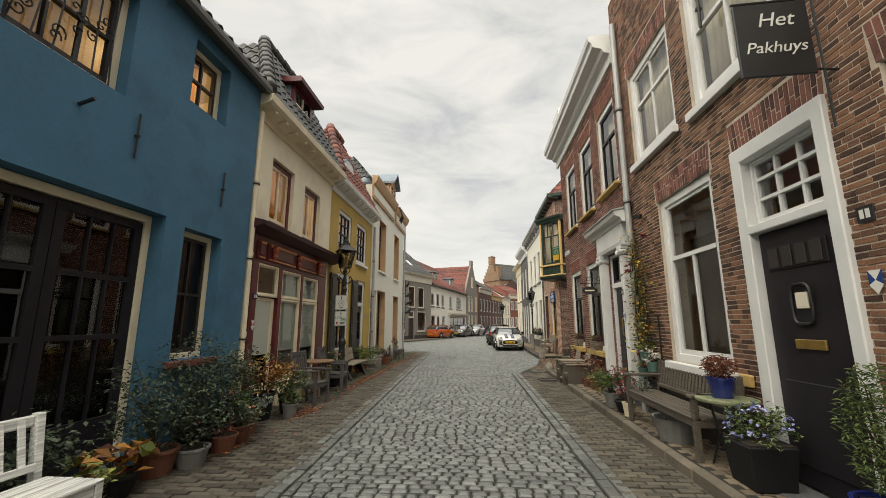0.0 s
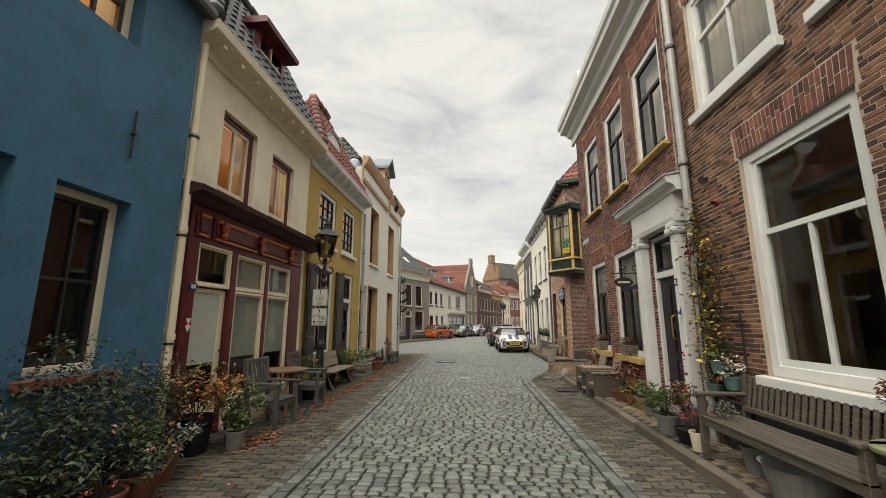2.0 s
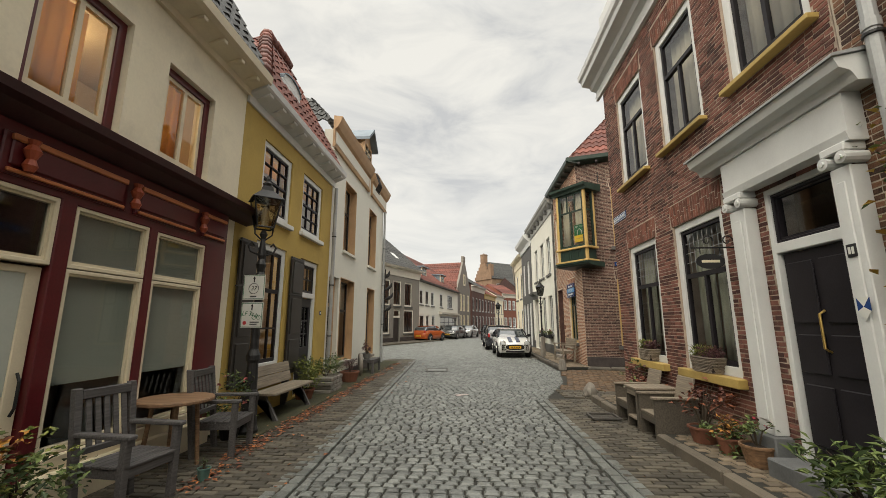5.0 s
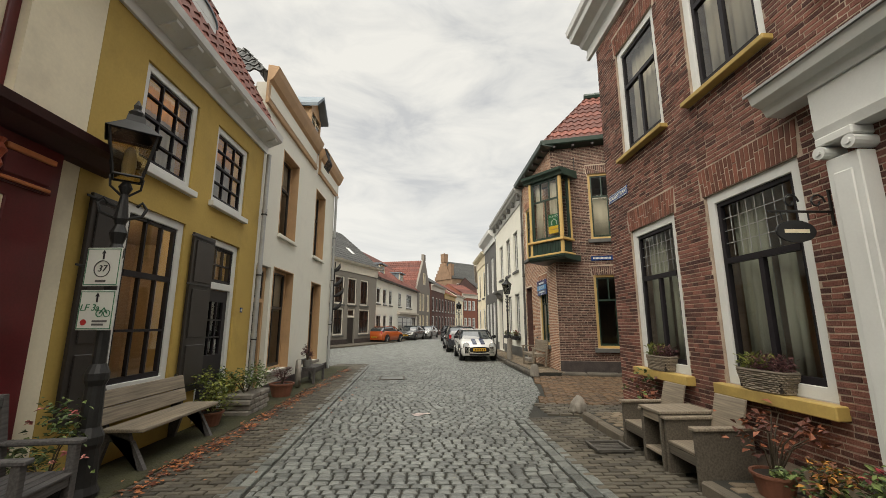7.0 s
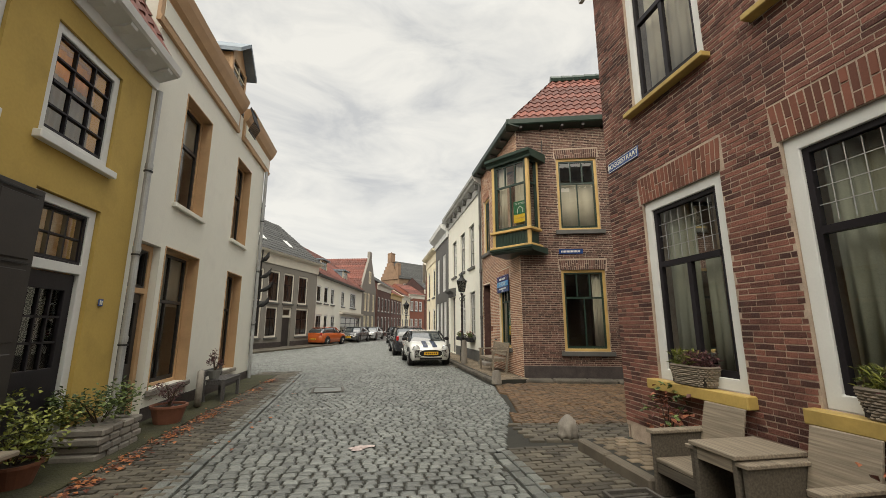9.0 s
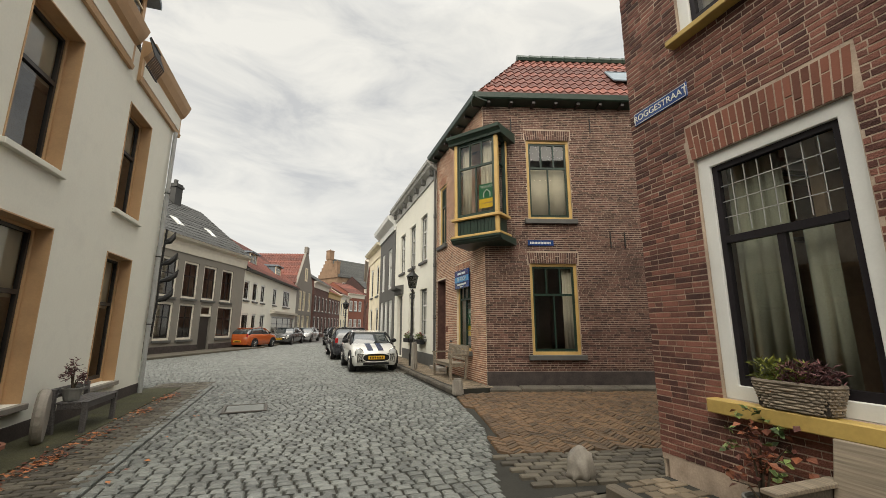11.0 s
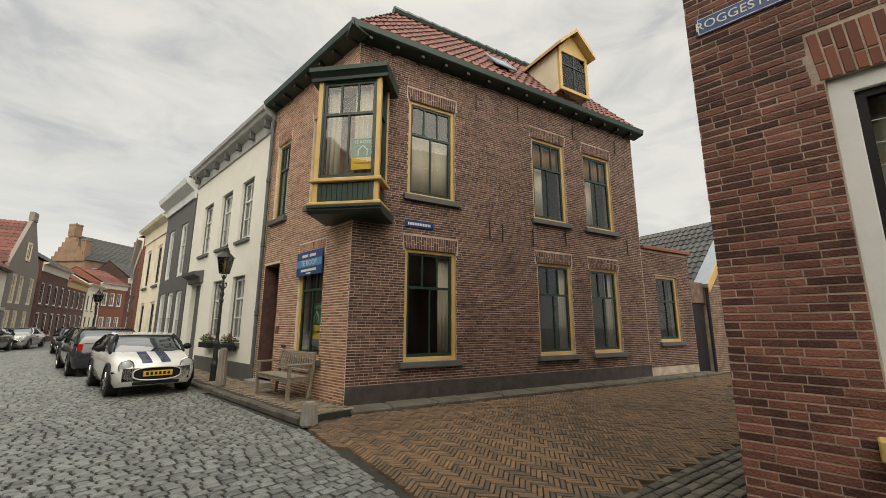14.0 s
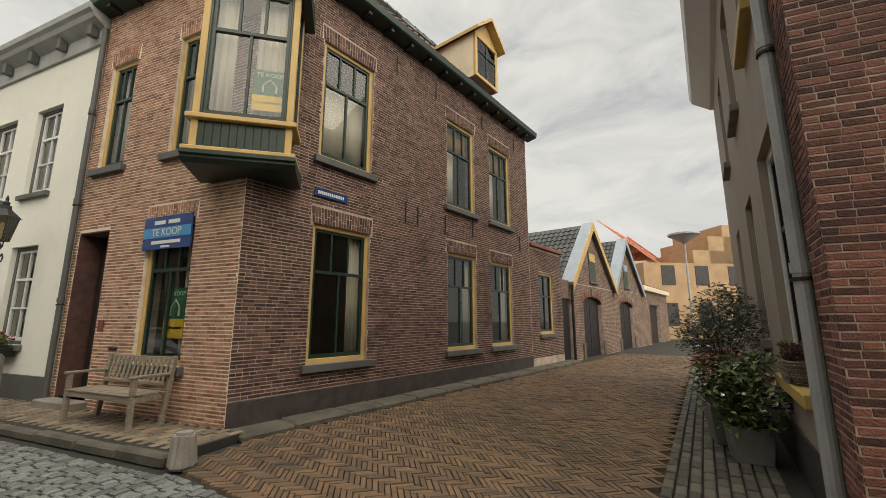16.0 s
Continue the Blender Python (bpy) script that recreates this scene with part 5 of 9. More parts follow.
# annex and coach houses beyond
ah = [(9.45, 10.55, 1.0, 2.98)]
an = thing("house", HCS, "low brick annex with an ochre window", "house", "houses along the street")
wan = part("wall", wall_bm(8.87, 11.3, -0.1, 3.75, 0.3, ah), "mortargrey", an)
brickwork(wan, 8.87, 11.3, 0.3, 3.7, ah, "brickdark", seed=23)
window(an, *ah[0], "ochre", "darkgreen", 0.07, 0.08, mull=(0.5,), trans=((0.62, 0.05),), sill_mat="greytrim", sill=(0.08, 0.08, 0.08))
part("back_wall", bbox(8.9, 11.3, 3.0, 3.2, 0, 3.7, 0.004), "dim", an)
part("side_wall", bbox(11.05, 11.29, 0.302, 2.995, 0, 3.74, 0.004), "coachbrick", an)
part("inner_wall", bbox(9.0, 11.0, 1.6, 1.7, 0, 3.72, 0.004), "dim", an)
part("roof", bbox(8.87, 11.35, -0.1, 3.2, 3.76, 3.86, 0.01), "brickarch", an)


def gable_house(x0, x1, xm, ze, za, depth, door, dz, loft, trim, edge, seed):
    """A small brick coach house: gable with coloured verges, arched door with piers, loft hatch."""
    h = thing("coach_house", HCS, "brick coach house with a painted gable edge and arched door", "house", "houses along the street")
    hole = (door[0], door[1], -0.05, dz + 0.3)
    w = part("wall", wall_bm(x0, x1, -0.1, ze, 0.25, [hole]), "mortargrey", h)
    brickwork(w, x0, x1, 0.0, ze, [hole], "coachbrick", seed=seed, course=0.06, length=0.2)
    bm = bmesh.new()
    a = [bm.verts.new(q) for q in ((x0, 0, ze), (x1, 0, ze), (xm, 0, za))]
    b = [bm.verts.new(q) for q in ((x0, 0.25, ze), (x1, 0.25, ze), (xm, 0.25, za))]
    skin(bm, a, b)
    bm.faces.new(a)
    bm.faces.new(list(reversed(b)))
    bmesh.ops.recalc_face_normals(bm, faces=bm.faces)
    gable = part("gable", bm, "mortargrey", h)
    verts, faces = [], []
    rg = random.Random(seed)
    z = ze + 0.01
    while z < za - 0.12:
        f0 = (z + 0.05 - ze) / (za - ze)
        xa, xb = x0 + (xm - x0) * f0, x1 + (xm - x1) * f0
        x = xa
        while x < xb - 0.05:
            e = min(x + rg.choice((0.1, 0.2, 0.2)), xb)
            k = len(verts)
            verts += [(x, 0.002, z), (e - 0.009, 0.002, z), (e - 0.009, 0.002, z + 0.051), (x, 0.002, z + 0.051),
                      (x + 0.003, -0.006, z + 0.003), (e - 0.012, -0.006, z + 0.003), (e - 0.012, -0.006, z + 0.048), (x + 0.003, -0.006, z + 0.048)]
            faces += [(k + 4, k + 5, k + 6, k + 7), (k, k + 1, k + 5, k + 4), (k + 1, k + 2, k + 6, k + 5), (k + 2, k + 3, k + 7, k + 6), (k + 3, k, k + 4, k + 7)]
            x = e
        z += 0.06
    tagged(raw("bricks", verts, faces, "coachbrick", gable), kind="stuff")
    r, xc, n = (door[1] - door[0]) / 2, (door[0] + door[1]) / 2, 10
    rise = 0.3
    # masonry above the springing, cut to a low arch
    bm = bmesh.new()
    ap = [(xc - r * math.cos(math.pi * i / n), dz + rise * math.sin(math.pi * i / n)) for i in range(n + 1)]
    for (xa, z_a), (xb, z_b) in zip(ap, ap[1:]):
        q = [(xa, z_a), (xb, z_b), (xb, dz + rise), (xa, dz + rise)]
        if dz + rise - max(z_a, z_b) < 0.002:
            q = [(xa, min(z_a, z_b)), (xb, min(z_a, z_b)), (xb, dz + rise), (xa, dz + rise)]
        va = [bm.verts.new((x, 0.0, z)) for x, z in q]
        vb = [bm.verts.new((x, 0.25, z)) for x, z in q]
        skin(bm, va, vb)
        bm.faces.new(va)
    bmesh.ops.recalc_face_normals(bm, faces=bm.faces)
    part("arch_spandrel", bm, "coachbrick", h)
    for i in range(14):
        f = (i + 0.5) / 14
        x, z = xc - r * math.cos(math.pi * f), dz + rise * math.sin(math.pi * f)
        ob = part("arch_brick", bbox(-0.075, 0.075, -0.012, 0.02, 0.0, 0.24, 0.006), "brickarch", h)
        ob.location, ob.rotation_euler = (x, 0, z + 0.005), (0, math.atan2(x - xc, r * 1.6), 0)
    part("keystone", bbox(xc - 0.14, xc + 0.14, -0.05, 0.0, dz + rise + 0.02, dz + rise + 0.36, 0.015), "kerb", h)
    for k in range(2):
        xa, xb = (door[0] + 0.01, xc - 0.006) if k == 0 else (xc + 0.006, door[1] - 0.01)
        leaf = part("door", bbox(xa, xb, 0.16, 0.22, -0.04, dz + rise, 0.006), "black", h)
        m = 4
        for q in range(m):
            part("board", bbox(xa + 0.02 + (xb - xa - 0.04) * q / m, xa + 0.01 + (xb - xa - 0.04) * (q + 1) / m, 0.148, 0.159, 0.0, dz + 0.2, 0.004), "black", leaf)
    for xa in (door[0] - 0.28, door[1]):
        part("pier_foot", bbox(xa, xa + 0.28, -0.05, -0.007, -0.05, 0.55, 0.015), "kerb", h)
    hatch = part("loft_hatch", bbox(xm - 0.42, xm + 0.42, -0.03, 0.0, loft, loft + 1.25, 0.008), "darkgreen", h)
    part("hatch_light", bbox(xm - 0.36, xm + 0.36, -0.045, -0.031, loft + 0.85, loft + 1.2, 0.004), edge, hatch, "painted light over the hatch")
    part("hatch_sill", bbox(xm - 0.5, xm + 0.5, -0.09, -0.007, loft - 0.1, loft - 0.004, 0.008), "greytrim", hatch)
    for s, e0 in ((-1, x0), (1, x1)):
        for nm, ya, yb, za_, mt in (("verge", -0.16, 0.3, 0.1, trim), ("verge_edge", -0.2, -0.161, -0.08, edge)):
            bm = bmesh.new()
            lo = -0.12 if nm == "verge" else -0.3
            p = [(e0 + s * 0.1, ze + lo), (xm, za + lo + 0.14), (xm, za + 0.2), (e0 + s * 0.14, ze + 0.0)]
            va = [bm.verts.new((x, ya, z)) for x, z in p]
            vb = [bm.verts.new((x, yb, z)) for x, z in p]
            skin(bm, va, vb)
            bm.faces.new(va)
            bm.faces.new(list(reversed(vb)))
            bmesh.ops.recalc_face_normals(bm, faces=bm.faces)
            part(nm, bm, mt, h)
    bm = bmesh.new()
    slope(bm, (x0 - 0.1, depth, ze), (x0 - 0.1, 0.31, ze), (xm, depth, za + 0.1), (xm, 0.31, za + 0.1), samples=4)
    slope(bm, (x1 + 0.1, 0.31, ze), (x1 + 0.1, depth, ze), (xm, 0.31, za + 0.1), (xm, depth, za + 0.1), samples=4)
    part("roof", bm, "rooftile", h)
    return h


M["verge"] = material("pale_blue_grey_paint", (0.27, 0.31, 0.35), 0.6, 0.1, 3, 40, 0.15, stain=0.15)
gable_house(12.15, 17.75, 14.8, 2.85, 5.45, 7, (13.45, 15.75), 2.1, 3.05, "verge", "ochre", 31)
gable_house(17.77, 23.6, 20.2, 2.95, 5.6, 7, (18.6, 21.2), 2.1, 3.15, "verge", "verge", 32)
link = thing("gate_wall", HCS, "dark narrow gate between the annex and coach house", "gate")
part("door", bbox(11.32, 12.05, 0.05, 0.12, -0.05, 2.2, 0.01), "black", link)
part("lintel", bbox(11.31, 12.12, 0.0, 0.2, 2.21, 2.9, 0.01), "coachbrick", link)
downpipe(*(HCS @ Vector((12.1, -0.09, 0)))[:2], 0.0, 2.8, "iron", "black rain pipe on a coach house", 0.05)
shed = thing("house", HCS, "low brick shed with a pale roof edge and an arched door", "house", "houses along the street")
hole = (25.4, 28.2, -0.05, 2.4)
w = part("wall", wall_bm(23.62, 31.5, -0.1, 3.2, 0.25, [hole]), "mortargrey", shed)
brickwork(w, 23.62, 31.5, 0.0, 3.2, [hole], "coachbrick", seed=33, course=0.06, length=0.2)
part("fascia", bbox(23.62, 31.7, -0.2, 0.3, 3.21, 3.5, 0.02), "creamwood", shed)
part("door", bbox(25.42, 28.18, 0.15, 0.2, -0.04, 2.38, 0.01), "black", shed)
part("side_wall", bbox(31.25, 31.49, 0.252, 6, -0.1, 3.2, 0.01), "coachbrick", shed)
bm = bmesh.new()
slope(bm, (23.65, -0.1, 3.52), (31.5, -0.1, 3.52), (23.65, 3.5, 5.0), (31.5, 3.5, 5.0), 0.3, 0.4, samples=4)
part("roof", bm, "redtile", shed)
tall = thing("house", HCS, "pale house with an orange hipped tile roof", "house", "houses along the street")
part("wall", bbox(33.0, 47.0, 1.4, 9, -0.1, 6.25, 0.01), "cream", tall)
for k in range(4):
    for z in (0.9, 3.8):
        w = part("window", bbox(34.4 + k * 3.2, 35.5 + k * 3.2, 1.33, 1.42, z, z + 1.8, 0.01), "whitepaint", tall)
        part("pane", bbox(34.5 + k * 3.2, 35.4 + k * 3.2, 1.31, 1.329, z + 0.1, z + 1.7, 0.002), "carglass", w)
bm = bmesh.new()
slope(bm, (32.6, 1.0, 6.25), (47.4, 1.0, 6.25), (32.6, 5.0, 10.1), (43.0, 5.0, 10.1), 0.3, 0.4, samples=4)
slope(bm, (47.4, 1.0, 6.25), (47.4, 9.0, 6.25), (43.0, 5.0, 10.1), (43.0, 5.1, 10.1), 0.3, 0.4, samples=4)
part("roof", bm, "brighttile", tall)
bm = bmesh.new()
caps(bm, (47.3, 1.1, 6.35), (43.0, 5.0, 10.2), 0.16, 0.4)
part("ridge_tiles", bm, "brighttile", tall)
ob = part("skylight", bbox(-0.6, 0.6, -0.5, 0.5, 0.0, 0.06, 0.01), "verge", tall)
ob.location, ob.rotation_euler = (38.5, 3.0, 8.25), (radians(43.9), 0, 0)
far = thing("house", at(38, 6.0, -60), "ochre stepped-gable building closing the side street", "house", "houses along the street")
M["sandbrick"] = material("sand_brick", (0.40, 0.27, 0.15), 0.9, 0.15, 1, 20, 0.3, stain=0.2)
part("wall", bbox(-6, 8, 0, 6, -0.1, 6.0, 0.01), "sandbrick", far)
for a, b, z in ((-1.5, 7, 7.1), (0, 5.5, 8.3), (1.4, 4.1, 9.3)):
    part("gable_step", bbox(a, b, 0.02, 5.9, 6.0, z, 0.01), "sandbrick", far)
for k in range(4):
    part("window", bbox(-4.5 + k * 3, -3.3 + k * 3, -0.03, 0.02, 4.2, 5.8, 0.01), "darkpaint", far)
    part("window", bbox(-4.5 + k * 3, -3.3 + k * 3, -0.03, 0.02, 1.0, 2.8, 0.01), "darkpaint", far)
# corner bay window, set across the corner
BAY = Matrix.Translation((3.65 - 0.42 * 0.82, 18.62 - 0.42 * 0.57, 0)) @ pose(0, 0, 0, 0, 0, -54)
bay = thing("bay_window", BAY, "green and ochre wooden bay window set across a house corner", "bay window")
hw, dp = 0.63, 0.55
bm = bmesh.new()
extrude_profile(bm, [(-0.07, 3.60), (-0.07, 3.555), (-0.03, 3.54), (-0.03, 3.51), (0.05, 3.46), (0.45, 3.44), (0.8, 3.43), (0.8, 3.60)], -hw - 0.07, hw + 0.07)
part("bay_base", bm, "darkgreen", bay)
for z0, z1, o in ((3.60, 3.66, 0.07), (4.05, 4.12, 0.06)):
    bm = bmesh.new()
    box(bm, -hw - o, hw + o, -o, dp, z0, z1)
    bevel(bm, 0.01)
    part("rail", bm, "ochre", bay)
bm = bmesh.new()
box(bm, -hw + 0.06, hw - 0.06, 0.03, dp, 3.66, 4.05)
part("panel", bm, "darkgreen", bay)
bm = bmesh.new()
for k in range(11):
    box(bm, -hw + 0.08 + k * 0.1, -hw + 0.165 + k * 0.1, 0.015, 0.031, 3.67, 4.04)
part("boards", bm, "darkgreen", bay)
for x in (-hw, hw - 0.09):
    part("post", bbox(x, x + 0.09, 0.0, 0.09, 3.66, 6.16, 0.008), "ochre", bay)
    part("post", bbox(x, x + 0.09, dp - 0.09, dp, 4.12, 6.16, 0.008), "ochre", bay)
bw = window(bay, -hw + 0.09, hw - 0.09, 4.12, 6.12, "darkgreen", "darkgreen", 0.03, 0.03, mull=(0.5,), trans=((0.66, 0.05),), lower=0.66, upper_bars=(0.333, 0.667), bars=0.035)
for s in (-1, 1):
    sw_ = window(bay, 0.09, dp - 0.09, 4.12, 6.12, "darkgreen", "darkgreen", 0.0, 0.025, trans=((0.66, 0.05),), sw=0.03)
    sw_.matrix_local = Matrix.Translation((s * (hw - 0.03), 0, 0)) @ pose(0, 0, 0, 0, 0, 90) if s > 0 else Matrix.Translation((s * (hw - 0.03), dp, 0)) @ pose(0, 0, 0, 0, 0, -90)
bm = bmesh.new()
extrude_profile(bm, [(0.0, 6.12), (-0.05, 6.12), (-0.06, 6.18), (-0.13, 6.24), (-0.17, 6.25), (-0.18, 6.33), (0.75, 6.38), (0.75, 6.12)], -hw - 0.14, hw + 0.14)
part("bay_cornice", bm, "darkgreen", bay)
bm = bmesh.new()
box(bm, -hw + 0.02, hw - 0.02, 0.1, dp, 6.1, 6.13)
box(bm, -hw + 0.02, hw - 0.02, 0.1, dp, 4.08, 4.11)
part("bay_boards", bm, "inner", bay)
# one curtain hangs at the left; the cloth also stands in for sky-bright panes
for xa, xb in ((-hw + 0.14, -0.22), (0.06, hw - 0.14)):
    drape(BAY, xa, xb, 4.16, 6.08, 0.2, "curtain", 0.1, 0.02, "pale curtain and stand-in for bright sky in the corner bay window")

# white house, dark house and a cream gable beyond it
M["cornicegrey"] = material("grey_white_paint", (0.36, 0.36, 0.34), 0.6, 0.15, 3, 50, 0.15, stain=0.3)
HW2 = at(3.65, 29.7, -90)
w2 = thing("house", HW2, "white stuccoed house with a deep grey bracketed cornice", "house", "houses along the street")
wh = [(4.9, 5.85, 3.9, 5.75), (3.1, 4.1, 3.9, 5.75), (1.2, 2.2, 3.9, 5.75), (4.9, 5.85, 1.0, 2.85), (3.1, 4.1, 1.0, 2.85), (0.7, 1.8, 0.1, 2.9)]
part("wall", wall_bm(0, 7.0, -0.1, 7.2, 0.3, wh), "white", w2)
shell(w2, 0, 7.0, 7.1, 5, "inner", 3.4)
for a in wh[:5]:
    window(w2, *a, "greytrim", "whitepaint", 0.1, 0.07, mull=(0.5,), trans=((0.35, 0.03), (0.67, 0.05)), sill_mat="greytrim", sill=(0.08, 0.06, 0.07), bars=0.03)
    drape(HW2, a[0] + 0.1, a[1] - 0.1, a[2] + 0.1, a[3] - 0.1, 0.36, "curtain", 0.15, 0.02, "white net curtain behind a window")
part("door", bbox(0.72, 1.78, 0.15, 0.2, 0.05, 2.88, 0.01), "greytrim", w2)
bm = bmesh.new()
extrude_profile(bm, [(0, 2.92), (-0.1, 2.92), (-0.12, 3.1), (-0.3, 3.18), (-0.32, 3.28), (0, 3.34)], 0.5, 2.0)
part("door_hood", bm, "greytrim", w2)
bm = bmesh.new()
extrude_profile(bm, [(0, 6.75), (-0.05, 6.75), (-0.06, 7.05), (-0.26, 7.16), (-0.30, 7.24), (-0.36, 7.28), (-0.38, 7.38), (0, 7.44)], -0.03, 7.03)
part("cornice", bm, "cornicegrey", w2)
for k in range(7):
    part("cornice_bracket", bbox(0.3 + k * 1.07, 0.42 + k * 1.07, -0.22, -0.062, 6.86, 7.12, 0.02), "greytrim", w2)
part("plinth", bbox(0, 0.48, -0.03, -0.001, -0.05, 0.5, 0.004), "greytrim", w2)
part("plinth", bbox(2.05, 7.0, -0.03, -0.001, -0.05, 0.5, 0.004), "greytrim", w2)
bm = bmesh.new()
slope(bm, (0, -0.02, 7.40), (7.0, -0.02, 7.40), (0, 2.6, 9.4), (7.0, 2.6, 9.4), samples=4)
part("roof", bm, "rooftile", w2)
downpipe(3.57, 22.62, 0.0, 7.0, "greytrim", "dark rain pipe between two houses", 0.045)
HD = at(3.62, 34.2, -90)
dk = thing("house", HD, "dark grey house with white shop windows and a white cornice", "house", "houses along the street")
dh = [(0.7, 1.6, 3.4, 5.6), (2.7, 3.7, 3.4, 5.6), (0.4, 1.4, 0.4, 2.8), (1.8, 2.7, 0.3, 2.8), (3.1, 4.0, 0.1, 2.8)]
part("wall", wall_bm(0, 4.45, -0.1, 6.6, 0.3, dh), "greytrim", dk)
shell(dk, 0, 4.45, 6.5, 4, "inner", 3.1)
for a in dh:
    window(dk, *a, "whitepaint", "whitepaint", 0.06, 0.1, mull=(0.5,), trans=((0.6, 0.05),))
bm = bmesh.new()
extrude_profile(bm, [(0, 6.4), (-0.08, 6.4), (-0.1, 6.7), (-0.4, 6.95), (-0.45, 7.15), (0, 7.2)], -0.1, 4.5)
part("cornice", bm, "whitepaint", dk)
bm = bmesh.new()
slope(bm, (0, -0.3, 7.2), (4.45, -0.3, 7.2), (0, 2.3, 9.0), (4.45, 2.3, 9.0), samples=4)
part("roof", bm, "rooftile", dk)

# ---- far houses round the bend ----
def far_house(x, y, rz, length, eave, ridge, depth, wallm, roofm, wins, frame_m, label, cornice=None, eave_out=0.3, gable=False, inner_m="darkpaint", plinth=True):
    m = at(x, y, rz)
    h = thing("house", m, label, "house", "houses along the street")
    holes = [(a, b, c, d) for a, b, c, d in wins]
    part("wall", wall_bm(0, length, -0.1, eave, 0.25, holes), wallm, h)
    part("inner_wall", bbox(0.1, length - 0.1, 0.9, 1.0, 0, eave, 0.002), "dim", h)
    part("side_wall", bbox(0, 0.25, 0.252, depth, -0.1, eave, 0.002), wallm, h)
    part("side_wall", bbox(length - 0.25, length, 0.252, depth, -0.1, eave, 0.002), wallm, h)
    for a in holes:
        if a[2] < 0.3 and a[1] - a[0] < 1.1:
            part("door", bbox(a[0] + 0.08, a[1] - 0.08, 0.1, 0.15, 0, 1.95, 0.005), "darkpaint", h)
            window(h, a[0], a[1], 1.97, a[3], frame_m, frame_m, 0.06, 0.08, name="fanlight")
            continue
        window(h, *a, frame_m, inner_m, 0.06, 0.11, mull=(0.5,) if a[1] - a[0] < 2 else (0.25, 0.5, 0.75), trans=((0.62, 0.05),), sill_mat="greytrim", sill=(0.08, 0.05, 0.08))
    if cornice:
        bm = bmesh.new()
        extrude_profile(bm, [(0, eave - 0.75), (-0.06, eave - 0.75), (-0.08, eave - 0.2), (-0.35, eave - 0.1), (-0.42, eave + 0.02), (0, eave + 0.04)], -0.1, length + 0.1)
        part("cornice", bm, cornice, h)
    else:
        bm = bmesh.new()
        extrude_profile(bm, [(0, eave - 0.08), (-0.28, eave - 0.06), (-0.32, eave + 0.06), (0, eave + 0.04)], 0, length)
        part("gutter", bm, "greytrim", h)
    if plinth:
        lo, spans = 0.0, sorted((a[0], a[1]) for a in holes if a[2] < 0.4)
        for a, b in spans + [(length, length)]:
            if a - lo > 0.1:
                part("plinth", bbox(lo, a - 0.02, -0.03, -0.001, -0.05, 0.42, 0.003), "plinth", h)
            lo = b + 0.02
    bm = bmesh.new()
    slope(bm, (-0.05, -eave_out, eave + 0.04), (length + 0.05, -eave_out, eave + 0.04), (-0.05, depth / 2, ridge), (length + 0.05, depth / 2, ridge), 0.26, 0.36, samples=4)
    slope(bm, (length + 0.05, depth, eave + 0.04), (-0.05, depth, eave + 0.04), (length + 0.05, depth / 2, ridge), (-0.05, depth / 2, ridge), 0.26, 0.36, samples=4)
    part("roof", bm, roofm, h)
    for xa in (0.0, length - 0.2):
        bm = bmesh.new()
        a = [bm.verts.new(q) for q in ((xa, 0, eave), (xa, depth, eave), (xa, depth / 2, ridge - 0.05))]
        b = [bm.verts.new(q) for q in ((xa + 0.2, 0, eave), (xa + 0.2, depth, eave), (xa + 0.2, depth / 2, ridge - 0.05))]
        skin(bm, a, b)
        bm.faces.new(a)
        bm.faces.new(list(reversed(b)))
        bmesh.ops.recalc_face_normals(bm, faces=bm.faces)
        part("gable", bm, wallm, h)
    return h


def chimney(h, x, y, z0, z1, mat="brickarch", w=0.6):
    bm = bmesh.new()
    box(bm, x, x + w, y, y + w, z0, z1)
    box(bm, x - 0.06, x + w + 0.06, y - 0.06, y + w + 0.06, z1 - 0.25, z1 - 0.12)
    tube(bm, [(x + w / 2, y + w / 2, z1), (x + w / 2, y + w / 2, z1 + 0.3)], 0.12, 8)
    part("chimney", bm, mat, h)


M["pale"] = material("pale_trim", (0.58, 0.54, 0.46), 0.6, 0.08, 3, 50, 0.15)
gh = far_house(-8.6, 30, 68.3, 10.4, 6.05, 9.4, 7.5, "grey", "rooftile",
               [(a, b, 2.9, 4.9) for a, b in ((1.25, 2.45), (2.9, 4.05), (4.5, 5.7), (6.15, 7.35), (7.9, 9.1))] + [(1.25, 2.45, 0.72, 2.62), (2.9, 4.05, 0.72, 2.62), (4.5, 5.7, 0.72, 2.62), (6.25, 7.25, 0.1, 2.62), (7.8, 9.4, 0.72, 2.62)],
               "pale", "grey stuccoed house with pale window surrounds and a dark roof", "pale")
chimney(gh, 7.2, 3.2, 8.9, 10.4, "rooftile")
for x in (1.5, 4.6, 7.6):
    bm = bmesh.new()
    box(bm, x, x + 0.5, -0.02, 0.02, 0, 0.75)
    ob = part("skylight", bm, "whitepaint", gh)
    ob.location, ob.rotation_euler = (0, 0.75, 6.98), (radians(-48), 0, 0)
wr = far_house(-4.75, 39.7, 79, 15.6, 5.3, 8.9, 8, "white", "redtile",
               [(-0.3 + 0.4, 1.15, 3.2, 4.55), (1.9, 2.95, 3.2, 4.6), (3.75, 4.8, 3.2, 4.6), (7.0, 8.2, 3.2, 4.65), (10.3, 12.8, 3.2, 4.75), (0.15, 1.5, 0.7, 2.3), (2.15, 3.1, 0.7, 2.3), (4.0, 5.2, 0.7, 2.3), (7.1, 15.0, 0.6, 2.3)],
               "whitepaint", "white house with a red tiled roof and two dormers")
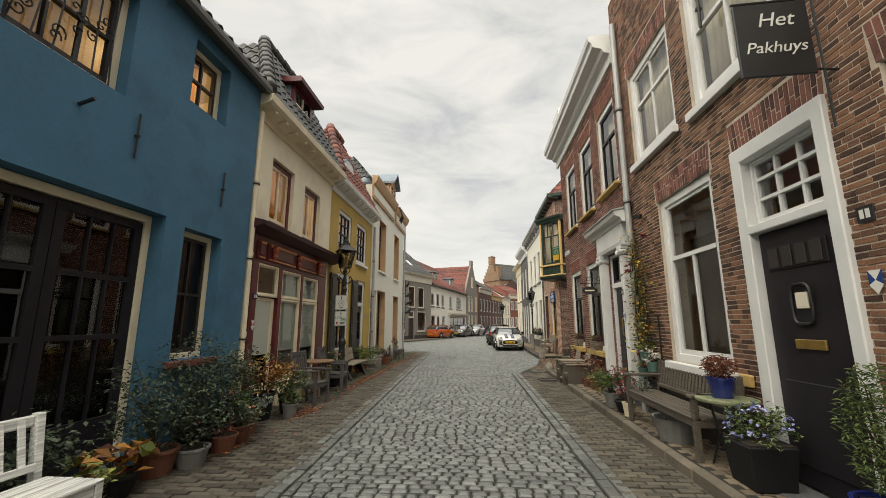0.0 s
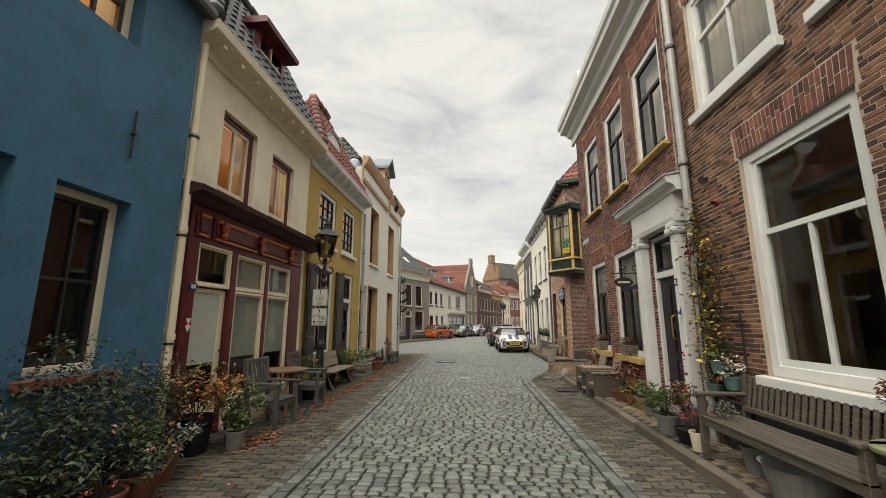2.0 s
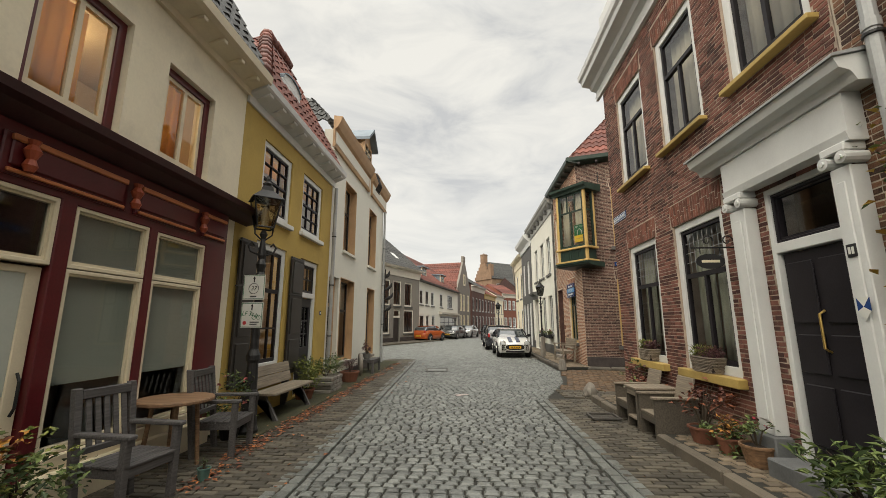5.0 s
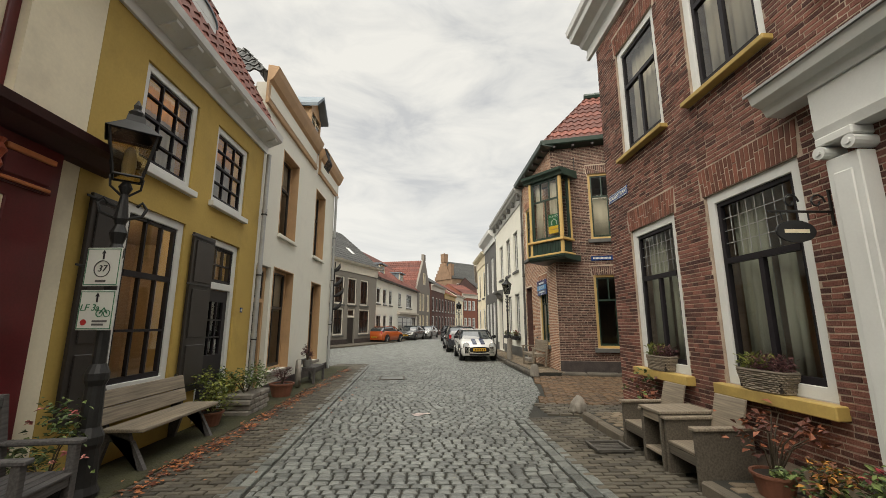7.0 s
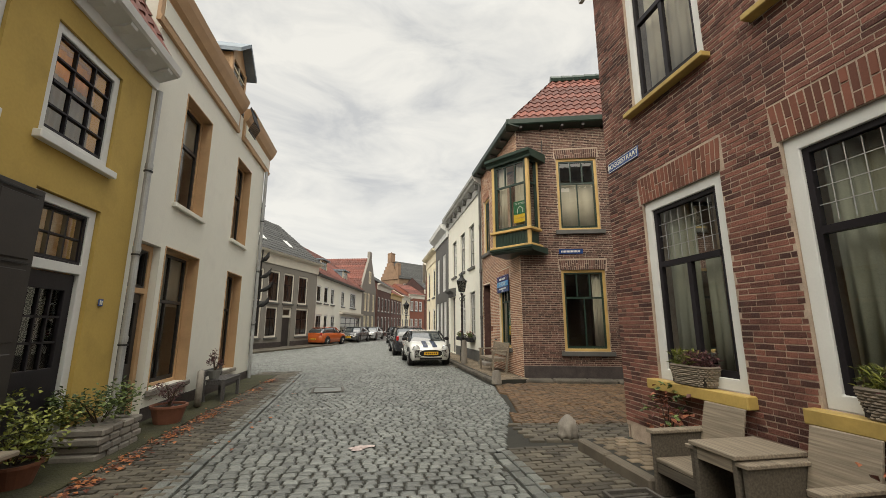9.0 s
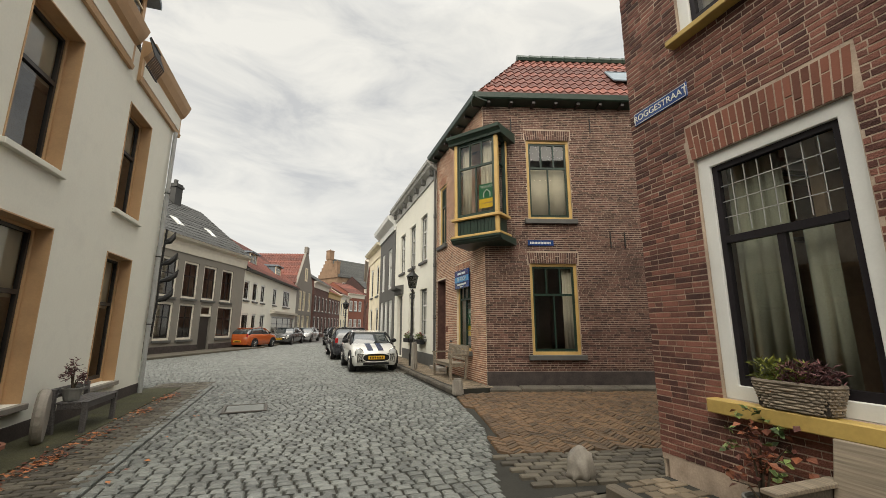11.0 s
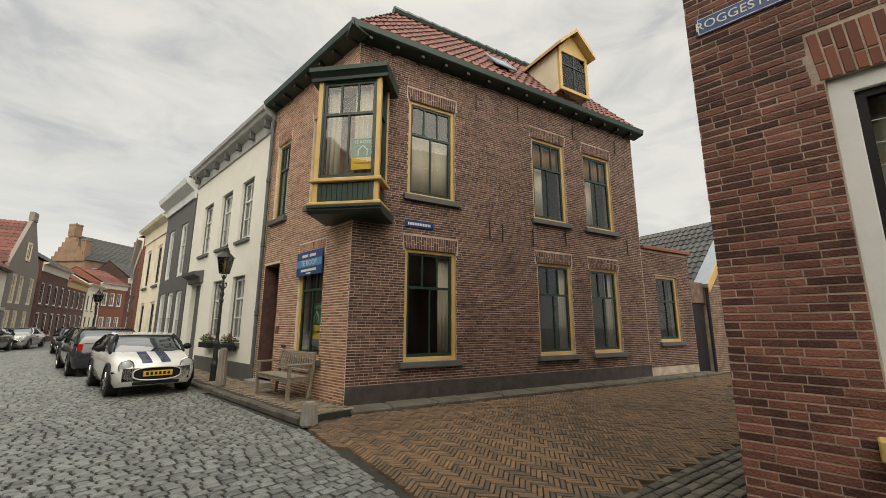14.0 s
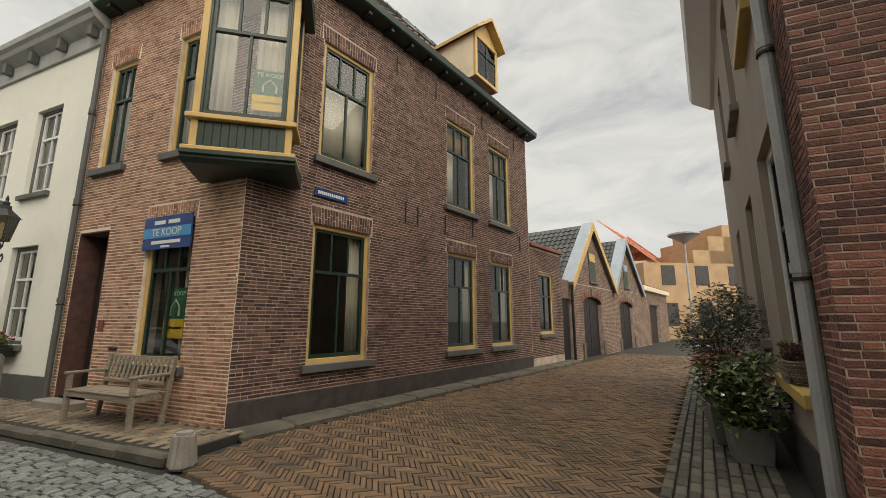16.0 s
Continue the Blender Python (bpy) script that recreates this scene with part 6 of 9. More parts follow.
dormer(wr, 2.5, 4.1, 5.7, 6.9, 0.6, 2.6, "lead", "creamwood", "lead")
dormer(wr, 9.5, 11.1, 5.7, 6.9, 0.6, 2.6, "lead", "creamwood", "lead")
bm = bmesh.new()
extrude_profile(bm, [(0, 2.45), (-0.3, 2.5), (-0.34, 2.7), (0, 2.74)], 6.6, 15.3)
part("shop_fascia", bm, "pale", wr)
part("shop_blind", bbox(7.3, 14.8, 0.3, 0.32, 0.75, 2.1, 0.002), "curtain", wr)
# a grey gabled house end-on to the street and the row after it
g2 = thing("house", at(-1.77, 55.0, 75), "grey gabled house with cream windows", "house", "houses along the street")
hs = [(1.0, 2.0, 3.1, 5.3), (2.4, 3.4, 3.1, 5.3), (4.6, 5.6, 3.1, 5.3), (0.8, 1.9, 0.4, 2.6), (2.4, 3.4, 0.4, 2.6), (4.4, 5.4, 0.4, 2.6)]
wb = wall_bm(0, 6.2, -0.1, 6.0, 0.25, hs)
a = [wb.verts.new(q) for q in ((0, 0, 6.0), (6.2, 0, 6.0), (3.6, 0, 9.8), (2.8, 0, 9.8))]
b = [wb.verts.new((v.co.x, 0.25, v.co.z)) for v in a]
skin(wb, a, b)
wb.faces.new(a)
wb.faces.new(list(reversed(b)))
part("wall", wb, "grey", g2)
part("inner_wall", bbox(0.1, 6.1, 0.9, 1.0, 0, 6, 0.002), "dim", g2)
for q in hs:
    window(g2, *q, "creamwood", "creamwood", 0.05, 0.12, mull=(0.5,), trans=((0.6, 0.06),))
window(g2, 2.7, 3.6, 6.5, 8.0, "creamwood", "creamwood", -0.03, 0.12, mull=(0.5,))
bm = bmesh.new()
slope(bm, (0, 9, 6.0), (0, 0.1, 6.0), (3.1, 9, 9.7), (3.1, 0.1, 9.7), 0.3, 0.4, samples=4)
slope(bm, (6.2, 0.1, 6.0), (6.2, 9, 6.0), (3.3, 0.1, 9.7), (3.3, 9, 9.7), 0.3, 0.4, samples=4)
part("roof", bm, "redtile", g2)
part("gable_top", bbox(2.75, 3.65, -0.05, 0.3, 9.75, 10.5, 0.03), "grey", g2)


def row_house(u, ln, eave, ridge, wallm, roofm, cor, label, n=3):
    r = radians(75)
    x, y = -2.08 + u * math.cos(r), 53.4 + u * math.sin(r)
    wn_ = []
    for k in range(n):
        c = ln * (k + 0.5) / n
        wn_ += [(c - 0.5, c + 0.5, 3.3, 5.2), (c - 0.5, c + 0.5, 0.5, 2.6)]
    return far_house(x, y, 75, ln, eave, ridge, 8, wallm, roofm, wn_, "whitepaint", label, cor, plinth=False)


row_house(8.2, 8.0, 6.9, 9.6, "brickdark", "rooftile", "pale", "dark brick row house with a pale cornice", 4)
row_house(16.4, 8.5, 6.2, 9.0, "brickdark", "redtile", "ochre", "dark row house with a yellow cornice", 4)
row_house(25.2, 9.5, 6.6, 9.2, "cream", "redtile", "pale", "cream row house with a red roof", 4)
# old brick hall with stepped gables above the row
M["hallbrick"] = material("ochre_brick", (0.21, 0.135, 0.085), 0.9, 0.25, 0.8, 12, 0.3, stain=0.25)
hall = far_house(5.4, 103.6, 37, 13.0, 12.6, 17.2, 6.5, "hallbrick", "rooftile", [(1.5 + 2.6 * k, 2.5 + 2.6 * k, 9.4, 11.4) for k in range(4)], "whitepaint", "tall old ochre brick hall with stepped gables", plinth=False)
for x0 in (-0.3, 12.8):
    for k in range(6):
        part("gable_step", bbox(x0, x0 + 0.5, k * 0.54, 6.5 - k * 0.54, 12.4 + k * 0.82, 13.3 + k * 0.82, 0.02), "hallbrick", hall)
chimney(hall, -0.4, 2.6, 16.8, 19.0, "hallbrick", 1.3)
chimney(hall, 12.4, 2.8, 16.9, 18.4, "hallbrick", 0.9)
chimney(hall, -0.2, 0.2, 12.6, 16.2, "hallbrick", 1.0)
low = far_house(6.3, 85.2, 50, 5.4, 7.4, 9.6, 7, "brickarch", "redtile", [(0.6 + 1.5 * k, 1.6 + 1.5 * k, z, z + 1.9) for k in range(3) for z in (0.8, 4.2)], "whitepaint", "red brick house with white windows below the hall", "pale", inner_m="whitepaint", plinth=False)
far_house(9.85, 89.4, 42, 9.5, 8.6, 11.4, 7, "brickdark", "rooftile", [(0.6 + 1.5 * k, 1.6 + 1.5 * k, z, z + 1.9) for k in range(6) for z in (0.8, 3.6, 6.1)], "whitepaint", "dark brick house with white windows below the hall", "pale", inner_m="whitepaint", plinth=False)
# cream house standing out beyond the dark house on the right, and a closing row
far_house(3.75, 39.6, -90, 5.3, 6.6, 9, 7, "cream", "rooftile", [(0.8, 1.8, 3.4, 5.4), (3.2, 4.2, 3.4, 5.4), (0.8, 1.8, 0.6, 2.6), (3.2, 4.2, 0.6, 2.6)], "whitepaint", "cream stuccoed house with a plain cornice", "cream")
far_house(6.8, 64, -97, 17.5, 7.5, 11, 8, "brickarch", "redtile", [(1 + 2.6 * k, 2.1 + 2.6 * k, z, z + 2) for k in range(6) for z in (0.6, 3.7)], "whitepaint", "red brick house with white windows", "pale")
# plain houses that close the street behind the camera and the side lane on the left
far_house(4.2, -14, 180, 9.5, 6.5, 10, 7, "brick", "redtile", [(1, 2.2, 3.4, 5.2), (4, 5.2, 3.4, 5.2), (7, 8.2, 3.4, 5.2), (1, 2.2, 0.8, 2.6), (4, 5.2, 0.8, 2.6)], "whitepaint", "brick house closing the street behind")
far_house(-13.5, 21.5, 70, 9.0, 6.0, 9.5, 6, "white", "rooftile", [(1, 2.2, 3.4, 5.2), (4, 5.2, 3.4, 5.2), (1, 2.2, 0.8, 2.6), (4, 5.2, 0.8, 2.6)], "whitepaint", "pale house in the lane beyond the white corner house")

# kerb and footway before the far houses on the left
for x, y, rz, ln in ((-8.6, 30, 68.3, 10.4), (-4.75, 39.7, 79, 15.6)):
    ob = part("pavement", bbox(-0.5, ln + 0.6, -1.5, -0.03, -0.03, 0.1, 0.02), "paver")
    ob.matrix_world = at(x, y, rz)
    tagged(ob, "grey kerbed footway before the houses", "pavement", kind="structure")

# ---- corner stoop ----
cst = part("corner_stoop", bbox(2.72, 3.6, 18.25, 29.6, -0.03, 0.085, 0.01), "joint")
tagged(cst, "low brick stoop round the house corner", "stoop", kind="structure")
rects = []
y, row = 18.3, 0
while y < 29.5:
    x = 2.8 + (row % 2) * 0.1
    while x < 3.5:
        rects.append((x + 0.1, y, 0.2, 0.09, 0))
        x += 0.212
    y += 0.1
    row += 1
blocks("stoop_clinkers", rects, "tileyellow", 0.093, cst, "cst", None, 0.007)
y = 18.2
while y < 29.4:
    ln = rng.uniform(0.6, 1.1)
    part("kerbstone", bbox(2.6, 2.735, y, y + ln - 0.012, -0.03, 0.1 + rng.uniform(-0.012, 0.006), 0.025), "wornkerb", cst)
    y += ln
x = 0.0
while x < 11.0:
    ln = rng.uniform(0.6, 1.0)
    ob = part("kerbstone", bbox(x, x + ln - 0.012, -0.5, -0.04, -0.03, 0.085 + rng.uniform(-0.012, 0.008), 0.03), "wornkerb", cst)
    ob.matrix_world = HCS
    x += ln
ob = part("pavement", bbox(1.05, 2.62, 22.4, 44, -0.03, -0.006, 0.004), "paver")
tagged(ob, "clinker parking strip beside the houses", "pavement", kind="structure")
ob = part("moss_strip", bbox(-3.89, -3.2, 9.8, 20.9, -0.02, 0.021, 0.006), material("moss_and_earth", (0.045, 0.042, 0.022), 0.95, 0.45, 3, 40, 0.8, colour2=(0.055, 0.055, 0.02), stain=0.3, depth=0.02))
tagged(ob, "mossy earth strip at the foot of the houses", "ground", kind="structure")

# ---- street lamps ----
M["lampglass"] = glass("lamp_glass", (0.85, 0.78, 0.6), 0.05)
M["milk"] = material("milky_lamp", (0.6, 0.52, 0.36), 0.4, 0.05, 3, 30, 0.0)


def street_lamp(x, y, label):
    t = thing("street_lamp", at(x, y, 38), label, "street lamp", "street lamps")
    bm = bmesh.new()
    lathe(bm, [(0.13, 0), (0.14, 0.06), (0.115, 0.12), (0.105, 0.42), (0.12, 0.46), (0.12, 0.52), (0.085, 0.6), (0.075, 0.95), (0.095, 1.0), (0.095, 1.06), (0.06, 1.14)], seg=14)
    part("base", bm, "iron", t, smooth=False)
    bm = bmesh.new()
    lathe(bm, [(0.055, 1.13), (0.05, 2.1), (0.07, 2.14), (0.07, 2.2), (0.045, 2.25), (0.075, 2.36), (0.04, 2.44), (0.06, 2.5), (0.05, 2.58), (0.03, 2.75), (0.06, 2.82), (0.03, 2.88)], seg=12)
    part("post", bm, "iron", t)
    bm = bmesh.new()
    for s in (-1, 1):
        tube(bm, [(0.03 * s, 0, 2.5), (0.16 * s, 0, 2.55), (0.19 * s, 0, 2.63), (0.15 * s, 0, 2.69), (0.11 * s, 0, 2.64)], 0.016, 6)
        tube(bm, [(0.03 * s, 0, 2.74), (0.12 * s, 0, 2.82), (0.13 * s, 0, 2.93)], 0.012, 6)
    part("scroll_arm", bm, "iron", t)
    lo, hi, z0, z1 = 0.115, 0.19, 2.92, 3.36
    fr = bmesh.new()
    cor = [(-1, -1), (1, -1), (1, 1), (-1, 1)]
    for i, (a, b) in enumerate(cor):
        tube(fr, [(a * lo, b * lo, z0), (a * hi, b * hi, z1)], 0.012, 5)
        c, d = cor[(i + 1) % 4]
        tube(fr, [(a * lo, b * lo, z0), (c * lo, d * lo, z0)], 0.014, 5)
        tube(fr, [(a * hi, b * hi, z1), (c * hi, d * hi, z1)], 0.014, 5)
    lan = part("lantern_frame", fr, "iron", t)
    for i, (a, b) in enumerate(cor):
        c, d = cor[(i + 1) % 4]
        bm = bmesh.new()
        q = [(a * lo, b * lo, z0), (c * lo, d * lo, z0), (c * hi, d * hi, z1), (a * hi, b * hi, z1)]
        va = [bm.verts.new(v) for v in q]
        vb = [bm.verts.new((v[0] * 0.98, v[1] * 0.98, v[2])) for v in q]
        skin(bm, va, vb)
        bm.faces.new(va)
        bm.faces.new(list(reversed(vb)))
        p = part("pane", bm, "lampglass", lan)
        p.visible_shadow = False
    bm = bmesh.new()
    lathe(bm, [(0.05, 2.95), (0.06, 3.05), (0.05, 3.2), (0.02, 3.25)], seg=10)
    part("lamp_holder", bm, "milk", lan)
    bm = bmesh.new()
    for (r0, za), (r1, zb) in (((0.225, 3.35), (0.08, 3.5)), ((0.08, 3.5), (0.07, 3.57))):
        va = [bm.verts.new((a * r0, b * r0, za)) for a, b in cor]
        vb = [bm.verts.new((a * r1, b * r1, zb)) for a, b in cor]
        skin(bm, va, vb)
    bm.faces.new(vb)
    lathe(bm, [(0.06, 3.58), (0.07, 3.62), (0.03, 3.66), (0.035, 3.7), (0.008, 3.76)], seg=8)
    part("lantern_roof", bm, "iron", t)
    return t


street_lamp(-3.43, 9.98, "black cast-iron street lamp with a tapered glass lantern")
l2 = street_lamp(3.05, 23.65, "black cast-iron street lamp with a tapered glass lantern")
l2.scale = (0.74, 0.74, 0.96)
street_lamp(2.6, 45.5, "black cast-iron street lamp with a tapered glass lantern")

# ---- signs and lettering ----
M["signwhite"] = material("sign_white", (0.62, 0.63, 0.58), 0.35, 0.05, 4, 60, 0.05, stain=0.1)
M["signblue"] = material("enamel_blue", (0.02, 0.055, 0.19), 0.25, 0.1, 4, 60, 0.05, coat=0.5)
M["signblack"] = material("sign_black", (0.014, 0.014, 0.015), 0.4, 0.2, 4, 60, 0.05)
M["signgreen"] = material("sign_green", (0.02, 0.14, 0.06), 0.4, 0.1, 4, 60, 0.05)
M["signred"] = material("sign_red", (0.42, 0.03, 0.03), 0.4, 0.1, 4, 60, 0.05)
M["signcyan"] = material("sign_light_blue", (0.06, 0.24, 0.46), 0.4, 0.1, 4, 60, 0.05)
M["signyellow"] = material("sign_yellow", (0.72, 0.50, 0.03), 0.5, 0.1, 4, 60, 0.05)


def lettering(text, size, mat, parent, m, name="lettering", shear=0.0, depth=0.002):
    """Letters standing in the local xz plane, facing -y."""
    cu = bpy.data.curves.new("text", "FONT")
    cu.body, cu.size, cu.align_x, cu.align_y, cu.extrude, cu.shear = text, size, "CENTER", "CENTER", depth, shear
    tmp = bpy.data.objects.new("text", cu)
    scene.collection.objects.link(tmp)
    me = bpy.data.meshes.new_from_object(tmp.evaluated_get(bpy.context.evaluated_depsgraph_get()))
    bpy.data.objects.remove(tmp)
    bpy.data.curves.remove(cu)
    me.materials.clear()
    me.materials.append(M[mat])
    ob = new(name, me)
    ob.parent = parent
    ob.matrix_local = m @ pose(0, 0, 0, 90, 0, 0)
    return ob


def plate(name, m, w, h, mat, label, category, t=0.012, bev=0.004):
    o = thing(name, m, label, category)
    bm = bmesh.new()
    box(bm, -w / 2, w / 2, 0, t, -h / 2, h / 2)
    bevel(bm, bev)
    part("board", bm, mat, o)
    return o


def bars(parent, rows, mat, y=-0.003):
    """Plain bars for writing that cannot be read: rows of (x0, x1, z, height)."""
    for x0, x1, z, h in rows:
        part("bar", bbox(x0, x1, y, y + 0.0025, z - h / 2, z + h / 2, 0.0005), mat, parent)


def arrow(parent, cx, cz, s, mat):
    bm = bmesh.new()
    box(bm, cx - 0.008, cx + 0.008, -0.004, -0.001, cz - s, cz + s * 0.4)
    v = [bm.verts.new(q) for q in ((cx - s * 0.5, -0.004, cz + s * 0.2), (cx + s * 0.5, -0.004, cz + s * 0.2), (cx, -0.004, cz + s))]
    bm.faces.new(v)
    part("arrow", bm, mat, parent)


# route plates on the near lamp post
for z, rows in ((2.02, 0), (1.62, 1)):
    s = plate("route_sign", at(-3.46, 9.89, -4, z), 0.335, 0.36, "signwhite", "white cycle route plate with a green edge on a lamp post", "sign", 0.012, 0.003)
    bm = bmesh.new()
    for a in ((-0.16, 0.16, 0.163, 0.17), (-0.16, 0.16, -0.17, -0.163), (-0.16, -0.153, -0.163, 0.163), (0.153, 0.16, -0.163, 0.163)):
        box(bm, a[0], a[1], -0.003, -0.0005, a[2], a[3])
    part("edge", bm, "signgreen", s)
    arrow(s, 0, 0.115, 0.045, "signblack")
    if rows == 0:
        lettering("37", 0.085, "signblack", s, pose(0, -0.003, -0.02), shear=0.2)
        bm = bmesh.new()
        tube(bm, [(0.075 * math.cos(q), -0.003, -0.02 + 0.075 * math.sin(q)) for q in np.linspace(0, 6.283, 25)], 0.004, 4)
        part("circle", bm, "signblack", s)
        bars(s, ((-0.05, 0.05, -0.135, 0.02),), "greytrim")
    else:
        lettering("LF 3a", 0.085, "signgreen", s, pose(-0.06, -0.003, 0.02), shear=0.2)
        bm = bmesh.new()
        for q in (0.04, 0.11):
            tube(bm, [(q + 0.03 * math.cos(r), -0.003, -0.03 + 0.03 * math.sin(r)) for r in np.linspace(0, 6.283, 15)], 0.004, 4)
        tube(bm, [(0.04, -0.003, -0.03), (0.08, -0.003, 0.02), (0.11, -0.003, -0.03)], 0.006, 4)
        part("bicycle_mark", bm, "signgreen", s)
        bm = bmesh.new()
        tube(bm, [(-0.1, -0.004, -0.11), (-0.1, 0.0, -0.11)], 0.028, 10)
        part("red_dot", bm, "signred", s)
        bars(s, ((-0.02, 0.12, -0.1, 0.018), (-0.02, 0.09, -0.13, 0.018)), "greytrim")

# street name plate, enamel
s = plate("street_sign", at(2.735, 12.39, -90, 3.615), 0.64, 0.145, "signblue", "blue enamel street name plate on a brick wall", "sign")
lettering("ROGGESTRAAT", 0.092, "signwhite", s, pose(0, -0.002, 0))
bm = bmesh.new()
for a in ((-0.305, 0.305, 0.058, 0.063), (-0.305, 0.305, -0.063, -0.058), (-0.305, -0.3, -0.058, 0.058), (0.3, 0.305, -0.058, 0.058)):
    box(bm, a[0], a[1], -0.003, -0.0005, a[2], a[3])
part("edge", bm, "signwhite", s)
s = plate("street_sign", HCS @ pose(1.42, -0.03, 3.52), 0.66, 0.14, "signblue", "dark blue street name plate on the corner house", "sign")
bars(s, [(-0.27 + k * 0.038, -0.243 + k * 0.038, 0, 0.055) for k in range(14)], "signwhite")
# hanging signboard on an iron arm
sg = thing("signboard", at(2.34, 2.99, -3, 3.69), "black hanging signboard with white lettering on an iron arm", "sign")
bm = bmesh.new()
box(bm, -0.265, 0.265, 0, 0.025, -0.32, 0.32)
bevel(bm, 0.005)
part("board", bm, "signblack", sg)
lettering("Het", 0.17, "signwhite", sg, pose(0.02, -0.004, 0.16), shear=0.25)
lettering("Pakhuys", 0.135, "signwhite", sg, pose(0.0, -0.004, -0.08), shear=0.25)
bm = bmesh.new()
tube(bm, [(-0.27, 0.012, 0.335), (0.41, 0.012, 0.335)], 0.012, 6)
tube(bm, [(0.25, 0.012, -0.28), (0.41, 0.012, -0.3)], 0.01, 6)
tube(bm, [(0.31, 0.012, 1.0), (0.315, 0.012, -0.76)], 0.01, 6)
part("arm", bm, "iron", sg)
# small hanging shop sign with scrolls
hs_ = thing("hanging_sign", at(2.42, 9.0, 0, 2.2), "small black hanging sign on a scrolled iron bracket", "sign")
bm = bmesh.new()
lathe(bm, [(0.01, -0.003), (0.16, -0.003), (0.16, 0.012), (0.01, 0.012)], seg=20)
for v in bm.verts:
    v.co = Vector((v.co.x, v.co.z, v.co.y * 0.55))
bmesh.ops.recalc_face_normals(bm, faces=bm.faces)
part("board", bm, "signblack", hs_)
bars(hs_, ((-0.1, 0.1, 0.0, 0.03),), "creamwood", -0.008)
bm = bmesh.new()
tube(bm, [(-0.2, 0.005, 0.16), (0.32, 0.005, 0.16)], 0.01, 6)
tube(bm, [(0.32, 0.005, 0.05), (0.32, 0.005, 0.34)], 0.012, 6)
for q in (-0.1, 0.12):
    tube(bm, [(q, 0.005, 0.16), (q, 0.005, 0.09)], 0.006, 5)
    tube(bm, [(q + 0.09 + 0.07 * (1 - k / 14) * math.cos(k * 0.6), 0.005, 0.24 + 0.07 * (1 - k / 14) * math.sin(k * 0.6)) for k in range(12)], 0.008, 5)
part("bracket", bm, "iron", hs_)
# house sale board and posters
s = plate("sale_board", HCF @ pose(2.53, -0.06, 2.76), 1.08, 0.52, "signblue", "blue sale board fixed above a shop window", "sign", 0.03)
part("band", bbox(-0.54, 0.54, -0.004, -0.001, -0.08, 0.08, 0.001), "signcyan", s)
lettering("TE KOOP", 0.16, "signwhite", s, pose(0, -0.006, 0))
bars(s, ((-0.3, -0.05, 0.16, 0.06), (0.02, 0.28, 0.16, 0.06), (-0.33, 0.33, -0.15, 0.05), (-0.1, 0.1, -0.22, 0.03)), "signwhite")


def poster(m, w, h):
    s = plate("sale_poster", m, w, h, "signgreen", "green and yellow house sale poster behind glass", "poster", 0.004, 0.001)
    part("yellow_field", bbox(-w / 2, w / 2, -0.003, -0.001, -h / 2, -h * 0.12, 0.0005), "signyellow", s)
    lettering("TE KOOP", w * 0.2, "signwhite", s, pose(0, -0.003, h * 0.38))
    bm = bmesh.new()
    r = w * 0.2
    tube(bm, [(-r, -0.004, -h * 0.06), (-r, -0.004, h * 0.12), (0, -0.004, h * 0.26), (r, -0.004, h * 0.12), (r, -0.004, -h * 0.06)], w * 0.03, 5)
    part("house_mark", bm, "signwhite", s)
    bars(s, ((-w * 0.38, w * 0.38, -h * 0.3, h * 0.05),), "tan")


poster(BAY @ pose(0.28, 0.09, 4.62), 0.44, 0.62)
poster(HCF @ pose(2.62, 0.15, 1.55), 0.46, 0.75)
# small plates on walls
for m, w, h, mt, lb in ((at(2.735, 2.99, -90, 2.26), 0.13, 0.12, "signblack", "small blue enamel number plate"), (at(-3.885 + 0.06, 6.58, 90, 1.96), 0.13, 0.1, "signblue", "small blue enamel number plate"), (at(-3.885, 13.7, 90, 1.75), 0.09, 0.09, "signblue", "small blue enamel number plate"), (at(2.735 - 0.15, 7.5, -90, 2.05), 0.08, 0.1, "signblack", "small black number plate")):
    s = plate("number_plate", m, w, h, mt, lb, "number plate", 0.008, 0.002)
    bars(s, ((-w * 0.3, -w * 0.05, 0, h * 0.55), (w * 0.05, w * 0.3, 0, h * 0.55)), "signwhite")


def shield(m, c1, c2):
    s = thing("monument_shield", m, "small enamel heritage shield on a door post", "sign")
    for k, (pts, c) in enumerate((([(-0.05, 0.07), (0, 0.0), (-0.05, -0.03)], c1), ([(0.05, 0.07), (0.05, -0.03), (0, 0.0)], c1), ([(-0.05, 0.07), (0.05, 0.07), (0, 0.0)], c2), ([(0, 0.0), (0.05, -0.03), (0, -0.1), (-0.05, -0.03)], c2))):
        bm = bmesh.new()
        a = [bm.verts.new((x, -0.006, z)) for x, z in pts]
        b = [bm.verts.new((x, 0.0, z)) for x, z in pts]
        skin(bm, a, b)
        bm.faces.new(a)
        bmesh.ops.recalc_face_normals(bm, faces=bm.faces)
        part("field", bm, c, s)


shield(at(-3.835, 6.57, 90, 1.48), "signred", "signwhite")
shield(at(2.735, 3.0, -90, 1.79), "signblue", "signwhite")
shield(at(2.585, 7.48, -90, 1.62), "signblue", "signwhite")

# ---- seats, tables ----
M["greywood"] = wood("weathered_grey_wood", (0.085, 0.072, 0.055))
M["palewood"] = wood("pale_weathered_wood", (0.21, 0.175, 0.13))
M["whitewood"] = wood("white_painted_wood", (0.62, 0.62, 0.58))
M["darkwood"] = wood("dark_grey_wood", (0.075, 0.07, 0.068))
M["tabletop"] = wood("brown_table_wood", (0.20, 0.115, 0.06))


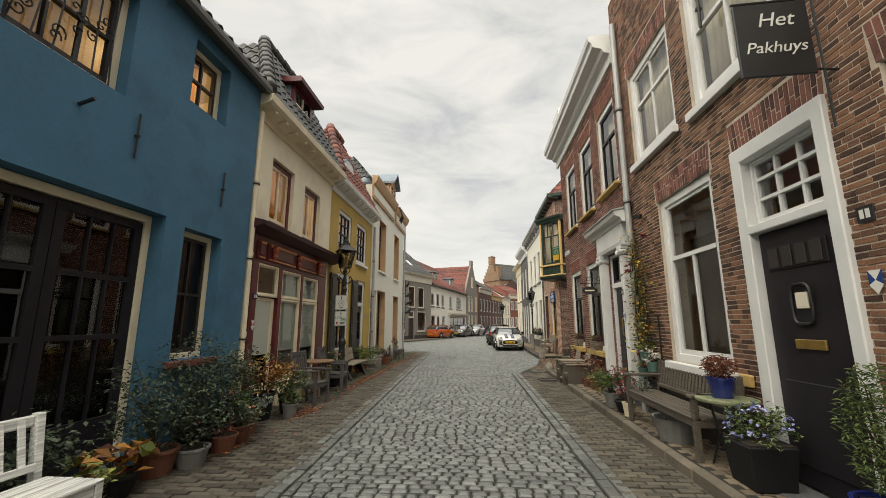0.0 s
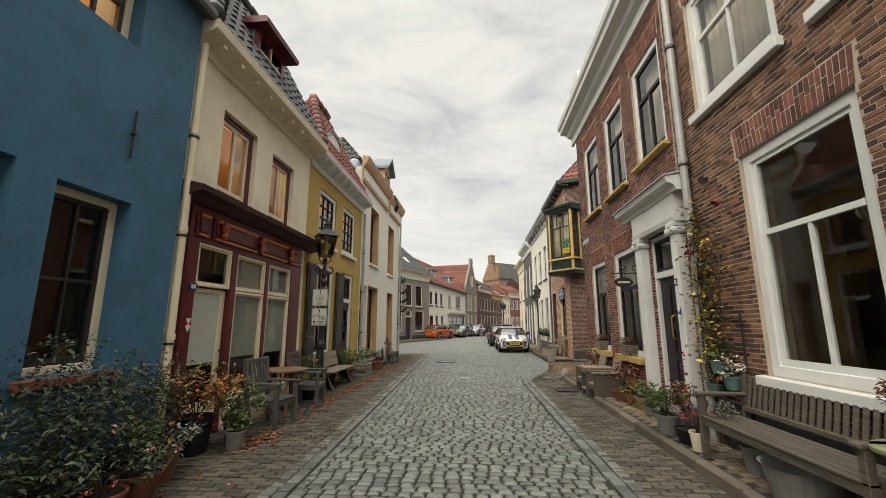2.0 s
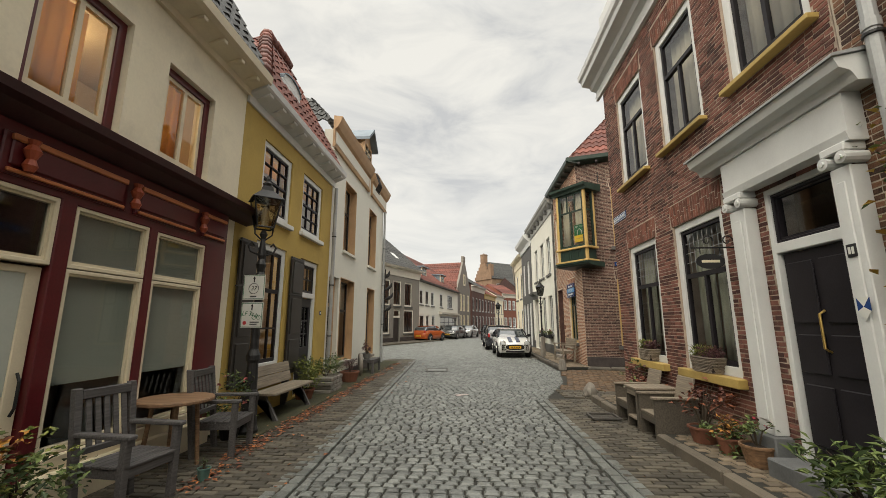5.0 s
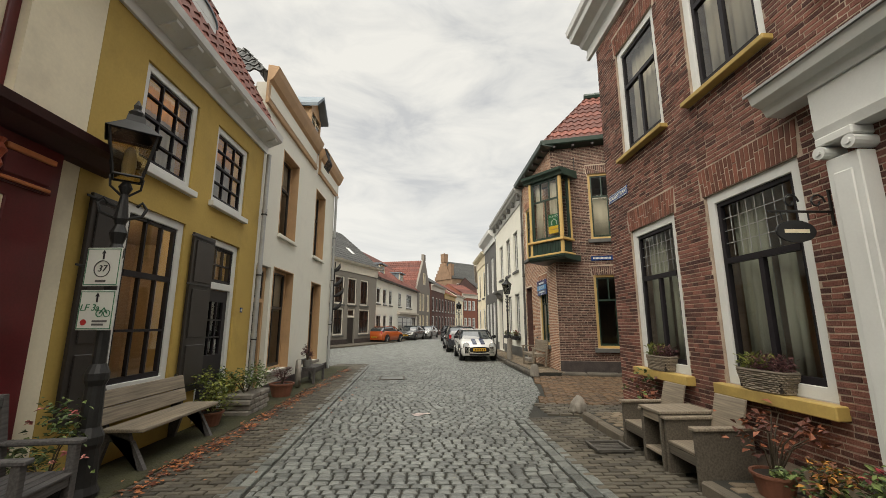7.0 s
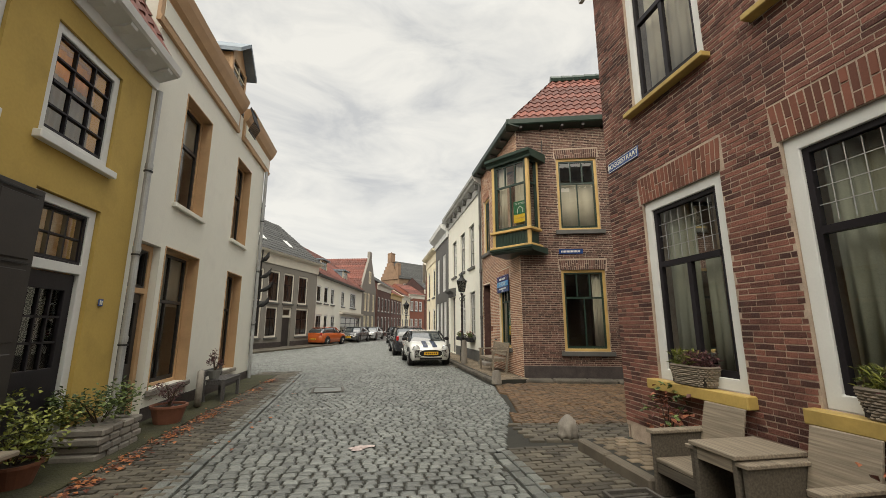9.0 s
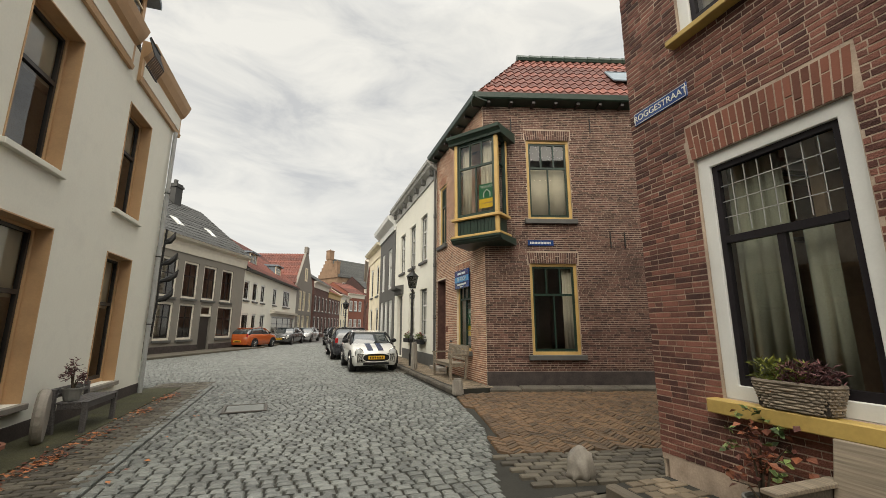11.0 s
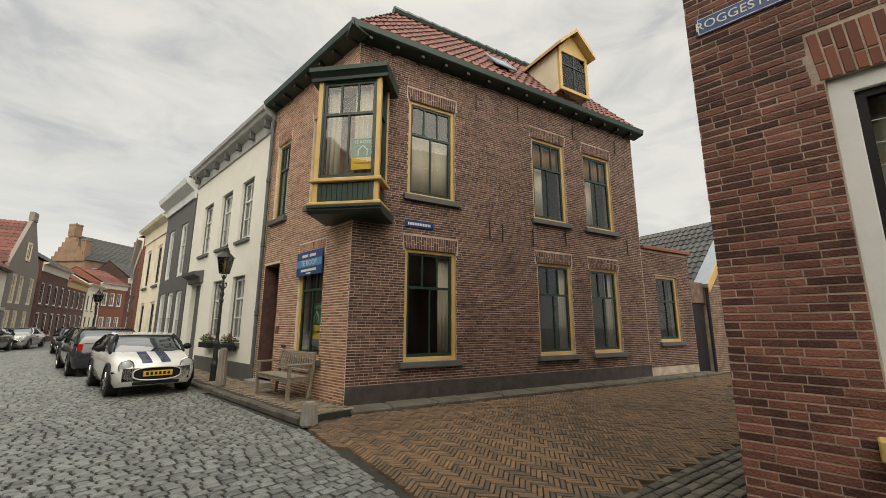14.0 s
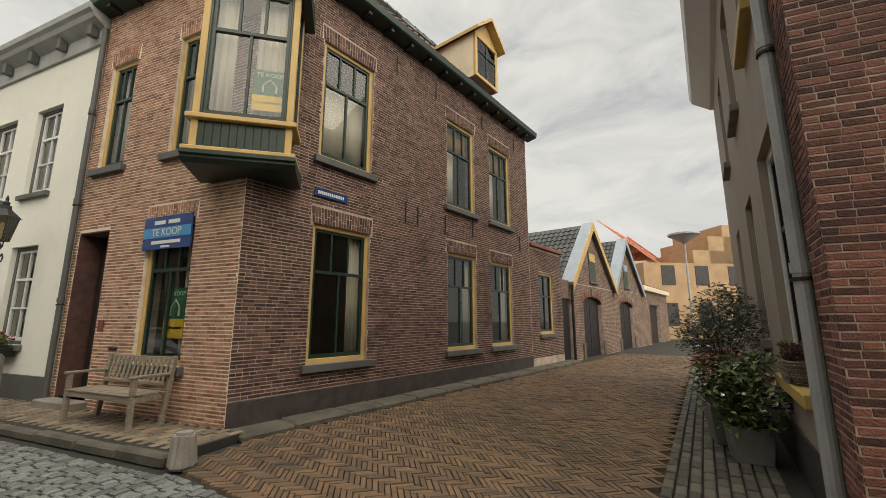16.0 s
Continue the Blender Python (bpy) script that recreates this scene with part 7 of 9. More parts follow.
def slat_bench(m, w, d, seat, back, mat, label, arms=True, n_back=14, vertical=True, name="garden_bench"):
    """A slatted garden bench: x along it, front towards -y."""
    t = thing(name, m, label, "bench")
    for x in (0.0, w - 0.06):
        part("leg", bbox(x, x + 0.06, 0.0, 0.06, 0, seat + (0.2 if arms else 0), 0.006), mat, t)
        bm = bmesh.new()
        box(bm, x, x + 0.06, 0, 0.06, 0, back)
        for v in bm.verts:
            v.co.y += d - 0.06 + max(0, v.co.z - seat) * 0.22
        part("leg", bevel(bm, 0.006), mat, t)
        if arms:
            part("armrest", bbox(x - 0.01, x + 0.07, -0.03, d + 0.03, seat + 0.2, seat + 0.235, 0.008), mat, t)
        part("side_rail", bbox(x + 0.012, x + 0.048, 0.06, d - 0.06, seat - 0.09, seat - 0.02, 0.004), mat, t)
    part("front_rail", bbox(0.06, w - 0.06, 0.012, 0.04, seat - 0.09, seat - 0.02, 0.004), mat, t)
    k = max(5, int(d / 0.075))
    for i in range(k):
        y0 = 0.0 + i * (d - 0.03) / k
        part("seat_slat", bbox(0.0, w, y0, y0 + (d - 0.03) / k - 0.012, seat - 0.018, seat + 0.004, 0.004), mat, t)
    if vertical:
        part("back_rail", bbox(0.06, w - 0.06, d + 0.055, d + 0.085, back - 0.09, back - 0.01, 0.008), mat, t)
        part("back_rail", bbox(0.06, w - 0.06, d - 0.03, d, seat + 0.06, seat + 0.11, 0.006), mat, t)
        for i in range(n_back):
            xx = 0.08 + (w - 0.16) * (i + 0.5) / n_back
            bm = bmesh.new()
            box(bm, xx - 0.024, xx + 0.024, 0, 0.016, seat + 0.1, back - 0.03)
            for v in bm.verts:
                v.co.y += d - 0.03 + (v.co.z - seat) * 0.2
            part("back_slat", bevel(bm, 0.003), mat, t)
    else:
        for i in range(2):
            z0 = seat + 0.05 + i * 0.17
            bm = bmesh.new()
            box(bm, 0, w, 0, 0.025, z0, z0 + 0.155)
            for v in bm.verts:
                v.co.y += d - 0.01 + (v.co.z - seat) * 0.22
            part("back_board", bevel(bm, 0.005), mat, t)
    return t


# plank bench before the yellow house, on dark side plates
pb = thing("plank_bench", at(-3.33, 10.55, 90), "pale plank bench with dark sides against a house wall", "bench")
part("seat", bbox(0.0, 1.5, 0.0, 0.42, 0.40, 0.44, 0.008), "palewood", pb)
for i in range(2):
    bm = bmesh.new()
    box(bm, 0.0, 1.45, 0, 0.03, 0.47 + i * 0.17, 0.63 + i * 0.17)
    for v in bm.verts:
        v.co.y += 0.4 + (v.co.z - 0.44) * 0.25
    part("back_board", bevel(bm, 0.006), "palewood", pb)
for x in (0.08, 1.36):
    bm = bmesh.new()
    p = [(-0.02, 0.0), (0.05, 0.0), (0.2, 0.39), (0.42, 0.39), (0.52, 0.82), (0.56, 0.82), (0.56, 0.0), (0.48, 0.0), (0.4, 0.3), (0.15, 0.3)]
    a = [bm.verts.new((x, q[0], q[1])) for q in p]
    b = [bm.verts.new((x + 0.05, q[0], q[1])) for q in p]
    skin(bm, a, b)
    bm.faces.new(list(reversed(a)))
    bm.faces.new(b)
    bmesh.ops.recalc_face_normals(bm, faces=bm.faces)
    part("side_frame", bm, "darkwood", pb)
# long weathered bench before the inn
slat_bench(at(2.16, 6.42, -90, 0.116), 1.9, 0.45, 0.42, 0.84, "greywood", "weathered grey slatted bench against a brick wall", True, 22)
# bench at the corner house
slat_bench(at(3.02, 20.95, -90, 0.093), 1.45, 0.45, 0.42, 0.86, "palewood", "pale weathered slatted bench at the brick corner house", True, 13)
# white garden bench in front of the blue house
slat_bench(at(-2.66, 1.5, 90), 1.35, 0.5, 0.42, 0.86, "whitewood", "white painted slatted garden bench", False, 9)
# two grey garden chairs and a small round table
for y0, a in ((7.45, 84), (8.95, 97)):
    slat_bench(at(-3.02, y0, a), 0.55, 0.48, 0.4, 0.97, "darkwood", "dark grey slatted garden chair with armrests", True, 5, name="garden_chair")["category"] = "chair"
rt = thing("garden_table", at(-3.5, 8.6, 0), "small round wooden garden table", "table")
bm = bmesh.new()
lathe(bm, [(0.36, 0.68), (0.37, 0.69), (0.37, 0.71), (0.36, 0.72)], seg=24)
part("tabletop", bm, "tabletop", rt)
for k in range(4):
    c, s_ = math.cos(k * 1.571 + 0.7), math.sin(k * 1.571 + 0.7)
    bm = bmesh.new()
    tube(bm, [(0.26 * c, 0.26 * s_, 0), (0.2 * c, 0.2 * s_, 0.68)], 0.022, 6)
    part("leg", bm, "tabletop", rt)


# joined pair of plank seats with a table between
def plank_seat(y_far, w, label):
    t = thing("wooden_armchair", at(2.02, y_far, -90), label, "armchair", "wooden armchairs")
    for x in (0.0, w - 0.035):
        part("side_board", bbox(x, x + 0.035, 0.02, 0.58, 0, 0.52, 0.005), "greywood", t)
        part("armrest", bbox(x - 0.03, x + 0.065, 0.0, 0.6, 0.52, 0.548, 0.005), "palewood", t)
    part("seat", bbox(0.036, w - 0.036, 0.03, 0.5, 0.29, 0.32, 0.005), "palewood", t)
    part("front_board", bbox(0.036, w - 0.036, 0.035, 0.06, 0.2, 0.288, 0.004), "greywood", t)
    bm = bmesh.new()
    box(bm, 0.04, w - 0.04, 0, 0.025, 0.33, 0.78)
    for v in bm.verts:
        v.co.y += 0.46 + (v.co.z - 0.33) * 0.25
    part("back_board", bevel(bm, 0.005), "palewood", t)


plank_seat(11.36, 0.5, "weathered plank armchair against a brick wall")
plank_seat(10.44, 0.5, "weathered plank armchair beside a plank table")
pt = thing("plank_table", at(2.02, 10.84, -90), "low weathered plank table with a shelf between two seats", "table")
part("tabletop", bbox(-0.02, 0.4, -0.02, 0.58, 0.56, 0.59, 0.005), "palewood", pt)
for x in (0.0, 0.345):
    part("side_board", bbox(x, x + 0.035, 0.0, 0.56, 0, 0.559, 0.005), "greywood", pt)
part("shelf", bbox(0.036, 0.344, 0.0, 0.55, 0.14, 0.17, 0.004), "palewood", pt)
part("apron", bbox(0.036, 0.344, 0.0, 0.02, 0.47, 0.559, 0.004), "palewood", pt)
# small table with a pot before the white house
pc = slat_bench(at(-3.25, 16.6, 90), 0.95, 0.4, 0.42, 0.6, "darkwood", "low dark wooden bench before a white house", False, 5, name="low_bench")
ws = thing("grindstone", at(-3.55, 16.2, 20), "old grey round stone leaning on a house wall", "stone")
bm = bmesh.new()
lathe(bm, [(0.02, -0.05), (0.3, -0.05), (0.33, -0.02), (0.33, 0.03), (0.3, 0.06), (0.02, 0.06)], seg=22)
for v in bm.verts:
    v.co = Vector((v.co.z, v.co.y, v.co.x + 0.33))
bmesh.ops.recalc_face_normals(bm, faces=bm.faces)
part("disc", bm, "stone", ws)

# ---- stones, posts and ironwork ----
bm = bmesh.new()
bmesh.ops.create_icosphere(bm, subdivisions=3, radius=1.0)
for v in bm.verts:
    n_ = noise.noise(v.co * 2.2) * 0.07
    v.co = Vector((v.co.x * (0.125 + n_), v.co.y * (0.12 + n_), max(0, v.co.z + 0.25) * 0.235 + n_ * 0.2))
ob = part("guard_stone", bm, "stone", None, smooth=True)
ob.location = (2.16, 13.2, 0)
tagged(ob, "rounded pale grey guard stone at the stoop end", "stone")
for x, y, h, r, lb in ((2.67, 18.0, 0.34, 0.14, "worn grey stone post at the corner stoop"), (2.86, 22.5, 0.85, 0.12, "tall grey stone bollard beside a street lamp")):
    bm = bmesh.new()
    bmesh.ops.create_cone(bm, segments=10, radius1=r, radius2=r * 0.78, depth=h, cap_ends=True)
    bevel(bm, 0.03, 2)
    for v in bm.verts:
        v.co += Vector((1, 1, 0.4)) * noise.noise(v.co * 7) * 0.015
        v.co.z += h / 2
    ob = part("stone_post", bm, "stone")
    ob.location = (x, y, 0.0 if y < 20 else 0.09)
    tagged(ob, lb, "post")
M["drain"] = material("worn_grey_iron", (0.075, 0.068, 0.058), 0.7, 0.35, 8, 60, 0.4, stain=0.3)
gr = thing("drain_grate", at(1.78, 11.22, 0), "rusty iron street drain grate", "drain")
part("frame", bevel(wall_bm(-0.22, 0.22, -0.2, 0.2, 0.03, [(-0.19, 0.19, -0.17, 0.17)]), 0.003), "drain", gr).rotation_euler = (radians(90), 0, 0)
gr.location.z = 0.022
for k in range(6):
    ob = part("bar", bbox(-0.19, 0.19, -0.15 + k * 0.057, -0.125 + k * 0.057, -0.02, -0.002, 0.003), "drain", gr)
mh = thing("manhole_cover", at(-1.42, 17.83, 5), "square cast-iron manhole cover in the cobbles", "manhole")
part("cover", bbox(-0.3, 0.3, -0.3, 0.3, -0.02, 0.012, 0.006), "cobble", mh)
part("rim", bevel(wall_bm(-0.36, 0.36, -0.36, 0.36, 0.02, [(-0.31, 0.31, -0.31, 0.31)]), 0.003), "drain", mh).rotation_euler = (radians(90), 0, 0)
rg = random.Random(19)
bm = bmesh.new()
for k in range(9):
    cx, cy, r0 = rg.gauss(0, 0.085), rg.gauss(0, 0.05), rg.uniform(0.04, 0.085)
    ph = [r0 * rg.uniform(0.6, 1.2) for _ in range(9)]
    bm.faces.new([bm.verts.new((cx + p * math.cos(i * 0.698), cy + p * 0.7 * math.sin(i * 0.698), 0.0005 * k)) for i, p in enumerate(ph)])
ob = part("chalk_mark", bm, material("pink_paint", (0.36, 0.26, 0.24), 0.85, 0.35, 14, 60, 0.5, colour2=(0.6, 0.52, 0.49)))
ob.location = (-0.55, 13.2, 0.006)
tagged(ob, "faded pink paint patch on the cobbles", "paint mark")
for x, z0 in ((3.23, 3.4), (4.55, 3.4), (5.68, 3.5), (0.75, 6.5), (2.9, 6.55), (4.2, 6.6), (6.2, 6.6), (8.0, 6.6), (3.6, 3.4), (8.2, 3.5)):
    bm = bmesh.new()
    tube(bm, [(x, -0.03, z0), (x, -0.03, z0 + 0.42)], 0.016, 6)
    part("wall_anchor", bm, "iron", corner)
for x, z0 in ((0.3, 3.3), (2.95, 5.0)):
    bm = bmesh.new()
    tube(bm, [(x, -0.03, z0), (x + 0.02, -0.035, z0 + 0.28), (x - 0.01, -0.03, z0 + 0.5)], 0.018, 6)
    tube(bm, [(x, 0, z0 + 0.25), (x, -0.06, z0 + 0.25)], 0.025, 6)
    part("wall_anchor", bm, "iron", inn)
wlamp = thing("wall_spotlight", at(2.75, 6.75, -90, 3.28), "small black wall spotlight under the arch", "lamp")
bm = bmesh.new()
tube(bm, [(0, 0, 0), (0, -0.1, 0)], 0.02, 6)
tube(bm, [(-0.02, -0.06, -0.02), (0.12, -0.14, -0.06)], 0.045, 8)
part("head", bm, "iron", wlamp)

orn = thing("iron_ornament", at(-3.8, 20.42, 0, 0), "dark wrought-iron leaf ornament at a house corner", "ornament")
part("stem", tube(bmesh.new(), [(0, 0, 1.2), (0.02, 0.02, 2.0), (0.0, 0.04, 2.8), (0.03, 0.02, 3.7)], 0.025, 6), "iron", orn)
for z, reach in ((2.1, 0.3), (2.55, 0.36), (2.95, 0.3), (3.45, 0.2)):
    bm = bmesh.new()
    tube(bm, [(0.02, 0.02, z - 0.1), (reach * 0.5, 0.05, z - 0.04), (reach * 0.85, 0.06, z + 0.06), (reach, 0.05, z + 0.2)], [0.03, 0.07, 0.06, 0.01], 7)
    part("leaf", bm, "iron", orn)

# ---- plants ----
LEAF = {}
for k, c, c2 in (("dark", (0.018, 0.034, 0.014), (0.065, 0.09, 0.045)), ("green", (0.045, 0.08, 0.018), (0.14, 0.19, 0.05)), ("lime", (0.09, 0.12, 0.015), (0.24, 0.26, 0.05)), ("autumn", (0.16, 0.05, 0.015), (0.42, 0.2, 0.03)), ("grey", (0.075, 0.095, 0.07), (0.25, 0.28, 0.22)), ("rust", (0.10, 0.025, 0.015), (0.24, 0.08, 0.035)),
                 ("heather", (0.075, 0.03, 0.035), (0.17, 0.075, 0.075)), ("yellow", (0.40, 0.22, 0.02), (0.6, 0.42, 0.06)), ("red", (0.11, 0.008, 0.014), (0.30, 0.02, 0.035)), ("white", (0.5, 0.48, 0.42), (0.75, 0.72, 0.62)), ("violet", (0.12, 0.15, 0.42), (0.36, 0.38, 0.6)), ("pink", (0.5, 0.12, 0.12), (0.7, 0.3, 0.25)), ("fallen", (0.14, 0.035, 0.012), (0.36, 0.13, 0.04))):
    M["leaf_" + k] = material("leaf_" + k, c, 0.6, 0.3, 8, 60, 0.1, colour2=c2, piece=0.85)
M["terracotta"] = material("terracotta", (0.185, 0.072, 0.04), 0.8, 0.2, 5, 50, 0.3, stain=0.35)
M["blackpot"] = material("black_plastic_pot", (0.011, 0.011, 0.012), 0.55, 0.2, 5, 50, 0.15, spec=0.25)
M["bluepot"] = material("glazed_blue_pot", (0.011, 0.02, 0.12), 0.25, 0.15, 5, 50, 0.05, coat=0.5)
M["greypot"] = material("grey_pot", (0.17, 0.17, 0.155), 0.7, 0.2, 5, 50, 0.2, stain=0.3)
M["tealpot"] = material("teal_pot", (0.085, 0.165, 0.14), 0.4, 0.15, 5, 50, 0.1)
M["soil"] = material("dark_soil", (0.02, 0.015, 0.011), 0.95, 0.3, 10, 50, 0.6)
M["stem"] = material("brown_stem", (0.05, 0.035, 0.02), 0.85, 0.3, 10, 60, 0.4)
M["wicker"] = material("grey_wicker", (0.20, 0.165, 0.125), 0.85, 0.4, 10, 80, 0.5, piece=0.4)


def leaves(pts, size, aspect=0.55, rg=None, droop=0.3):
    """Small folded leaves, four corners each, at points with free turns."""
    rg = rg or random.Random(1)
    v, f = [], []
    for p in pts:
        a, e = rg.uniform(0, 6.283), rg.uniform(-0.5, 0.9)
        d = Vector((math.cos(a) * math.cos(e), math.sin(a) * math.cos(e), math.sin(e) - droop * 0.3))
        s = d.cross(Vector((rg.uniform(-0.6, 0.6), rg.uniform(-0.6, 0.6), 1))).normalized()
        u = s.cross(d).normalized()
        L = size * rg.uniform(0.6, 1.3)
        k = len(v)
        q = Vector(p)
        v += [tuple(q), tuple(q + d * L * 0.5 + s * L * aspect * 0.5 + u * L * 0.1), tuple(q + d * L - u * L * 0.1), tuple(q + d * L * 0.5 - s * L * aspect * 0.5 + u * L * 0.1)]
        f += [(k, k + 1, k + 2), (k, k + 2, k + 3)]
    return v, f


def cloud(rg, n, r, c, hollow=0.35, clump=0):
    """Points in an uneven ellipsoid; clump gathers them round that many twig ends."""
    cl = [Vector((rg.gauss(0, 0.55), rg.gauss(0, 0.55), rg.gauss(0, 0.5))) for _ in range(clump)] if clump else None
    out = []
    while len(out) < n:
        if cl:
            p = rg.choice(cl) + Vector((rg.gauss(0, 0.2), rg.gauss(0, 0.2), rg.gauss(0, 0.2)))
        else:
            p = Vector((rg.uniform(-1, 1), rg.uniform(-1, 1), rg.uniform(-1, 1)))
        if p.length > (1.0 if not cl else 1.25) or (p.length < hollow and not cl):
            continue
        out.append((c[0] + p.x * r[0], c[1] + p.y * r[1], c[2] + p.z * r[2]))
    return out


def pot_mesh(t, kind, r, h, mat):
    bm = bmesh.new()
    if kind == "round":
        lathe(bm, [(r * 0.72, 0), (r * 0.9, h * 0.6), (r * 0.97, h * 0.88), (r * 1.06, h * 0.88), (r * 1.06, h), (r * 0.92, h), (r * 0.9, h * 0.86)], seg=18)
        part("pot", bm, mat, t, smooth=False)
    else:
        v = box(bm, -r, r, -r, r, 0, h)
        for q in v[:4]:
            q.co.x *= 0.82
            q.co.y *= 0.82
        bevel(bm, 0.01)
        part("pot", bm, mat, t)
    bm = bmesh.new()
    if kind == "round":
        lathe(bm, [(0.01, h * 0.85), (r * 0.9, h * 0.85), (r * 0.9, h * 0.9), (0.01, h * 0.92)], seg=14)
    else:
        box(bm, -r * 0.93, r * 0.93, -r * 0.93, r * 0.93, h - 0.004, h + 0.012)
    part("soil", bm, "soil", t)


SEED = [100]


def potted(x, y, z, pot, shape, n, leaf, size, label, flower=None, clump=14, up=0.55, aspect=0.55, stems=7, name="potted_plant"):
    """A plant in a pot: pot (kind, radius, height, material), crown radii, leaf kind and size, flowers (kind, count, size)."""
    SEED[0] += 1
    rg = random.Random(SEED[0])
    t = thing(name, at(x, y, rg.uniform(0, 360) if (pot and pot[0] == "round") else 0, z), label, "plant", "potted plants")
    h = 0.0
    if pot:
        pot_mesh(t, *pot)
        h = pot[2]
    c = (0, 0, h + shape[2] * up * 1.6)
    bm = bmesh.new()
    pts = cloud(rg, n, shape, c, 0.3, clump)
    for i in range(stems):
        e = rg.choice(pts)
        tube(bm, [(e[0] * 0.08, e[1] * 0.08, h * 0.85), (e[0] * 0.4, e[1] * 0.4, (h + e[2]) / 2 + 0.03), e], [0.009, 0.007, 0.003], 4)
    tagged(part("twiggery", bm, "stem", t), kind="stuff")
    pts = [(p[0], p[1], max(p[2], h * 0.7 + 0.01)) for p in pts]
    v, f = leaves(pts, size, aspect, rg)
    tagged(raw("foliage", v, f, "leaf_" + leaf, t), kind="stuff")
    if flower:
        fp = [(p[0] * 1.05, p[1] * 1.05, p[2] + 0.02) for p in cloud(rg, flower[1], shape, c, 0.75)]
        fv, ff = [], []
        for p in fp:
            v, f = leaves([p] * 5, flower[2], 0.8, rg, 0)
            k = len(fv)
            fv += v
            ff += [tuple(i + k for i in q) for q in f]
        tagged(raw("blossom", fv, ff, "leaf_" + flower[0], t), kind="stuff")
    return t


# before the blue house
potted(-3.38, 4.72, 0, ("round", 0.2, 0.3, "blackpot"), (0.6, 0.75, 0.5), 2300, "dark", 0.06, "tall loose dark green shrub in a pot", None, 34, 0.62, 0.4, 16)
potted(-3.3, 4.1, 0, ("round", 0.2, 0.25, "terracotta"), (0.5, 0.5, 0.42), 1300, "dark", 0.055, "dark leafy shrub in a pot before a blue wall", None, 18, 0.7, 0.4, 10)
potted(-3.25, 3.55, 0, ("round", 0.2, 0.2, "blackpot"), (0.3, 0.3, 0.12), 70, "autumn", 0.16, "broad-leaved plant with orange and green leaves", ("lime", 6, 0.14), 10, 0.4, 0.5, 8)
potted(-3.5, 3.1, 0, ("round", 0.22, 0.25, "blackpot"), (0.4, 0.45, 0.3), 700, "dark", 0.06, "low dark green bush in a pot", None, 16, 0.5)
potted(-2.98, 2.95, 0, ("round", 0.12, 0.14, "blackpot"), (0.2, 0.2, 0.14), 260, "lime", 0.06, "small lime green plant in a pot")
potted(-3.1, 4.35, 0, ("round", 0.17, 0.2, "greypot"), (0.3, 0.3, 0.25), 420, "dark", 0.06, "dark green plant in a grey pot")
potted(-3.08, 4.85, 0, ("round", 0.16, 0.2, "terracotta"), (0.34, 0.34, 0.26), 520, "dark", 0.055, "flowering plant with small pink flowers in a terracotta pot", ("pink", 16, 0.035))
potted(-3.15, 5.25, 0, ("round", 0.2, 0.22, "terracotta"), (0.3, 0.3, 0.25), 420, "green", 0.055, "leafy plant with yellow flowers in a terracotta pot", ("yellow", 8, 0.04))
potted(-3.28, 5.62, 0, ("round", 0.2, 0.3, "terracotta"), (0.32, 0.32, 0.2), 500, "grey", 0.055, "silvery plant in a terracotta urn with handles")
potted(-3.55, 5.55, 0, ("round", 0.18, 0.3, "blackpot"), (0.36, 0.42, 0.42), 1100, "dark", 0.055, "dark shrub in a pot against a blue wall", None, 18, 0.7, 0.45, 10)
potted(-3.48, 6.42, 0, ("round", 0.19, 0.42, "blackpot"), (0.42, 0.42, 0.32), 900, "autumn", 0.06, "bush with yellow-green and rust leaves in a black pot", ("lime", 60, 0.05), 20, 0.6)
potted(-3.3, 6.95, 0, ("round", 0.16, 0.3, "blackpot"), (0.3, 0.34, 0.26), 560, "green", 0.06, "green bush in a black pot beside the shop front", ("lime", 30, 0.04))
potted(-3.1, 6.62, 0, ("round", 0.12, 0.22, "greypot"), (0.16, 0.16, 0.12), 260, "green", 0.05, "small green plant in a grey pot")
potted(-2.95, 8.35, 0, ("round", 0.06, 0.12, "tealpot"), (0.05, 0.05, 0.04), 30, "green", 0.03, "small teal flower pot")
potted(-3.55, 9.75, 0, ("round", 0.14, 0.2, "blackpot"), (0.3, 0.3, 0.34), 420, "green", 0.06, "leafy plant with pink flowers beside a lamp post", ("pink", 10, 0.05))
# before the yellow and white houses
potted(-3.68, 12.5, 0, ("round", 0.2, 0.22, "terracotta"), (0.34, 0.42, 0.32), 900, "lime", 0.06, "bright green bush in a pot before a black door", None, 20, 0.6)
bx = thing("stacked_stone_planter", at(-3.62, 13.55, 90), "low planter of stacked stones", "planter")
rg = random.Random(77)
for j in range(4):
    for i in range(4):
        part("stone", bbox(-0.42 + i * 0.21 + (j % 2) * 0.05, -0.23 + i * 0.21 + (j % 2) * 0.05, -0.26 + rg.uniform(-0.01, 0.01), 0.2, j * 0.085, j * 0.085 + 0.08, 0.016), "stone", bx)
potted(-3.62, 13.55, 0.33, None, (0.36, 0.42, 0.3), 1000, "green", 0.06, "green bush growing in a stone planter", None, 20, 0.55)
potted(-3.48, 14.95, 0, ("round", 0.24, 0.28, "terracotta"), (0.22, 0.22, 0.17), 420, "heather", 0.05, "heather in a wide terracotta bowl", None, 12, 0.6, 0.25)
potted(-3.5, 16.75, 0.43, ("round", 0.12, 0.17, "greypot"), (0.14, 0.14, 0.18), 260, "heather", 0.06, "heather in a glazed pot on a low bench", None, 10, 0.6, 0.25)
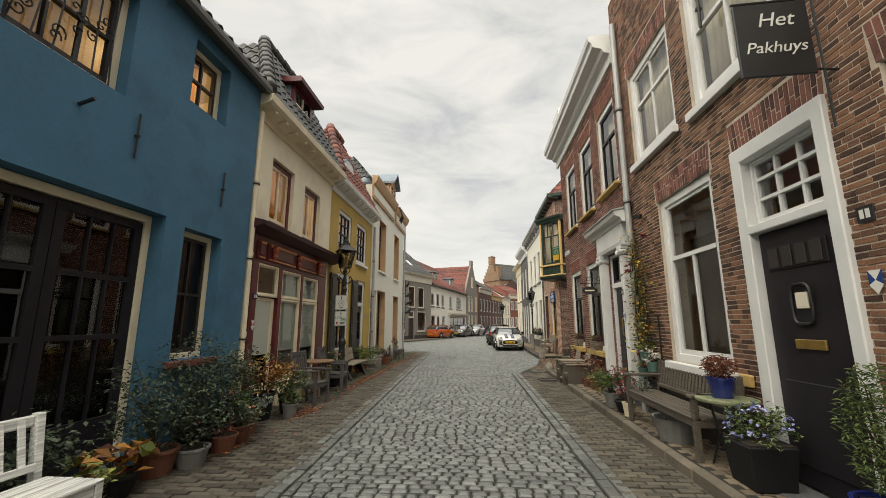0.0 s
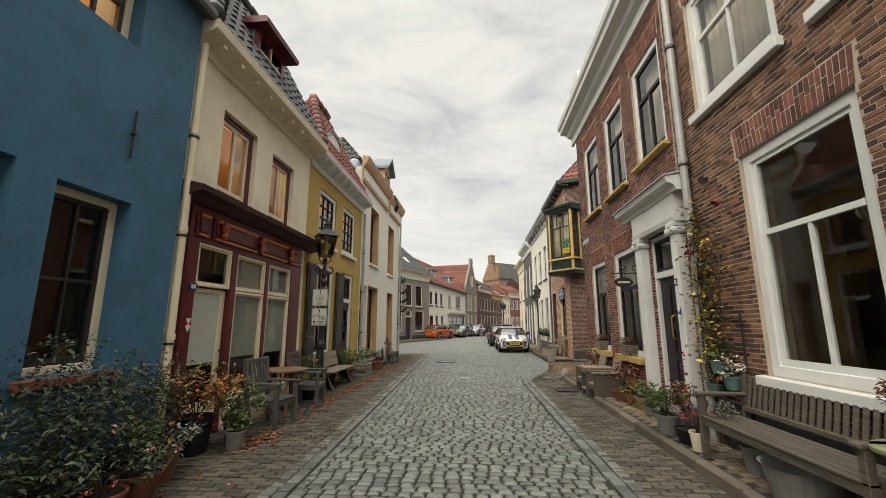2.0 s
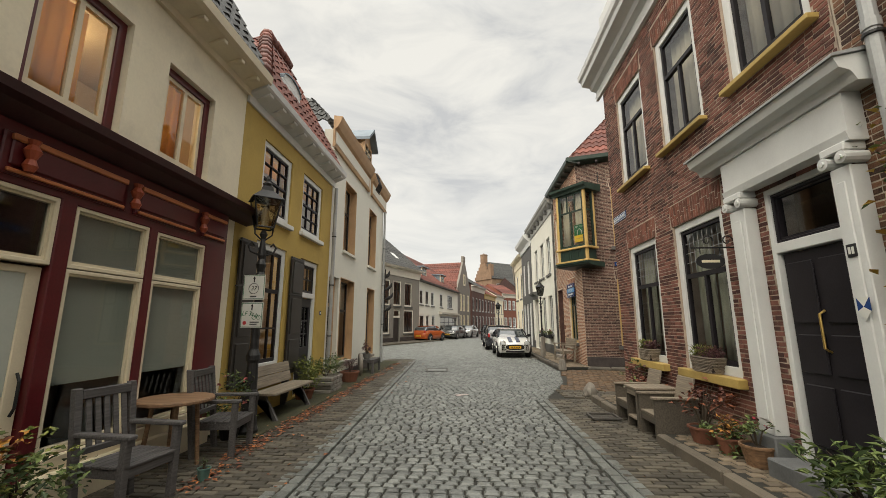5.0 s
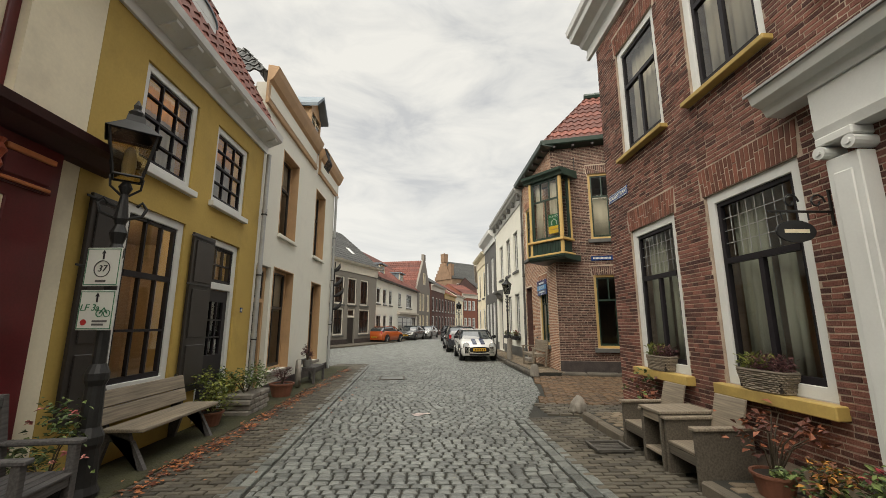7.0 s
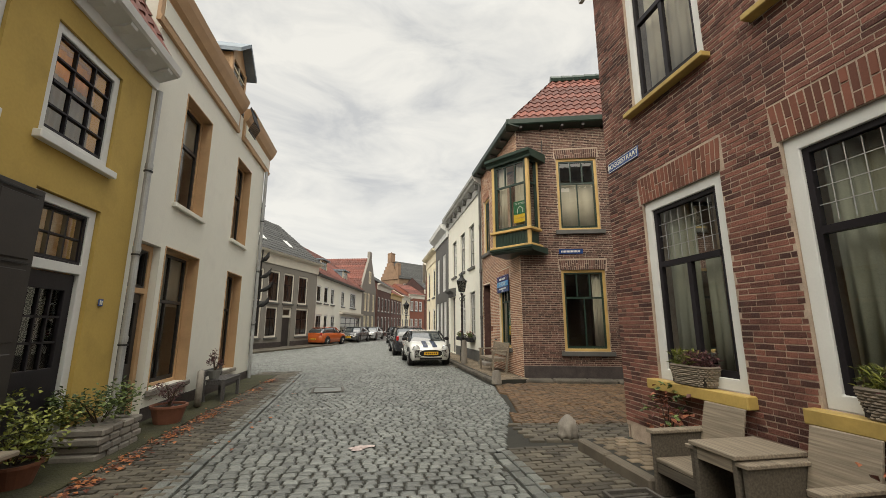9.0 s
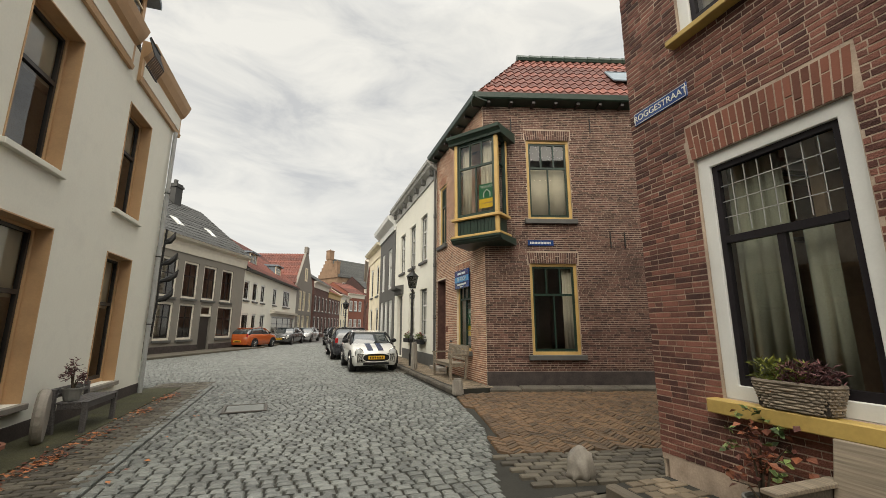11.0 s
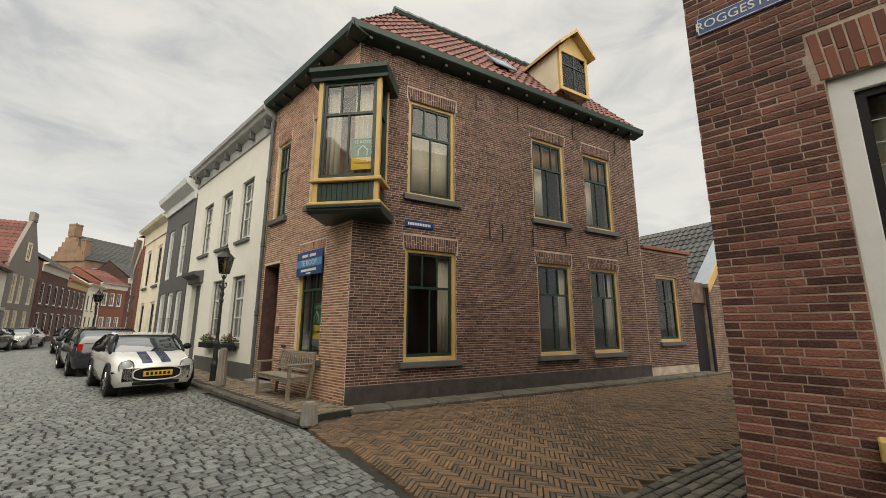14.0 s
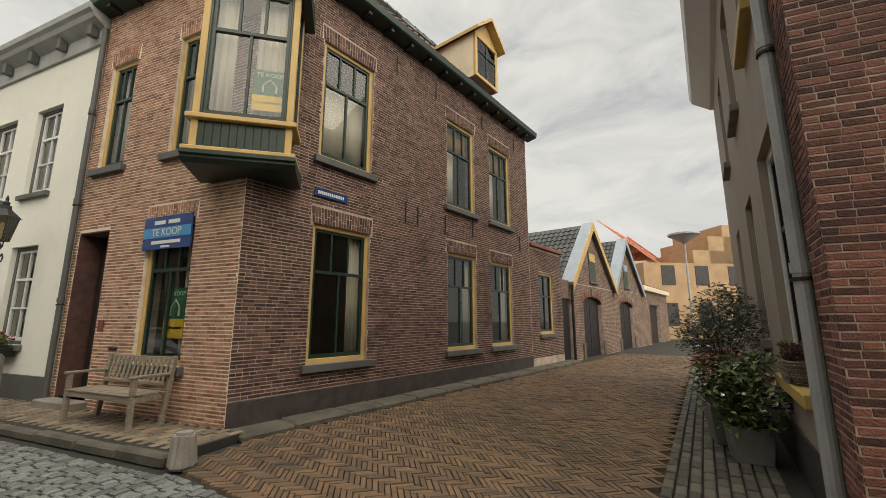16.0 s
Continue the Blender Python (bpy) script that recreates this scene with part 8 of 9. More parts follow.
# before the brick houses
potted(2.42, 3.98, 0.116, ("square", 0.2, 0.36, "blackpot"), (0.26, 0.26, 0.17), 600, "green", 0.045, "pale blue pansies in a square black planter", ("violet", 46, 0.032), 14, 0.5)
tb = thing("side_table", at(2.42, 4.38, 0, 0.116), "small round green metal table", "table")
bm = bmesh.new()
lathe(bm, [(0.26, 0.62), (0.27, 0.63), (0.27, 0.65), (0.26, 0.655)], seg=24)
part("tabletop", bm, material("worn_green_paint", (0.10, 0.16, 0.085), 0.6, 0.35, 8, 50, 0.2, colour2=(0.27, 0.27, 0.15)), tb)
for k in range(3):
    c, s_ = math.cos(k * 2.094), math.sin(k * 2.094)
    bm = bmesh.new()
    tube(bm, [(0.2 * c, 0.2 * s_, 0), (0.1 * c, 0.1 * s_, 0.3), (0.18 * c, 0.18 * s_, 0.62)], 0.012, 6)
    part("leg", bm, "iron", tb)
potted(2.40, 4.40, 0.771, ("round", 0.125, 0.2, "bluepot"), (0.16, 0.16, 0.11), 900, "rust", 0.05, "rust-brown heather in a cobalt blue pot on a side table", None, 0, 0.55, 0.2, 10)
potted(2.5, 2.9, 0.116, ("round", 0.2, 0.3, "bluepot"), (0.2, 0.2, 0.42), 1900, "green", 0.05, "conifer in a blue pot beside the front door", None, 0, 0.62, 0.25, 8)
ztub = thing("zinc_tub", at(2.36, 5.35, 0, 0.116), "oval zinc tub under a bench", "tub")
bm = bmesh.new()
lathe(bm, [(0.2, 0), (0.26, 0.26), (0.275, 0.27), (0.25, 0.26), (0.19, 0.02)], seg=20)
part("body", bm, "greypot", ztub)
potted(2.42, 5.95, 0.116, ("round", 0.13, 0.24, "greypot"), (0.12, 0.12, 0.06), 100, "dark", 0.04, "grey pot with a low plant under a bench")
potted(2.3, 6.2, 0.54, None, (0.13, 0.13, 0.1), 420, "grey", 0.03, "silver-grey cushion plant on a bench", None, 0, 0.5, 0.3, 4)
potted(2.24, 6.62, 0.116, ("round", 0.09, 0.2, "creamwood"), (0.14, 0.14, 0.2), 90, "red", 0.055, "red-leaved plant in a cream pot", None, 8, 0.6)
potted(2.28, 6.9, 0.116, ("round", 0.15, 0.17, "blackpot"), (0.16, 0.16, 0.4), 120, "red", 0.05, "tall red-leaved plant in a dark pot", None, 10, 0.7)
potted(2.22, 7.3, 0.116, ("round", 0.14, 0.24, "greypot"), (0.32, 0.32, 0.2), 420, "green", 0.1, "loose green plant with long leaves in a grey pot", None, 14, 0.5, 0.25)
potted(2.5, 8.75, 0.116, ("round", 0.15, 0.2, "tabletop"), (0.16, 0.16, 0.14), 160, "green", 0.05, "small plant in a wooden tub by the doorway", ("red", 6, 0.04))
potted(2.45, 9.12, 0.116, ("round", 0.12, 0.17, "terracotta"), (0.14, 0.14, 0.12), 140, "autumn", 0.05, "small autumn plant in a terracotta pot")
potted(2.42, 9.55, 0.116, ("round", 0.16, 0.18, "terracotta"), (0.32, 0.38, 0.26), 150, "rust", 0.07, "sparse plant with rust-coloured flower heads in a terracotta bowl", None, 9, 0.75, 0.7, 10)
potted(2.55, 9.2, 0.116, None, (0.3, 0.3, 0.18), 420, "green", 0.06, "low green plant on the stoop", None, 12, 0.5)
potted(2.5, 11.72, 0.116, ("round", 0.11, 0.2, "greypot"), (0.2, 0.26, 0.26), 110, "rust", 0.07, "hydrangea with faded rust heads beside a plank seat", ("green", 18, 0.05), 8, 0.7, 0.7, 9)
# hanging pots on the wall
for y0, z0, lf, fl in ((6.72, 0.92, "lime", None), (6.5, 0.78, "white", None), (6.85, 0.66, "green", ("red", 10, 0.04))):
    potted(2.6, y0, z0, ("round", 0.09, 0.14, "tealpot"), (0.13, 0.13, 0.11), 180, lf, 0.045, "small plant in a teal pot hung on the wall", fl, 8, 0.6)
rack = thing("wall_rack", at(2.74, 6.95, -90, 0.5), "dark iron rack with hooks on a brick wall", "rack")
bm = bmesh.new()
for x in (0.0, 0.55):
    tube(bm, [(x, -0.04, 0), (x, -0.04, 1.1)], 0.012, 6)
for z in (0.1, 0.3, 0.45, 0.75, 1.05):
    tube(bm, [(-0.02, -0.04, z), (0.57, -0.04, z)], 0.01, 6)
    for x in (0.1, 0.28, 0.45):
        tube(bm, [(x, -0.04, z), (x, -0.16, z - 0.02)], 0.008, 5)
part("frame", bm, "iron", rack)
# climbing rose beside the rain pipe
rose = thing("climbing_rose", at(2.7, 6.98, -90, 0.116), "climbing rose with yellowing leaves and red blooms on a brick wall", "plant")
rg = random.Random(55)
pts = []
for k in range(7):
    x, z, y = rg.uniform(0.0, 0.3), 0.0, -0.03
    path = [(x, y, z)]
    top = rg.uniform(1.7, 2.7)
    while z < top:
        z += 0.22
        x = min(max(x + rg.uniform(-0.13, 0.16), -0.12), 0.85)
        y = -0.03 - rg.random() * 0.07
        path.append((x, y, z))
        if z > 0.75:
            pts += [(x + rg.gauss(0, 0.1), y + rg.gauss(0, 0.06), z + rg.gauss(0, 0.1)) for _ in range(15)]
    part("stem", tube(bmesh.new(), path, [0.012] + [0.008] * (len(path) - 2) + [0.003], 5), "stem", rose)
v, f = leaves([p for i, p in enumerate(pts) if i % 5 < 3], 0.06, 0.6, rg)
tagged(raw("foliage", v, f, "leaf_green", rose), kind="stuff")
v, f = leaves([p for i, p in enumerate(pts) if i % 5 >= 3], 0.075, 0.65, rg)
tagged(raw("yellow_foliage", v, f, "leaf_yellow", rose), kind="stuff")
for p in ((0.1, -0.2, 2.25), (0.05, -0.18, 2.35), (0.6, -0.1, 2.72), (0.3, -0.12, 0.75), (0.15, -0.15, 0.9)):
    v, f = leaves([p] * 14, 0.06, 0.8, rg, 0)
    raw("bloom", v, f, "leaf_red", rose)


def basket(m, w, label):
    """A woven window basket with heather."""
    t = thing("window_basket", m, label, "basket", "window baskets")
    d, h = 0.2, 0.17
    bm = bmesh.new()
    for j in range(9):
        z = 0.01 + j * h / 9
        s = 0.85 + 0.15 * j / 8
        loop = []
        for i in range(40):
            a = i / 40 * 6.2832
            rx, ry = w / 2 * s, d / 2 * s
            x = rx * math.copysign(abs(math.cos(a)) ** 0.5, math.cos(a))
            y = ry * math.copysign(abs(math.sin(a)) ** 0.5, math.sin(a))
            wv = 0.006 * (1 if (i + j) % 2 else -1)
            loop.append((x * (1 + wv / rx), y * (1 + wv / ry), z))
        tube(bm, loop + loop[:1], 0.0105, 5, False)
    part("weave", bm, "wicker", t)
    bm = bmesh.new()
    loop = [(w / 2 * math.copysign(abs(math.cos(a)) ** 0.5, math.cos(a)), d / 2 * math.copysign(abs(math.sin(a)) ** 0.5, math.sin(a)), h + 0.01) for a in np.linspace(0, 6.2832, 41)]
    tube(bm, loop, 0.016, 6, False)
    part("rim", bm, "wicker", t)
    bm = bmesh.new()
    box(bm, -w * 0.42, w * 0.42, -d * 0.4, d * 0.4, 0.01, h - 0.02)
    part("soil", bm, "soil", t)
    rg = random.Random(int(w * 1000))
    for kind, x0, x1, n in (("lime", -w * 0.45, -w * 0.1, 260), ("heather", -w * 0.15, w * 0.45, 420), ("lime", w * 0.05, w * 0.15, 50)):
        pts = [(rg.uniform(x0, x1), rg.uniform(-d * 0.4, d * 0.4), h + rg.random() ** 1.5 * 0.14) for _ in range(n)]
        v, f = leaves(pts, 0.055, 0.25, rg, -1)
        tagged(raw("heather", v, f, "leaf_" + kind, t), kind="stuff")


basket(H2 @ pose(1.22, -0.02, 0.885), 0.5, "woven basket of heather on a yellow window sill")
basket(H2 @ pose(2.92, -0.02, 0.885), 0.56, "woven basket of heather on a yellow window sill")
basket(HS @ pose(-1.5, -0.02, 0.905), 0.5, "woven basket of heather on a side window sill")
for x in (3.6, 5.37):
    t = thing("window_box", HW2 @ pose(x, -0.14, 0.86), "dark window box with red flowers", "window box", "window boxes")
    part("box", bbox(-0.45, 0.45, -0.1, 0.1, -0.06, 0.1, 0.01), "blackpot", t)
    rg = random.Random(int(x * 10))
    v, f = leaves(cloud(rg, 260, (0.42, 0.13, 0.14), (0, 0, 0.18)), 0.07, 0.6, rg)
    raw("foliage", v, f, "leaf_green", t)
    v, f = leaves(cloud(rg, 70, (0.42, 0.14, 0.14), (0, 0, 0.24)), 0.06, 0.8, rg)
    raw("flowers", v, f, "leaf_red", t)
# planters and olive tree along the side street
potted(5.05, 12.72, 0, ("square", 0.19, 0.36, "greypot"), (0.38, 0.38, 0.34), 1400, "green", 0.085, "bushy green shrub with white flowers in a grey planter", ("white", 26, 0.05), 22, 0.6)
potted(5.75, 12.72, 0, ("square", 0.24, 0.45, "greypot"), (0.36, 0.36, 0.3), 900, "rust", 0.07, "red-leaved shrub in a grey planter", None, 18, 0.6)
potted(6.55, 12.55, 0, ("round", 0.26, 0.5, "blackpot"), (0.5, 0.5, 0.5), 2600, "grey", 0.08, "grey-green olive tree in a large pot", None, 30, 1.05, 0.25, 18)
potted(7.6, 12.4, 0, ("round", 0.25, 0.5, "blackpot"), (0.42, 0.42, 0.55), 1500, "dark", 0.08, "dark green olive shrub in a large pot", None, 30, 0.7, 0.3, 16)
# bicycle beside the wall
bk = thing("bicycle", at(9.0, 12.35, -12), "white city bicycle parked against a wall", "bicycle")
for x in (-0.53, 0.53):
    bm = bmesh.new()
    tube(bm, [(x + 0.33 * math.cos(a), 0, 0.34 + 0.33 * math.sin(a)) for a in np.linspace(0, 6.2832, 25)], 0.02, 6, False)
    w = part("wheel", bm, "iron", bk)
    bm = bmesh.new()
    for k in range(10):
        a = k * 0.628
        tube(bm, [(x, 0, 0.34), (x + 0.32 * math.cos(a), 0, 0.34 + 0.32 * math.sin(a))], 0.003, 4)
    part("spokes", bm, "zinc", w)
bm = bmesh.new()
for a, b in (((-0.53, 0, 0.34), (-0.1, 0, 0.3)), ((-0.1, 0, 0.3), (-0.2, 0, 0.85)), ((-0.1, 0, 0.3), (0.38, 0, 0.78)), ((-0.53, 0, 0.34), (-0.18, 0, 0.75)), ((0.38, 0, 0.85), (0.53, 0, 0.34)), ((0.38, 0, 0.85), (0.34, 0, 1.02))):
    tube(bm, [a, b], 0.018, 6)
part("frame", bm, "whitepaint", bk)
bm = bmesh.new()
tube(bm, [(0.15, -0.28, 1.0), (0.34, -0.1, 1.04), (0.34, 0.1, 1.04), (0.15, 0.28, 1.0)], 0.013, 6)
part("handlebar", bm, "iron", bk)
part("saddle", bbox(-0.34, -0.08, -0.07, 0.07, 0.85, 0.92, 0.03), "blackpot", bk)
part("crate", bevel(wall_bm(-0.8, -0.42, 0.72, 0.98, 0.3, []), 0.01), "whitepaint", bk).location.y = -0.15
# modern lamp far down the side street
ml = thing("street_light", at(28.3, 9.3, 0), "modern grey street light with a flat dish head", "street lamp")
bm = bmesh.new()
lathe(bm, [(0.09, 0), (0.07, 2), (0.055, 6.3)], seg=10)
part("pole", bm, "zinc", ml)
bm = bmesh.new()
lathe(bm, [(0.1, 6.2), (0.7, 6.6), (0.9, 6.7), (0.9, 6.8), (0.1, 7.0)], seg=16)
part("head", bm, "zinc", ml)

# chandelier and gilt mirror behind the wide window
M["crystal"] = material("glass_drops", (0.55, 0.6, 0.58), 0.1, 0.2, 8, 40, 0.0, coat=1.0)
for cx, cz, sc in ((1.72, 2.62, 0.8), (2.32, 2.5, 1.0)):
    ch = thing("chandelier", H1 @ Matrix.Translation((cx, 0.95, cz)), "chandelier with tiers of glass drops in a dark room", "chandelier")
    bm = bmesh.new()
    tube(bm, [(0, 0, 0.18 * sc), (0, 0, 1.0)], 0.006, 5)
    for zr, rr in ((0.12, 0.13), (0.0, 0.21)):
        tube(bm, [(rr * sc * math.cos(a), rr * sc * math.sin(a), zr * sc) for a in np.linspace(0, 6.2832, 21)], 0.008, 5, False)
    part("frame", bm, "brass", ch)
    bm = bmesh.new()
    for zr, rr, nn, dl in ((0.12, 0.13, 14, 0.07), (0.0, 0.21, 20, 0.10), (-0.1, 0.12, 12, 0.1)):
        for i in range(nn):
            a = i * 6.2832 / nn
            x, y, z = rr * sc * math.cos(a), rr * sc * math.sin(a), zr * sc
            tube(bm, [(x, y, z), (x, y, z - dl * 0.7), (x, y, z - dl)], [0.004, 0.013, 0.002], 5)
    tagged(part("glass_drops", bm, "crystal", ch), kind="stuff")
mirror = thing("mirror", H1 @ Matrix.Translation((2.2, 1.1, 0.02)), "arched gilt-framed mirror standing in a dark room", "mirror")
arc = [(-0.34, 0.4)] + [(-0.34 + 0.1 * (1 - math.cos(a)), 1.75 + 0.12 * math.sin(a)) for a in np.linspace(0, 1.57, 5)] + [(0.34 - 0.1 * (1 - math.cos(a)), 1.75 + 0.12 * math.sin(a)) for a in np.linspace(1.57, 0, 5)] + [(0.34, 0.4)]
bm = bmesh.new()
tube(bm, [(x, 0, z) for x, z in arc + arc[:1]], 0.035, 8, False)
for s in (-0.3, 0.3):
    tube(bm, [(s, 0.0, 0.0), (s, 0.0, 0.42)], 0.03, 6)
part("frame", bm, "brass", mirror)
bm = bmesh.new()
fa = [bm.verts.new((x, 0.0, z)) for x, z in arc]
fb = [bm.verts.new((x, 0.02, z)) for x, z in arc]
skin(bm, fa, fb)
bm.faces.new(fa)
bm.faces.new(list(reversed(fb)))
bmesh.ops.recalc_face_normals(bm, faces=bm.faces)
part("mirror_glass", bm, material("mirror_silver", (0.8, 0.82, 0.8), 0.03, 0.02, 3, 30, 0.0, metal=1.0), mirror)
# fallen leaves along the house fronts
rg = random.Random(9)
pts = []
for yc, n in ((5.0, 40), (6.9, 90), (7.15, 60), (8.4, 70), (9.3, 80), (9.9, 60), (10.8, 140), (11.6, 120), (12.4, 60), (13.2, 90), (14.2, 120), (15.3, 120), (16.4, 60), (18.0, 60), (19.5, 90)):
    pts += [(-3.06 + rg.gauss(0, 0.09) - (0.0 if yc > 9 else -0.1), yc + rg.gauss(0, 0.28), 0.014 + rg.random() * 0.015) for _ in range(n)]
pts += [(rg.uniform(-3.2, -2.0), rg.uniform(2.5, 20), 0.012) for _ in range(90)]
v, f = [], []
for p in pts:
    a, L = rg.uniform(0, 6.283), rg.uniform(0.035, 0.075)
    d, s = Vector((math.cos(a), math.sin(a), rg.uniform(-0.1, 0.25))), Vector((-math.sin(a), math.cos(a), rg.uniform(-0.3, 0.3)))
    q, k = Vector(p), len(v)
    v += [tuple(q - d * L * 0.5), tuple(q + s * L * 0.35 + Vector((0, 0, 0.008))), tuple(q + d * L * 0.5), tuple(q - s * L * 0.35 + Vector((0, 0, 0.008)))]
    f += [(k, k + 1, k + 2), (k, k + 2, k + 3)]
tagged(raw("fallen_leaves", v, f, "leaf_fallen"), "rust-brown fallen leaves along the gutter", "leaves", kind="stuff")


# ---- parked cars ----
M["carwhite"] = material("white_car_paint", (0.62, 0.62, 0.59), 0.25, 0.03, 2, 20, 0.0, coat=0.8)
M["carorange"] = material("orange_car_paint", (0.40, 0.085, 0.018), 0.25, 0.05, 2, 20, 0.0, coat=0.8)
M["cardark"] = material("dark_car_paint", (0.02, 0.021, 0.026), 0.22, 0.1, 2, 20, 0.0, coat=0.8)
M["cargrey"] = material("grey_car_paint", (0.07, 0.072, 0.072), 0.25, 0.1, 2, 20, 0.0, coat=0.8)
M["carsilver"] = material("silver_car_paint", (0.38, 0.39, 0.39), 0.25, 0.05, 2, 20, 0.0, metal=0.4, coat=0.8)
M["carblue"] = material("dark_blue_stripe", (0.015, 0.025, 0.07), 0.25, 0.05, 2, 20, 0.0, coat=0.6)
M["tyre"] = material("tyre_rubber", (0.012, 0.012, 0.012), 0.8, 0.2, 10, 60, 0.2)
M["chrome"] = material("chrome", (0.6, 0.6, 0.6), 0.15, 0.05, 4, 30, 0.0, metal=1.0)
M["lens"] = material("lamp_lens", (0.5, 0.52, 0.52), 0.08, 0.1, 8, 40, 0.1, coat=1.0)
M["taillight"] = material("red_tail_lamp", (0.35, 0.01, 0.01), 0.15, 0.1, 8, 40, 0.1, coat=1.0)
M["plateyellow"] = material("yellow_plate", (0.65, 0.38, 0.02), 0.4, 0.05, 8, 40, 0.05)


def loft(bm, secs):
    rings = [[bm.verts.new(p) for p in s] for s in secs]
    for a, b in zip(rings, rings[1:]):
        skin(bm, a, b)
    bm.faces.new(list(reversed(rings[0])))
    bm.faces.new(rings[-1])
    bmesh.ops.recalc_face_normals(bm, faces=bm.faces)


def car(m, L, W, H, paint, label, roof_paint=None, stripes=False, hood=0.27, belt=0.92, nose=0.78, lamp=None, grille=None):
    """A parked car, nose at y = 0 pointing to -y, its length along +y."""
    t = thing("car", m, label, "car", "parked cars")
    hw = W / 2
    lamp = lamp or (0.03, nose - 0.16)
    grille = grille or nose - 0.32

    def sec(y, w, zb, zt, sh=0.86):
        p = [(w * 0.88, zb), (w * 0.97, zb + 0.1), (w, zb + 0.28), (w, zt - 0.2), (w * 0.965, zt - 0.07), (w * sh, zt)]
        return [(x, y, z) for x, z in p] + [(-x, y, z) for x, z in reversed(p)]
    bm = bmesh.new()
    hy = L * hood
    loft(bm, [sec(0.0, hw * 0.80, 0.30, nose - 0.14, 0.8), sec(0.06, hw * 0.9, 0.22, nose - 0.03), sec(0.25, hw * 0.985, 0.19, nose + 0.06), sec(hy * 0.7, hw, 0.19, belt - 0.05), sec(hy, hw, 0.19, belt),
              sec(L * 0.5, hw, 0.19, belt + 0.02), sec(L * 0.8, hw, 0.19, belt + 0.04), sec(L - 0.25, hw * 0.985, 0.2, belt + 0.03), sec(L - 0.05, hw * 0.92, 0.24, belt), sec(L, hw * 0.84, 0.32, belt - 0.1)])
    body = part("body", bm, paint, t, smooth=True)
    ed = body.modifiers.new("edges", "EDGE_SPLIT")
    ed.split_angle = radians(40)

    def gsec(y, w, z, zr):
        p = [(w, z), (w * 0.985, z + (zr - z) * 0.3), (w * 0.86, zr - 0.05), (w * 0.74, zr)]
        return [(x, y, q) for x, q in p] + [(-x, y, q) for x, q in reversed(p)]
    bm = bmesh.new()
    b0 = belt - 0.02
    loft(bm, [gsec(hy - 0.05, hw * 0.9, b0 - 0.03, b0 + 0.01), gsec(hy + 0.28, hw * 0.92, b0, H - 0.2), gsec(hy + 0.5, hw * 0.93, b0, H - 0.03), gsec(L * 0.6, hw * 0.93, b0, H), gsec(L * 0.83, hw * 0.92, b0, H - 0.05), gsec(L - 0.2, hw * 0.9, b0, H - 0.2), gsec(L - 0.06, hw * 0.86, b0, b0 + 0.1)])
    part("glasshouse", bm, "carglass", t, smooth=True)
    bm = bmesh.new()
    for y0, y1, za, zb in ((hy + 0.48, L * 0.6, H - 0.035, H), (L * 0.6, L * 0.84, H, H - 0.055)):
        v = [bm.verts.new(q) for q in ((-hw * 0.76, y0, za + 0.002), (hw * 0.76, y0, za + 0.002), (hw * 0.76, y1, zb + 0.002), (-hw * 0.76, y1, zb + 0.002),
                                       (-hw * 0.7, y0, za + 0.03), (hw * 0.7, y0, za + 0.03), (hw * 0.7, y1, zb + 0.03), (-hw * 0.7, y1, zb + 0.03))]
        for q in ((4, 5, 6, 7), (0, 1, 5, 4), (1, 2, 6, 5), (2, 3, 7, 6), (3, 0, 4, 7)):
            bm.faces.new([v[i] for i in q])
    part("roof", bm, roof_paint or paint, t)
    for s in (-1, 1):
        for ya, yb, za, zb in ((hy + 0.02, hy + 0.5, b0, H - 0.03), (L * 0.52, L * 0.52 + 0.03, b0, H - 0.03), (L - 0.12, L * 0.83, b0, H - 0.07)):
            bm = bmesh.new()
            tube(bm, [(s * hw * 0.925, ya, za), (s * hw * 0.90, (ya + yb) / 2, (za + zb) / 2), (s * hw * 0.74, yb, zb)], 0.035, 6)
            part("pillar", bm, paint if ya < L * 0.5 and not stripes else "blackpot", t)
        bm = bmesh.new()
        bmesh.ops.create_icosphere(bm, subdivisions=2, radius=1)
        for v in bm.verts:
            v.co = Vector((s * (hw + 0.1) + v.co.x * 0.1, hy + 0.33 + v.co.y * 0.06, belt + 0.08 + v.co.z * 0.075))
        part("mirror", bm, "blackpot", t, smooth=True)
        for y in (0.62, L - 0.68):
            bm = bmesh.new()
            lathe(bm, [(0.17, -0.1), (0.29, -0.11), (0.31, -0.07), (0.31, 0.07), (0.29, 0.11), (0.17, 0.1)], seg=22)
            for v in bm.verts:
                v.co = Vector((s * (hw - 0.09) + v.co.z, y + v.co.x, 0.31 + v.co.y))
            bmesh.ops.recalc_face_normals(bm, faces=bm.faces)
            w = part("wheel", bm, "tyre", t)
            bm = bmesh.new()
            for k in range(5):
                a = k * 1.2566
                tube(bm, [(s * (hw + 0.005), y, 0.31), (s * (hw + 0.005), y + 0.18 * math.cos(a), 0.31 + 0.18 * math.sin(a))], 0.03, 6)
            tube(bm, [(s * (hw - 0.02), y, 0.31), (s * (hw + 0.0), y, 0.31)], 0.19, 18)
            part("rim", bm, "chrome", w)
            bm = bmesh.new()
            tube(bm, [(s * (hw + 0.004), y + 0.345 * math.cos(a), 0.31 + 0.345 * math.sin(a)) for a in np.linspace(-0.15, 3.3, 16)], 0.03, 6)
            part("wheel_arch", bm, "blackpot", t)
        bm = bmesh.new()
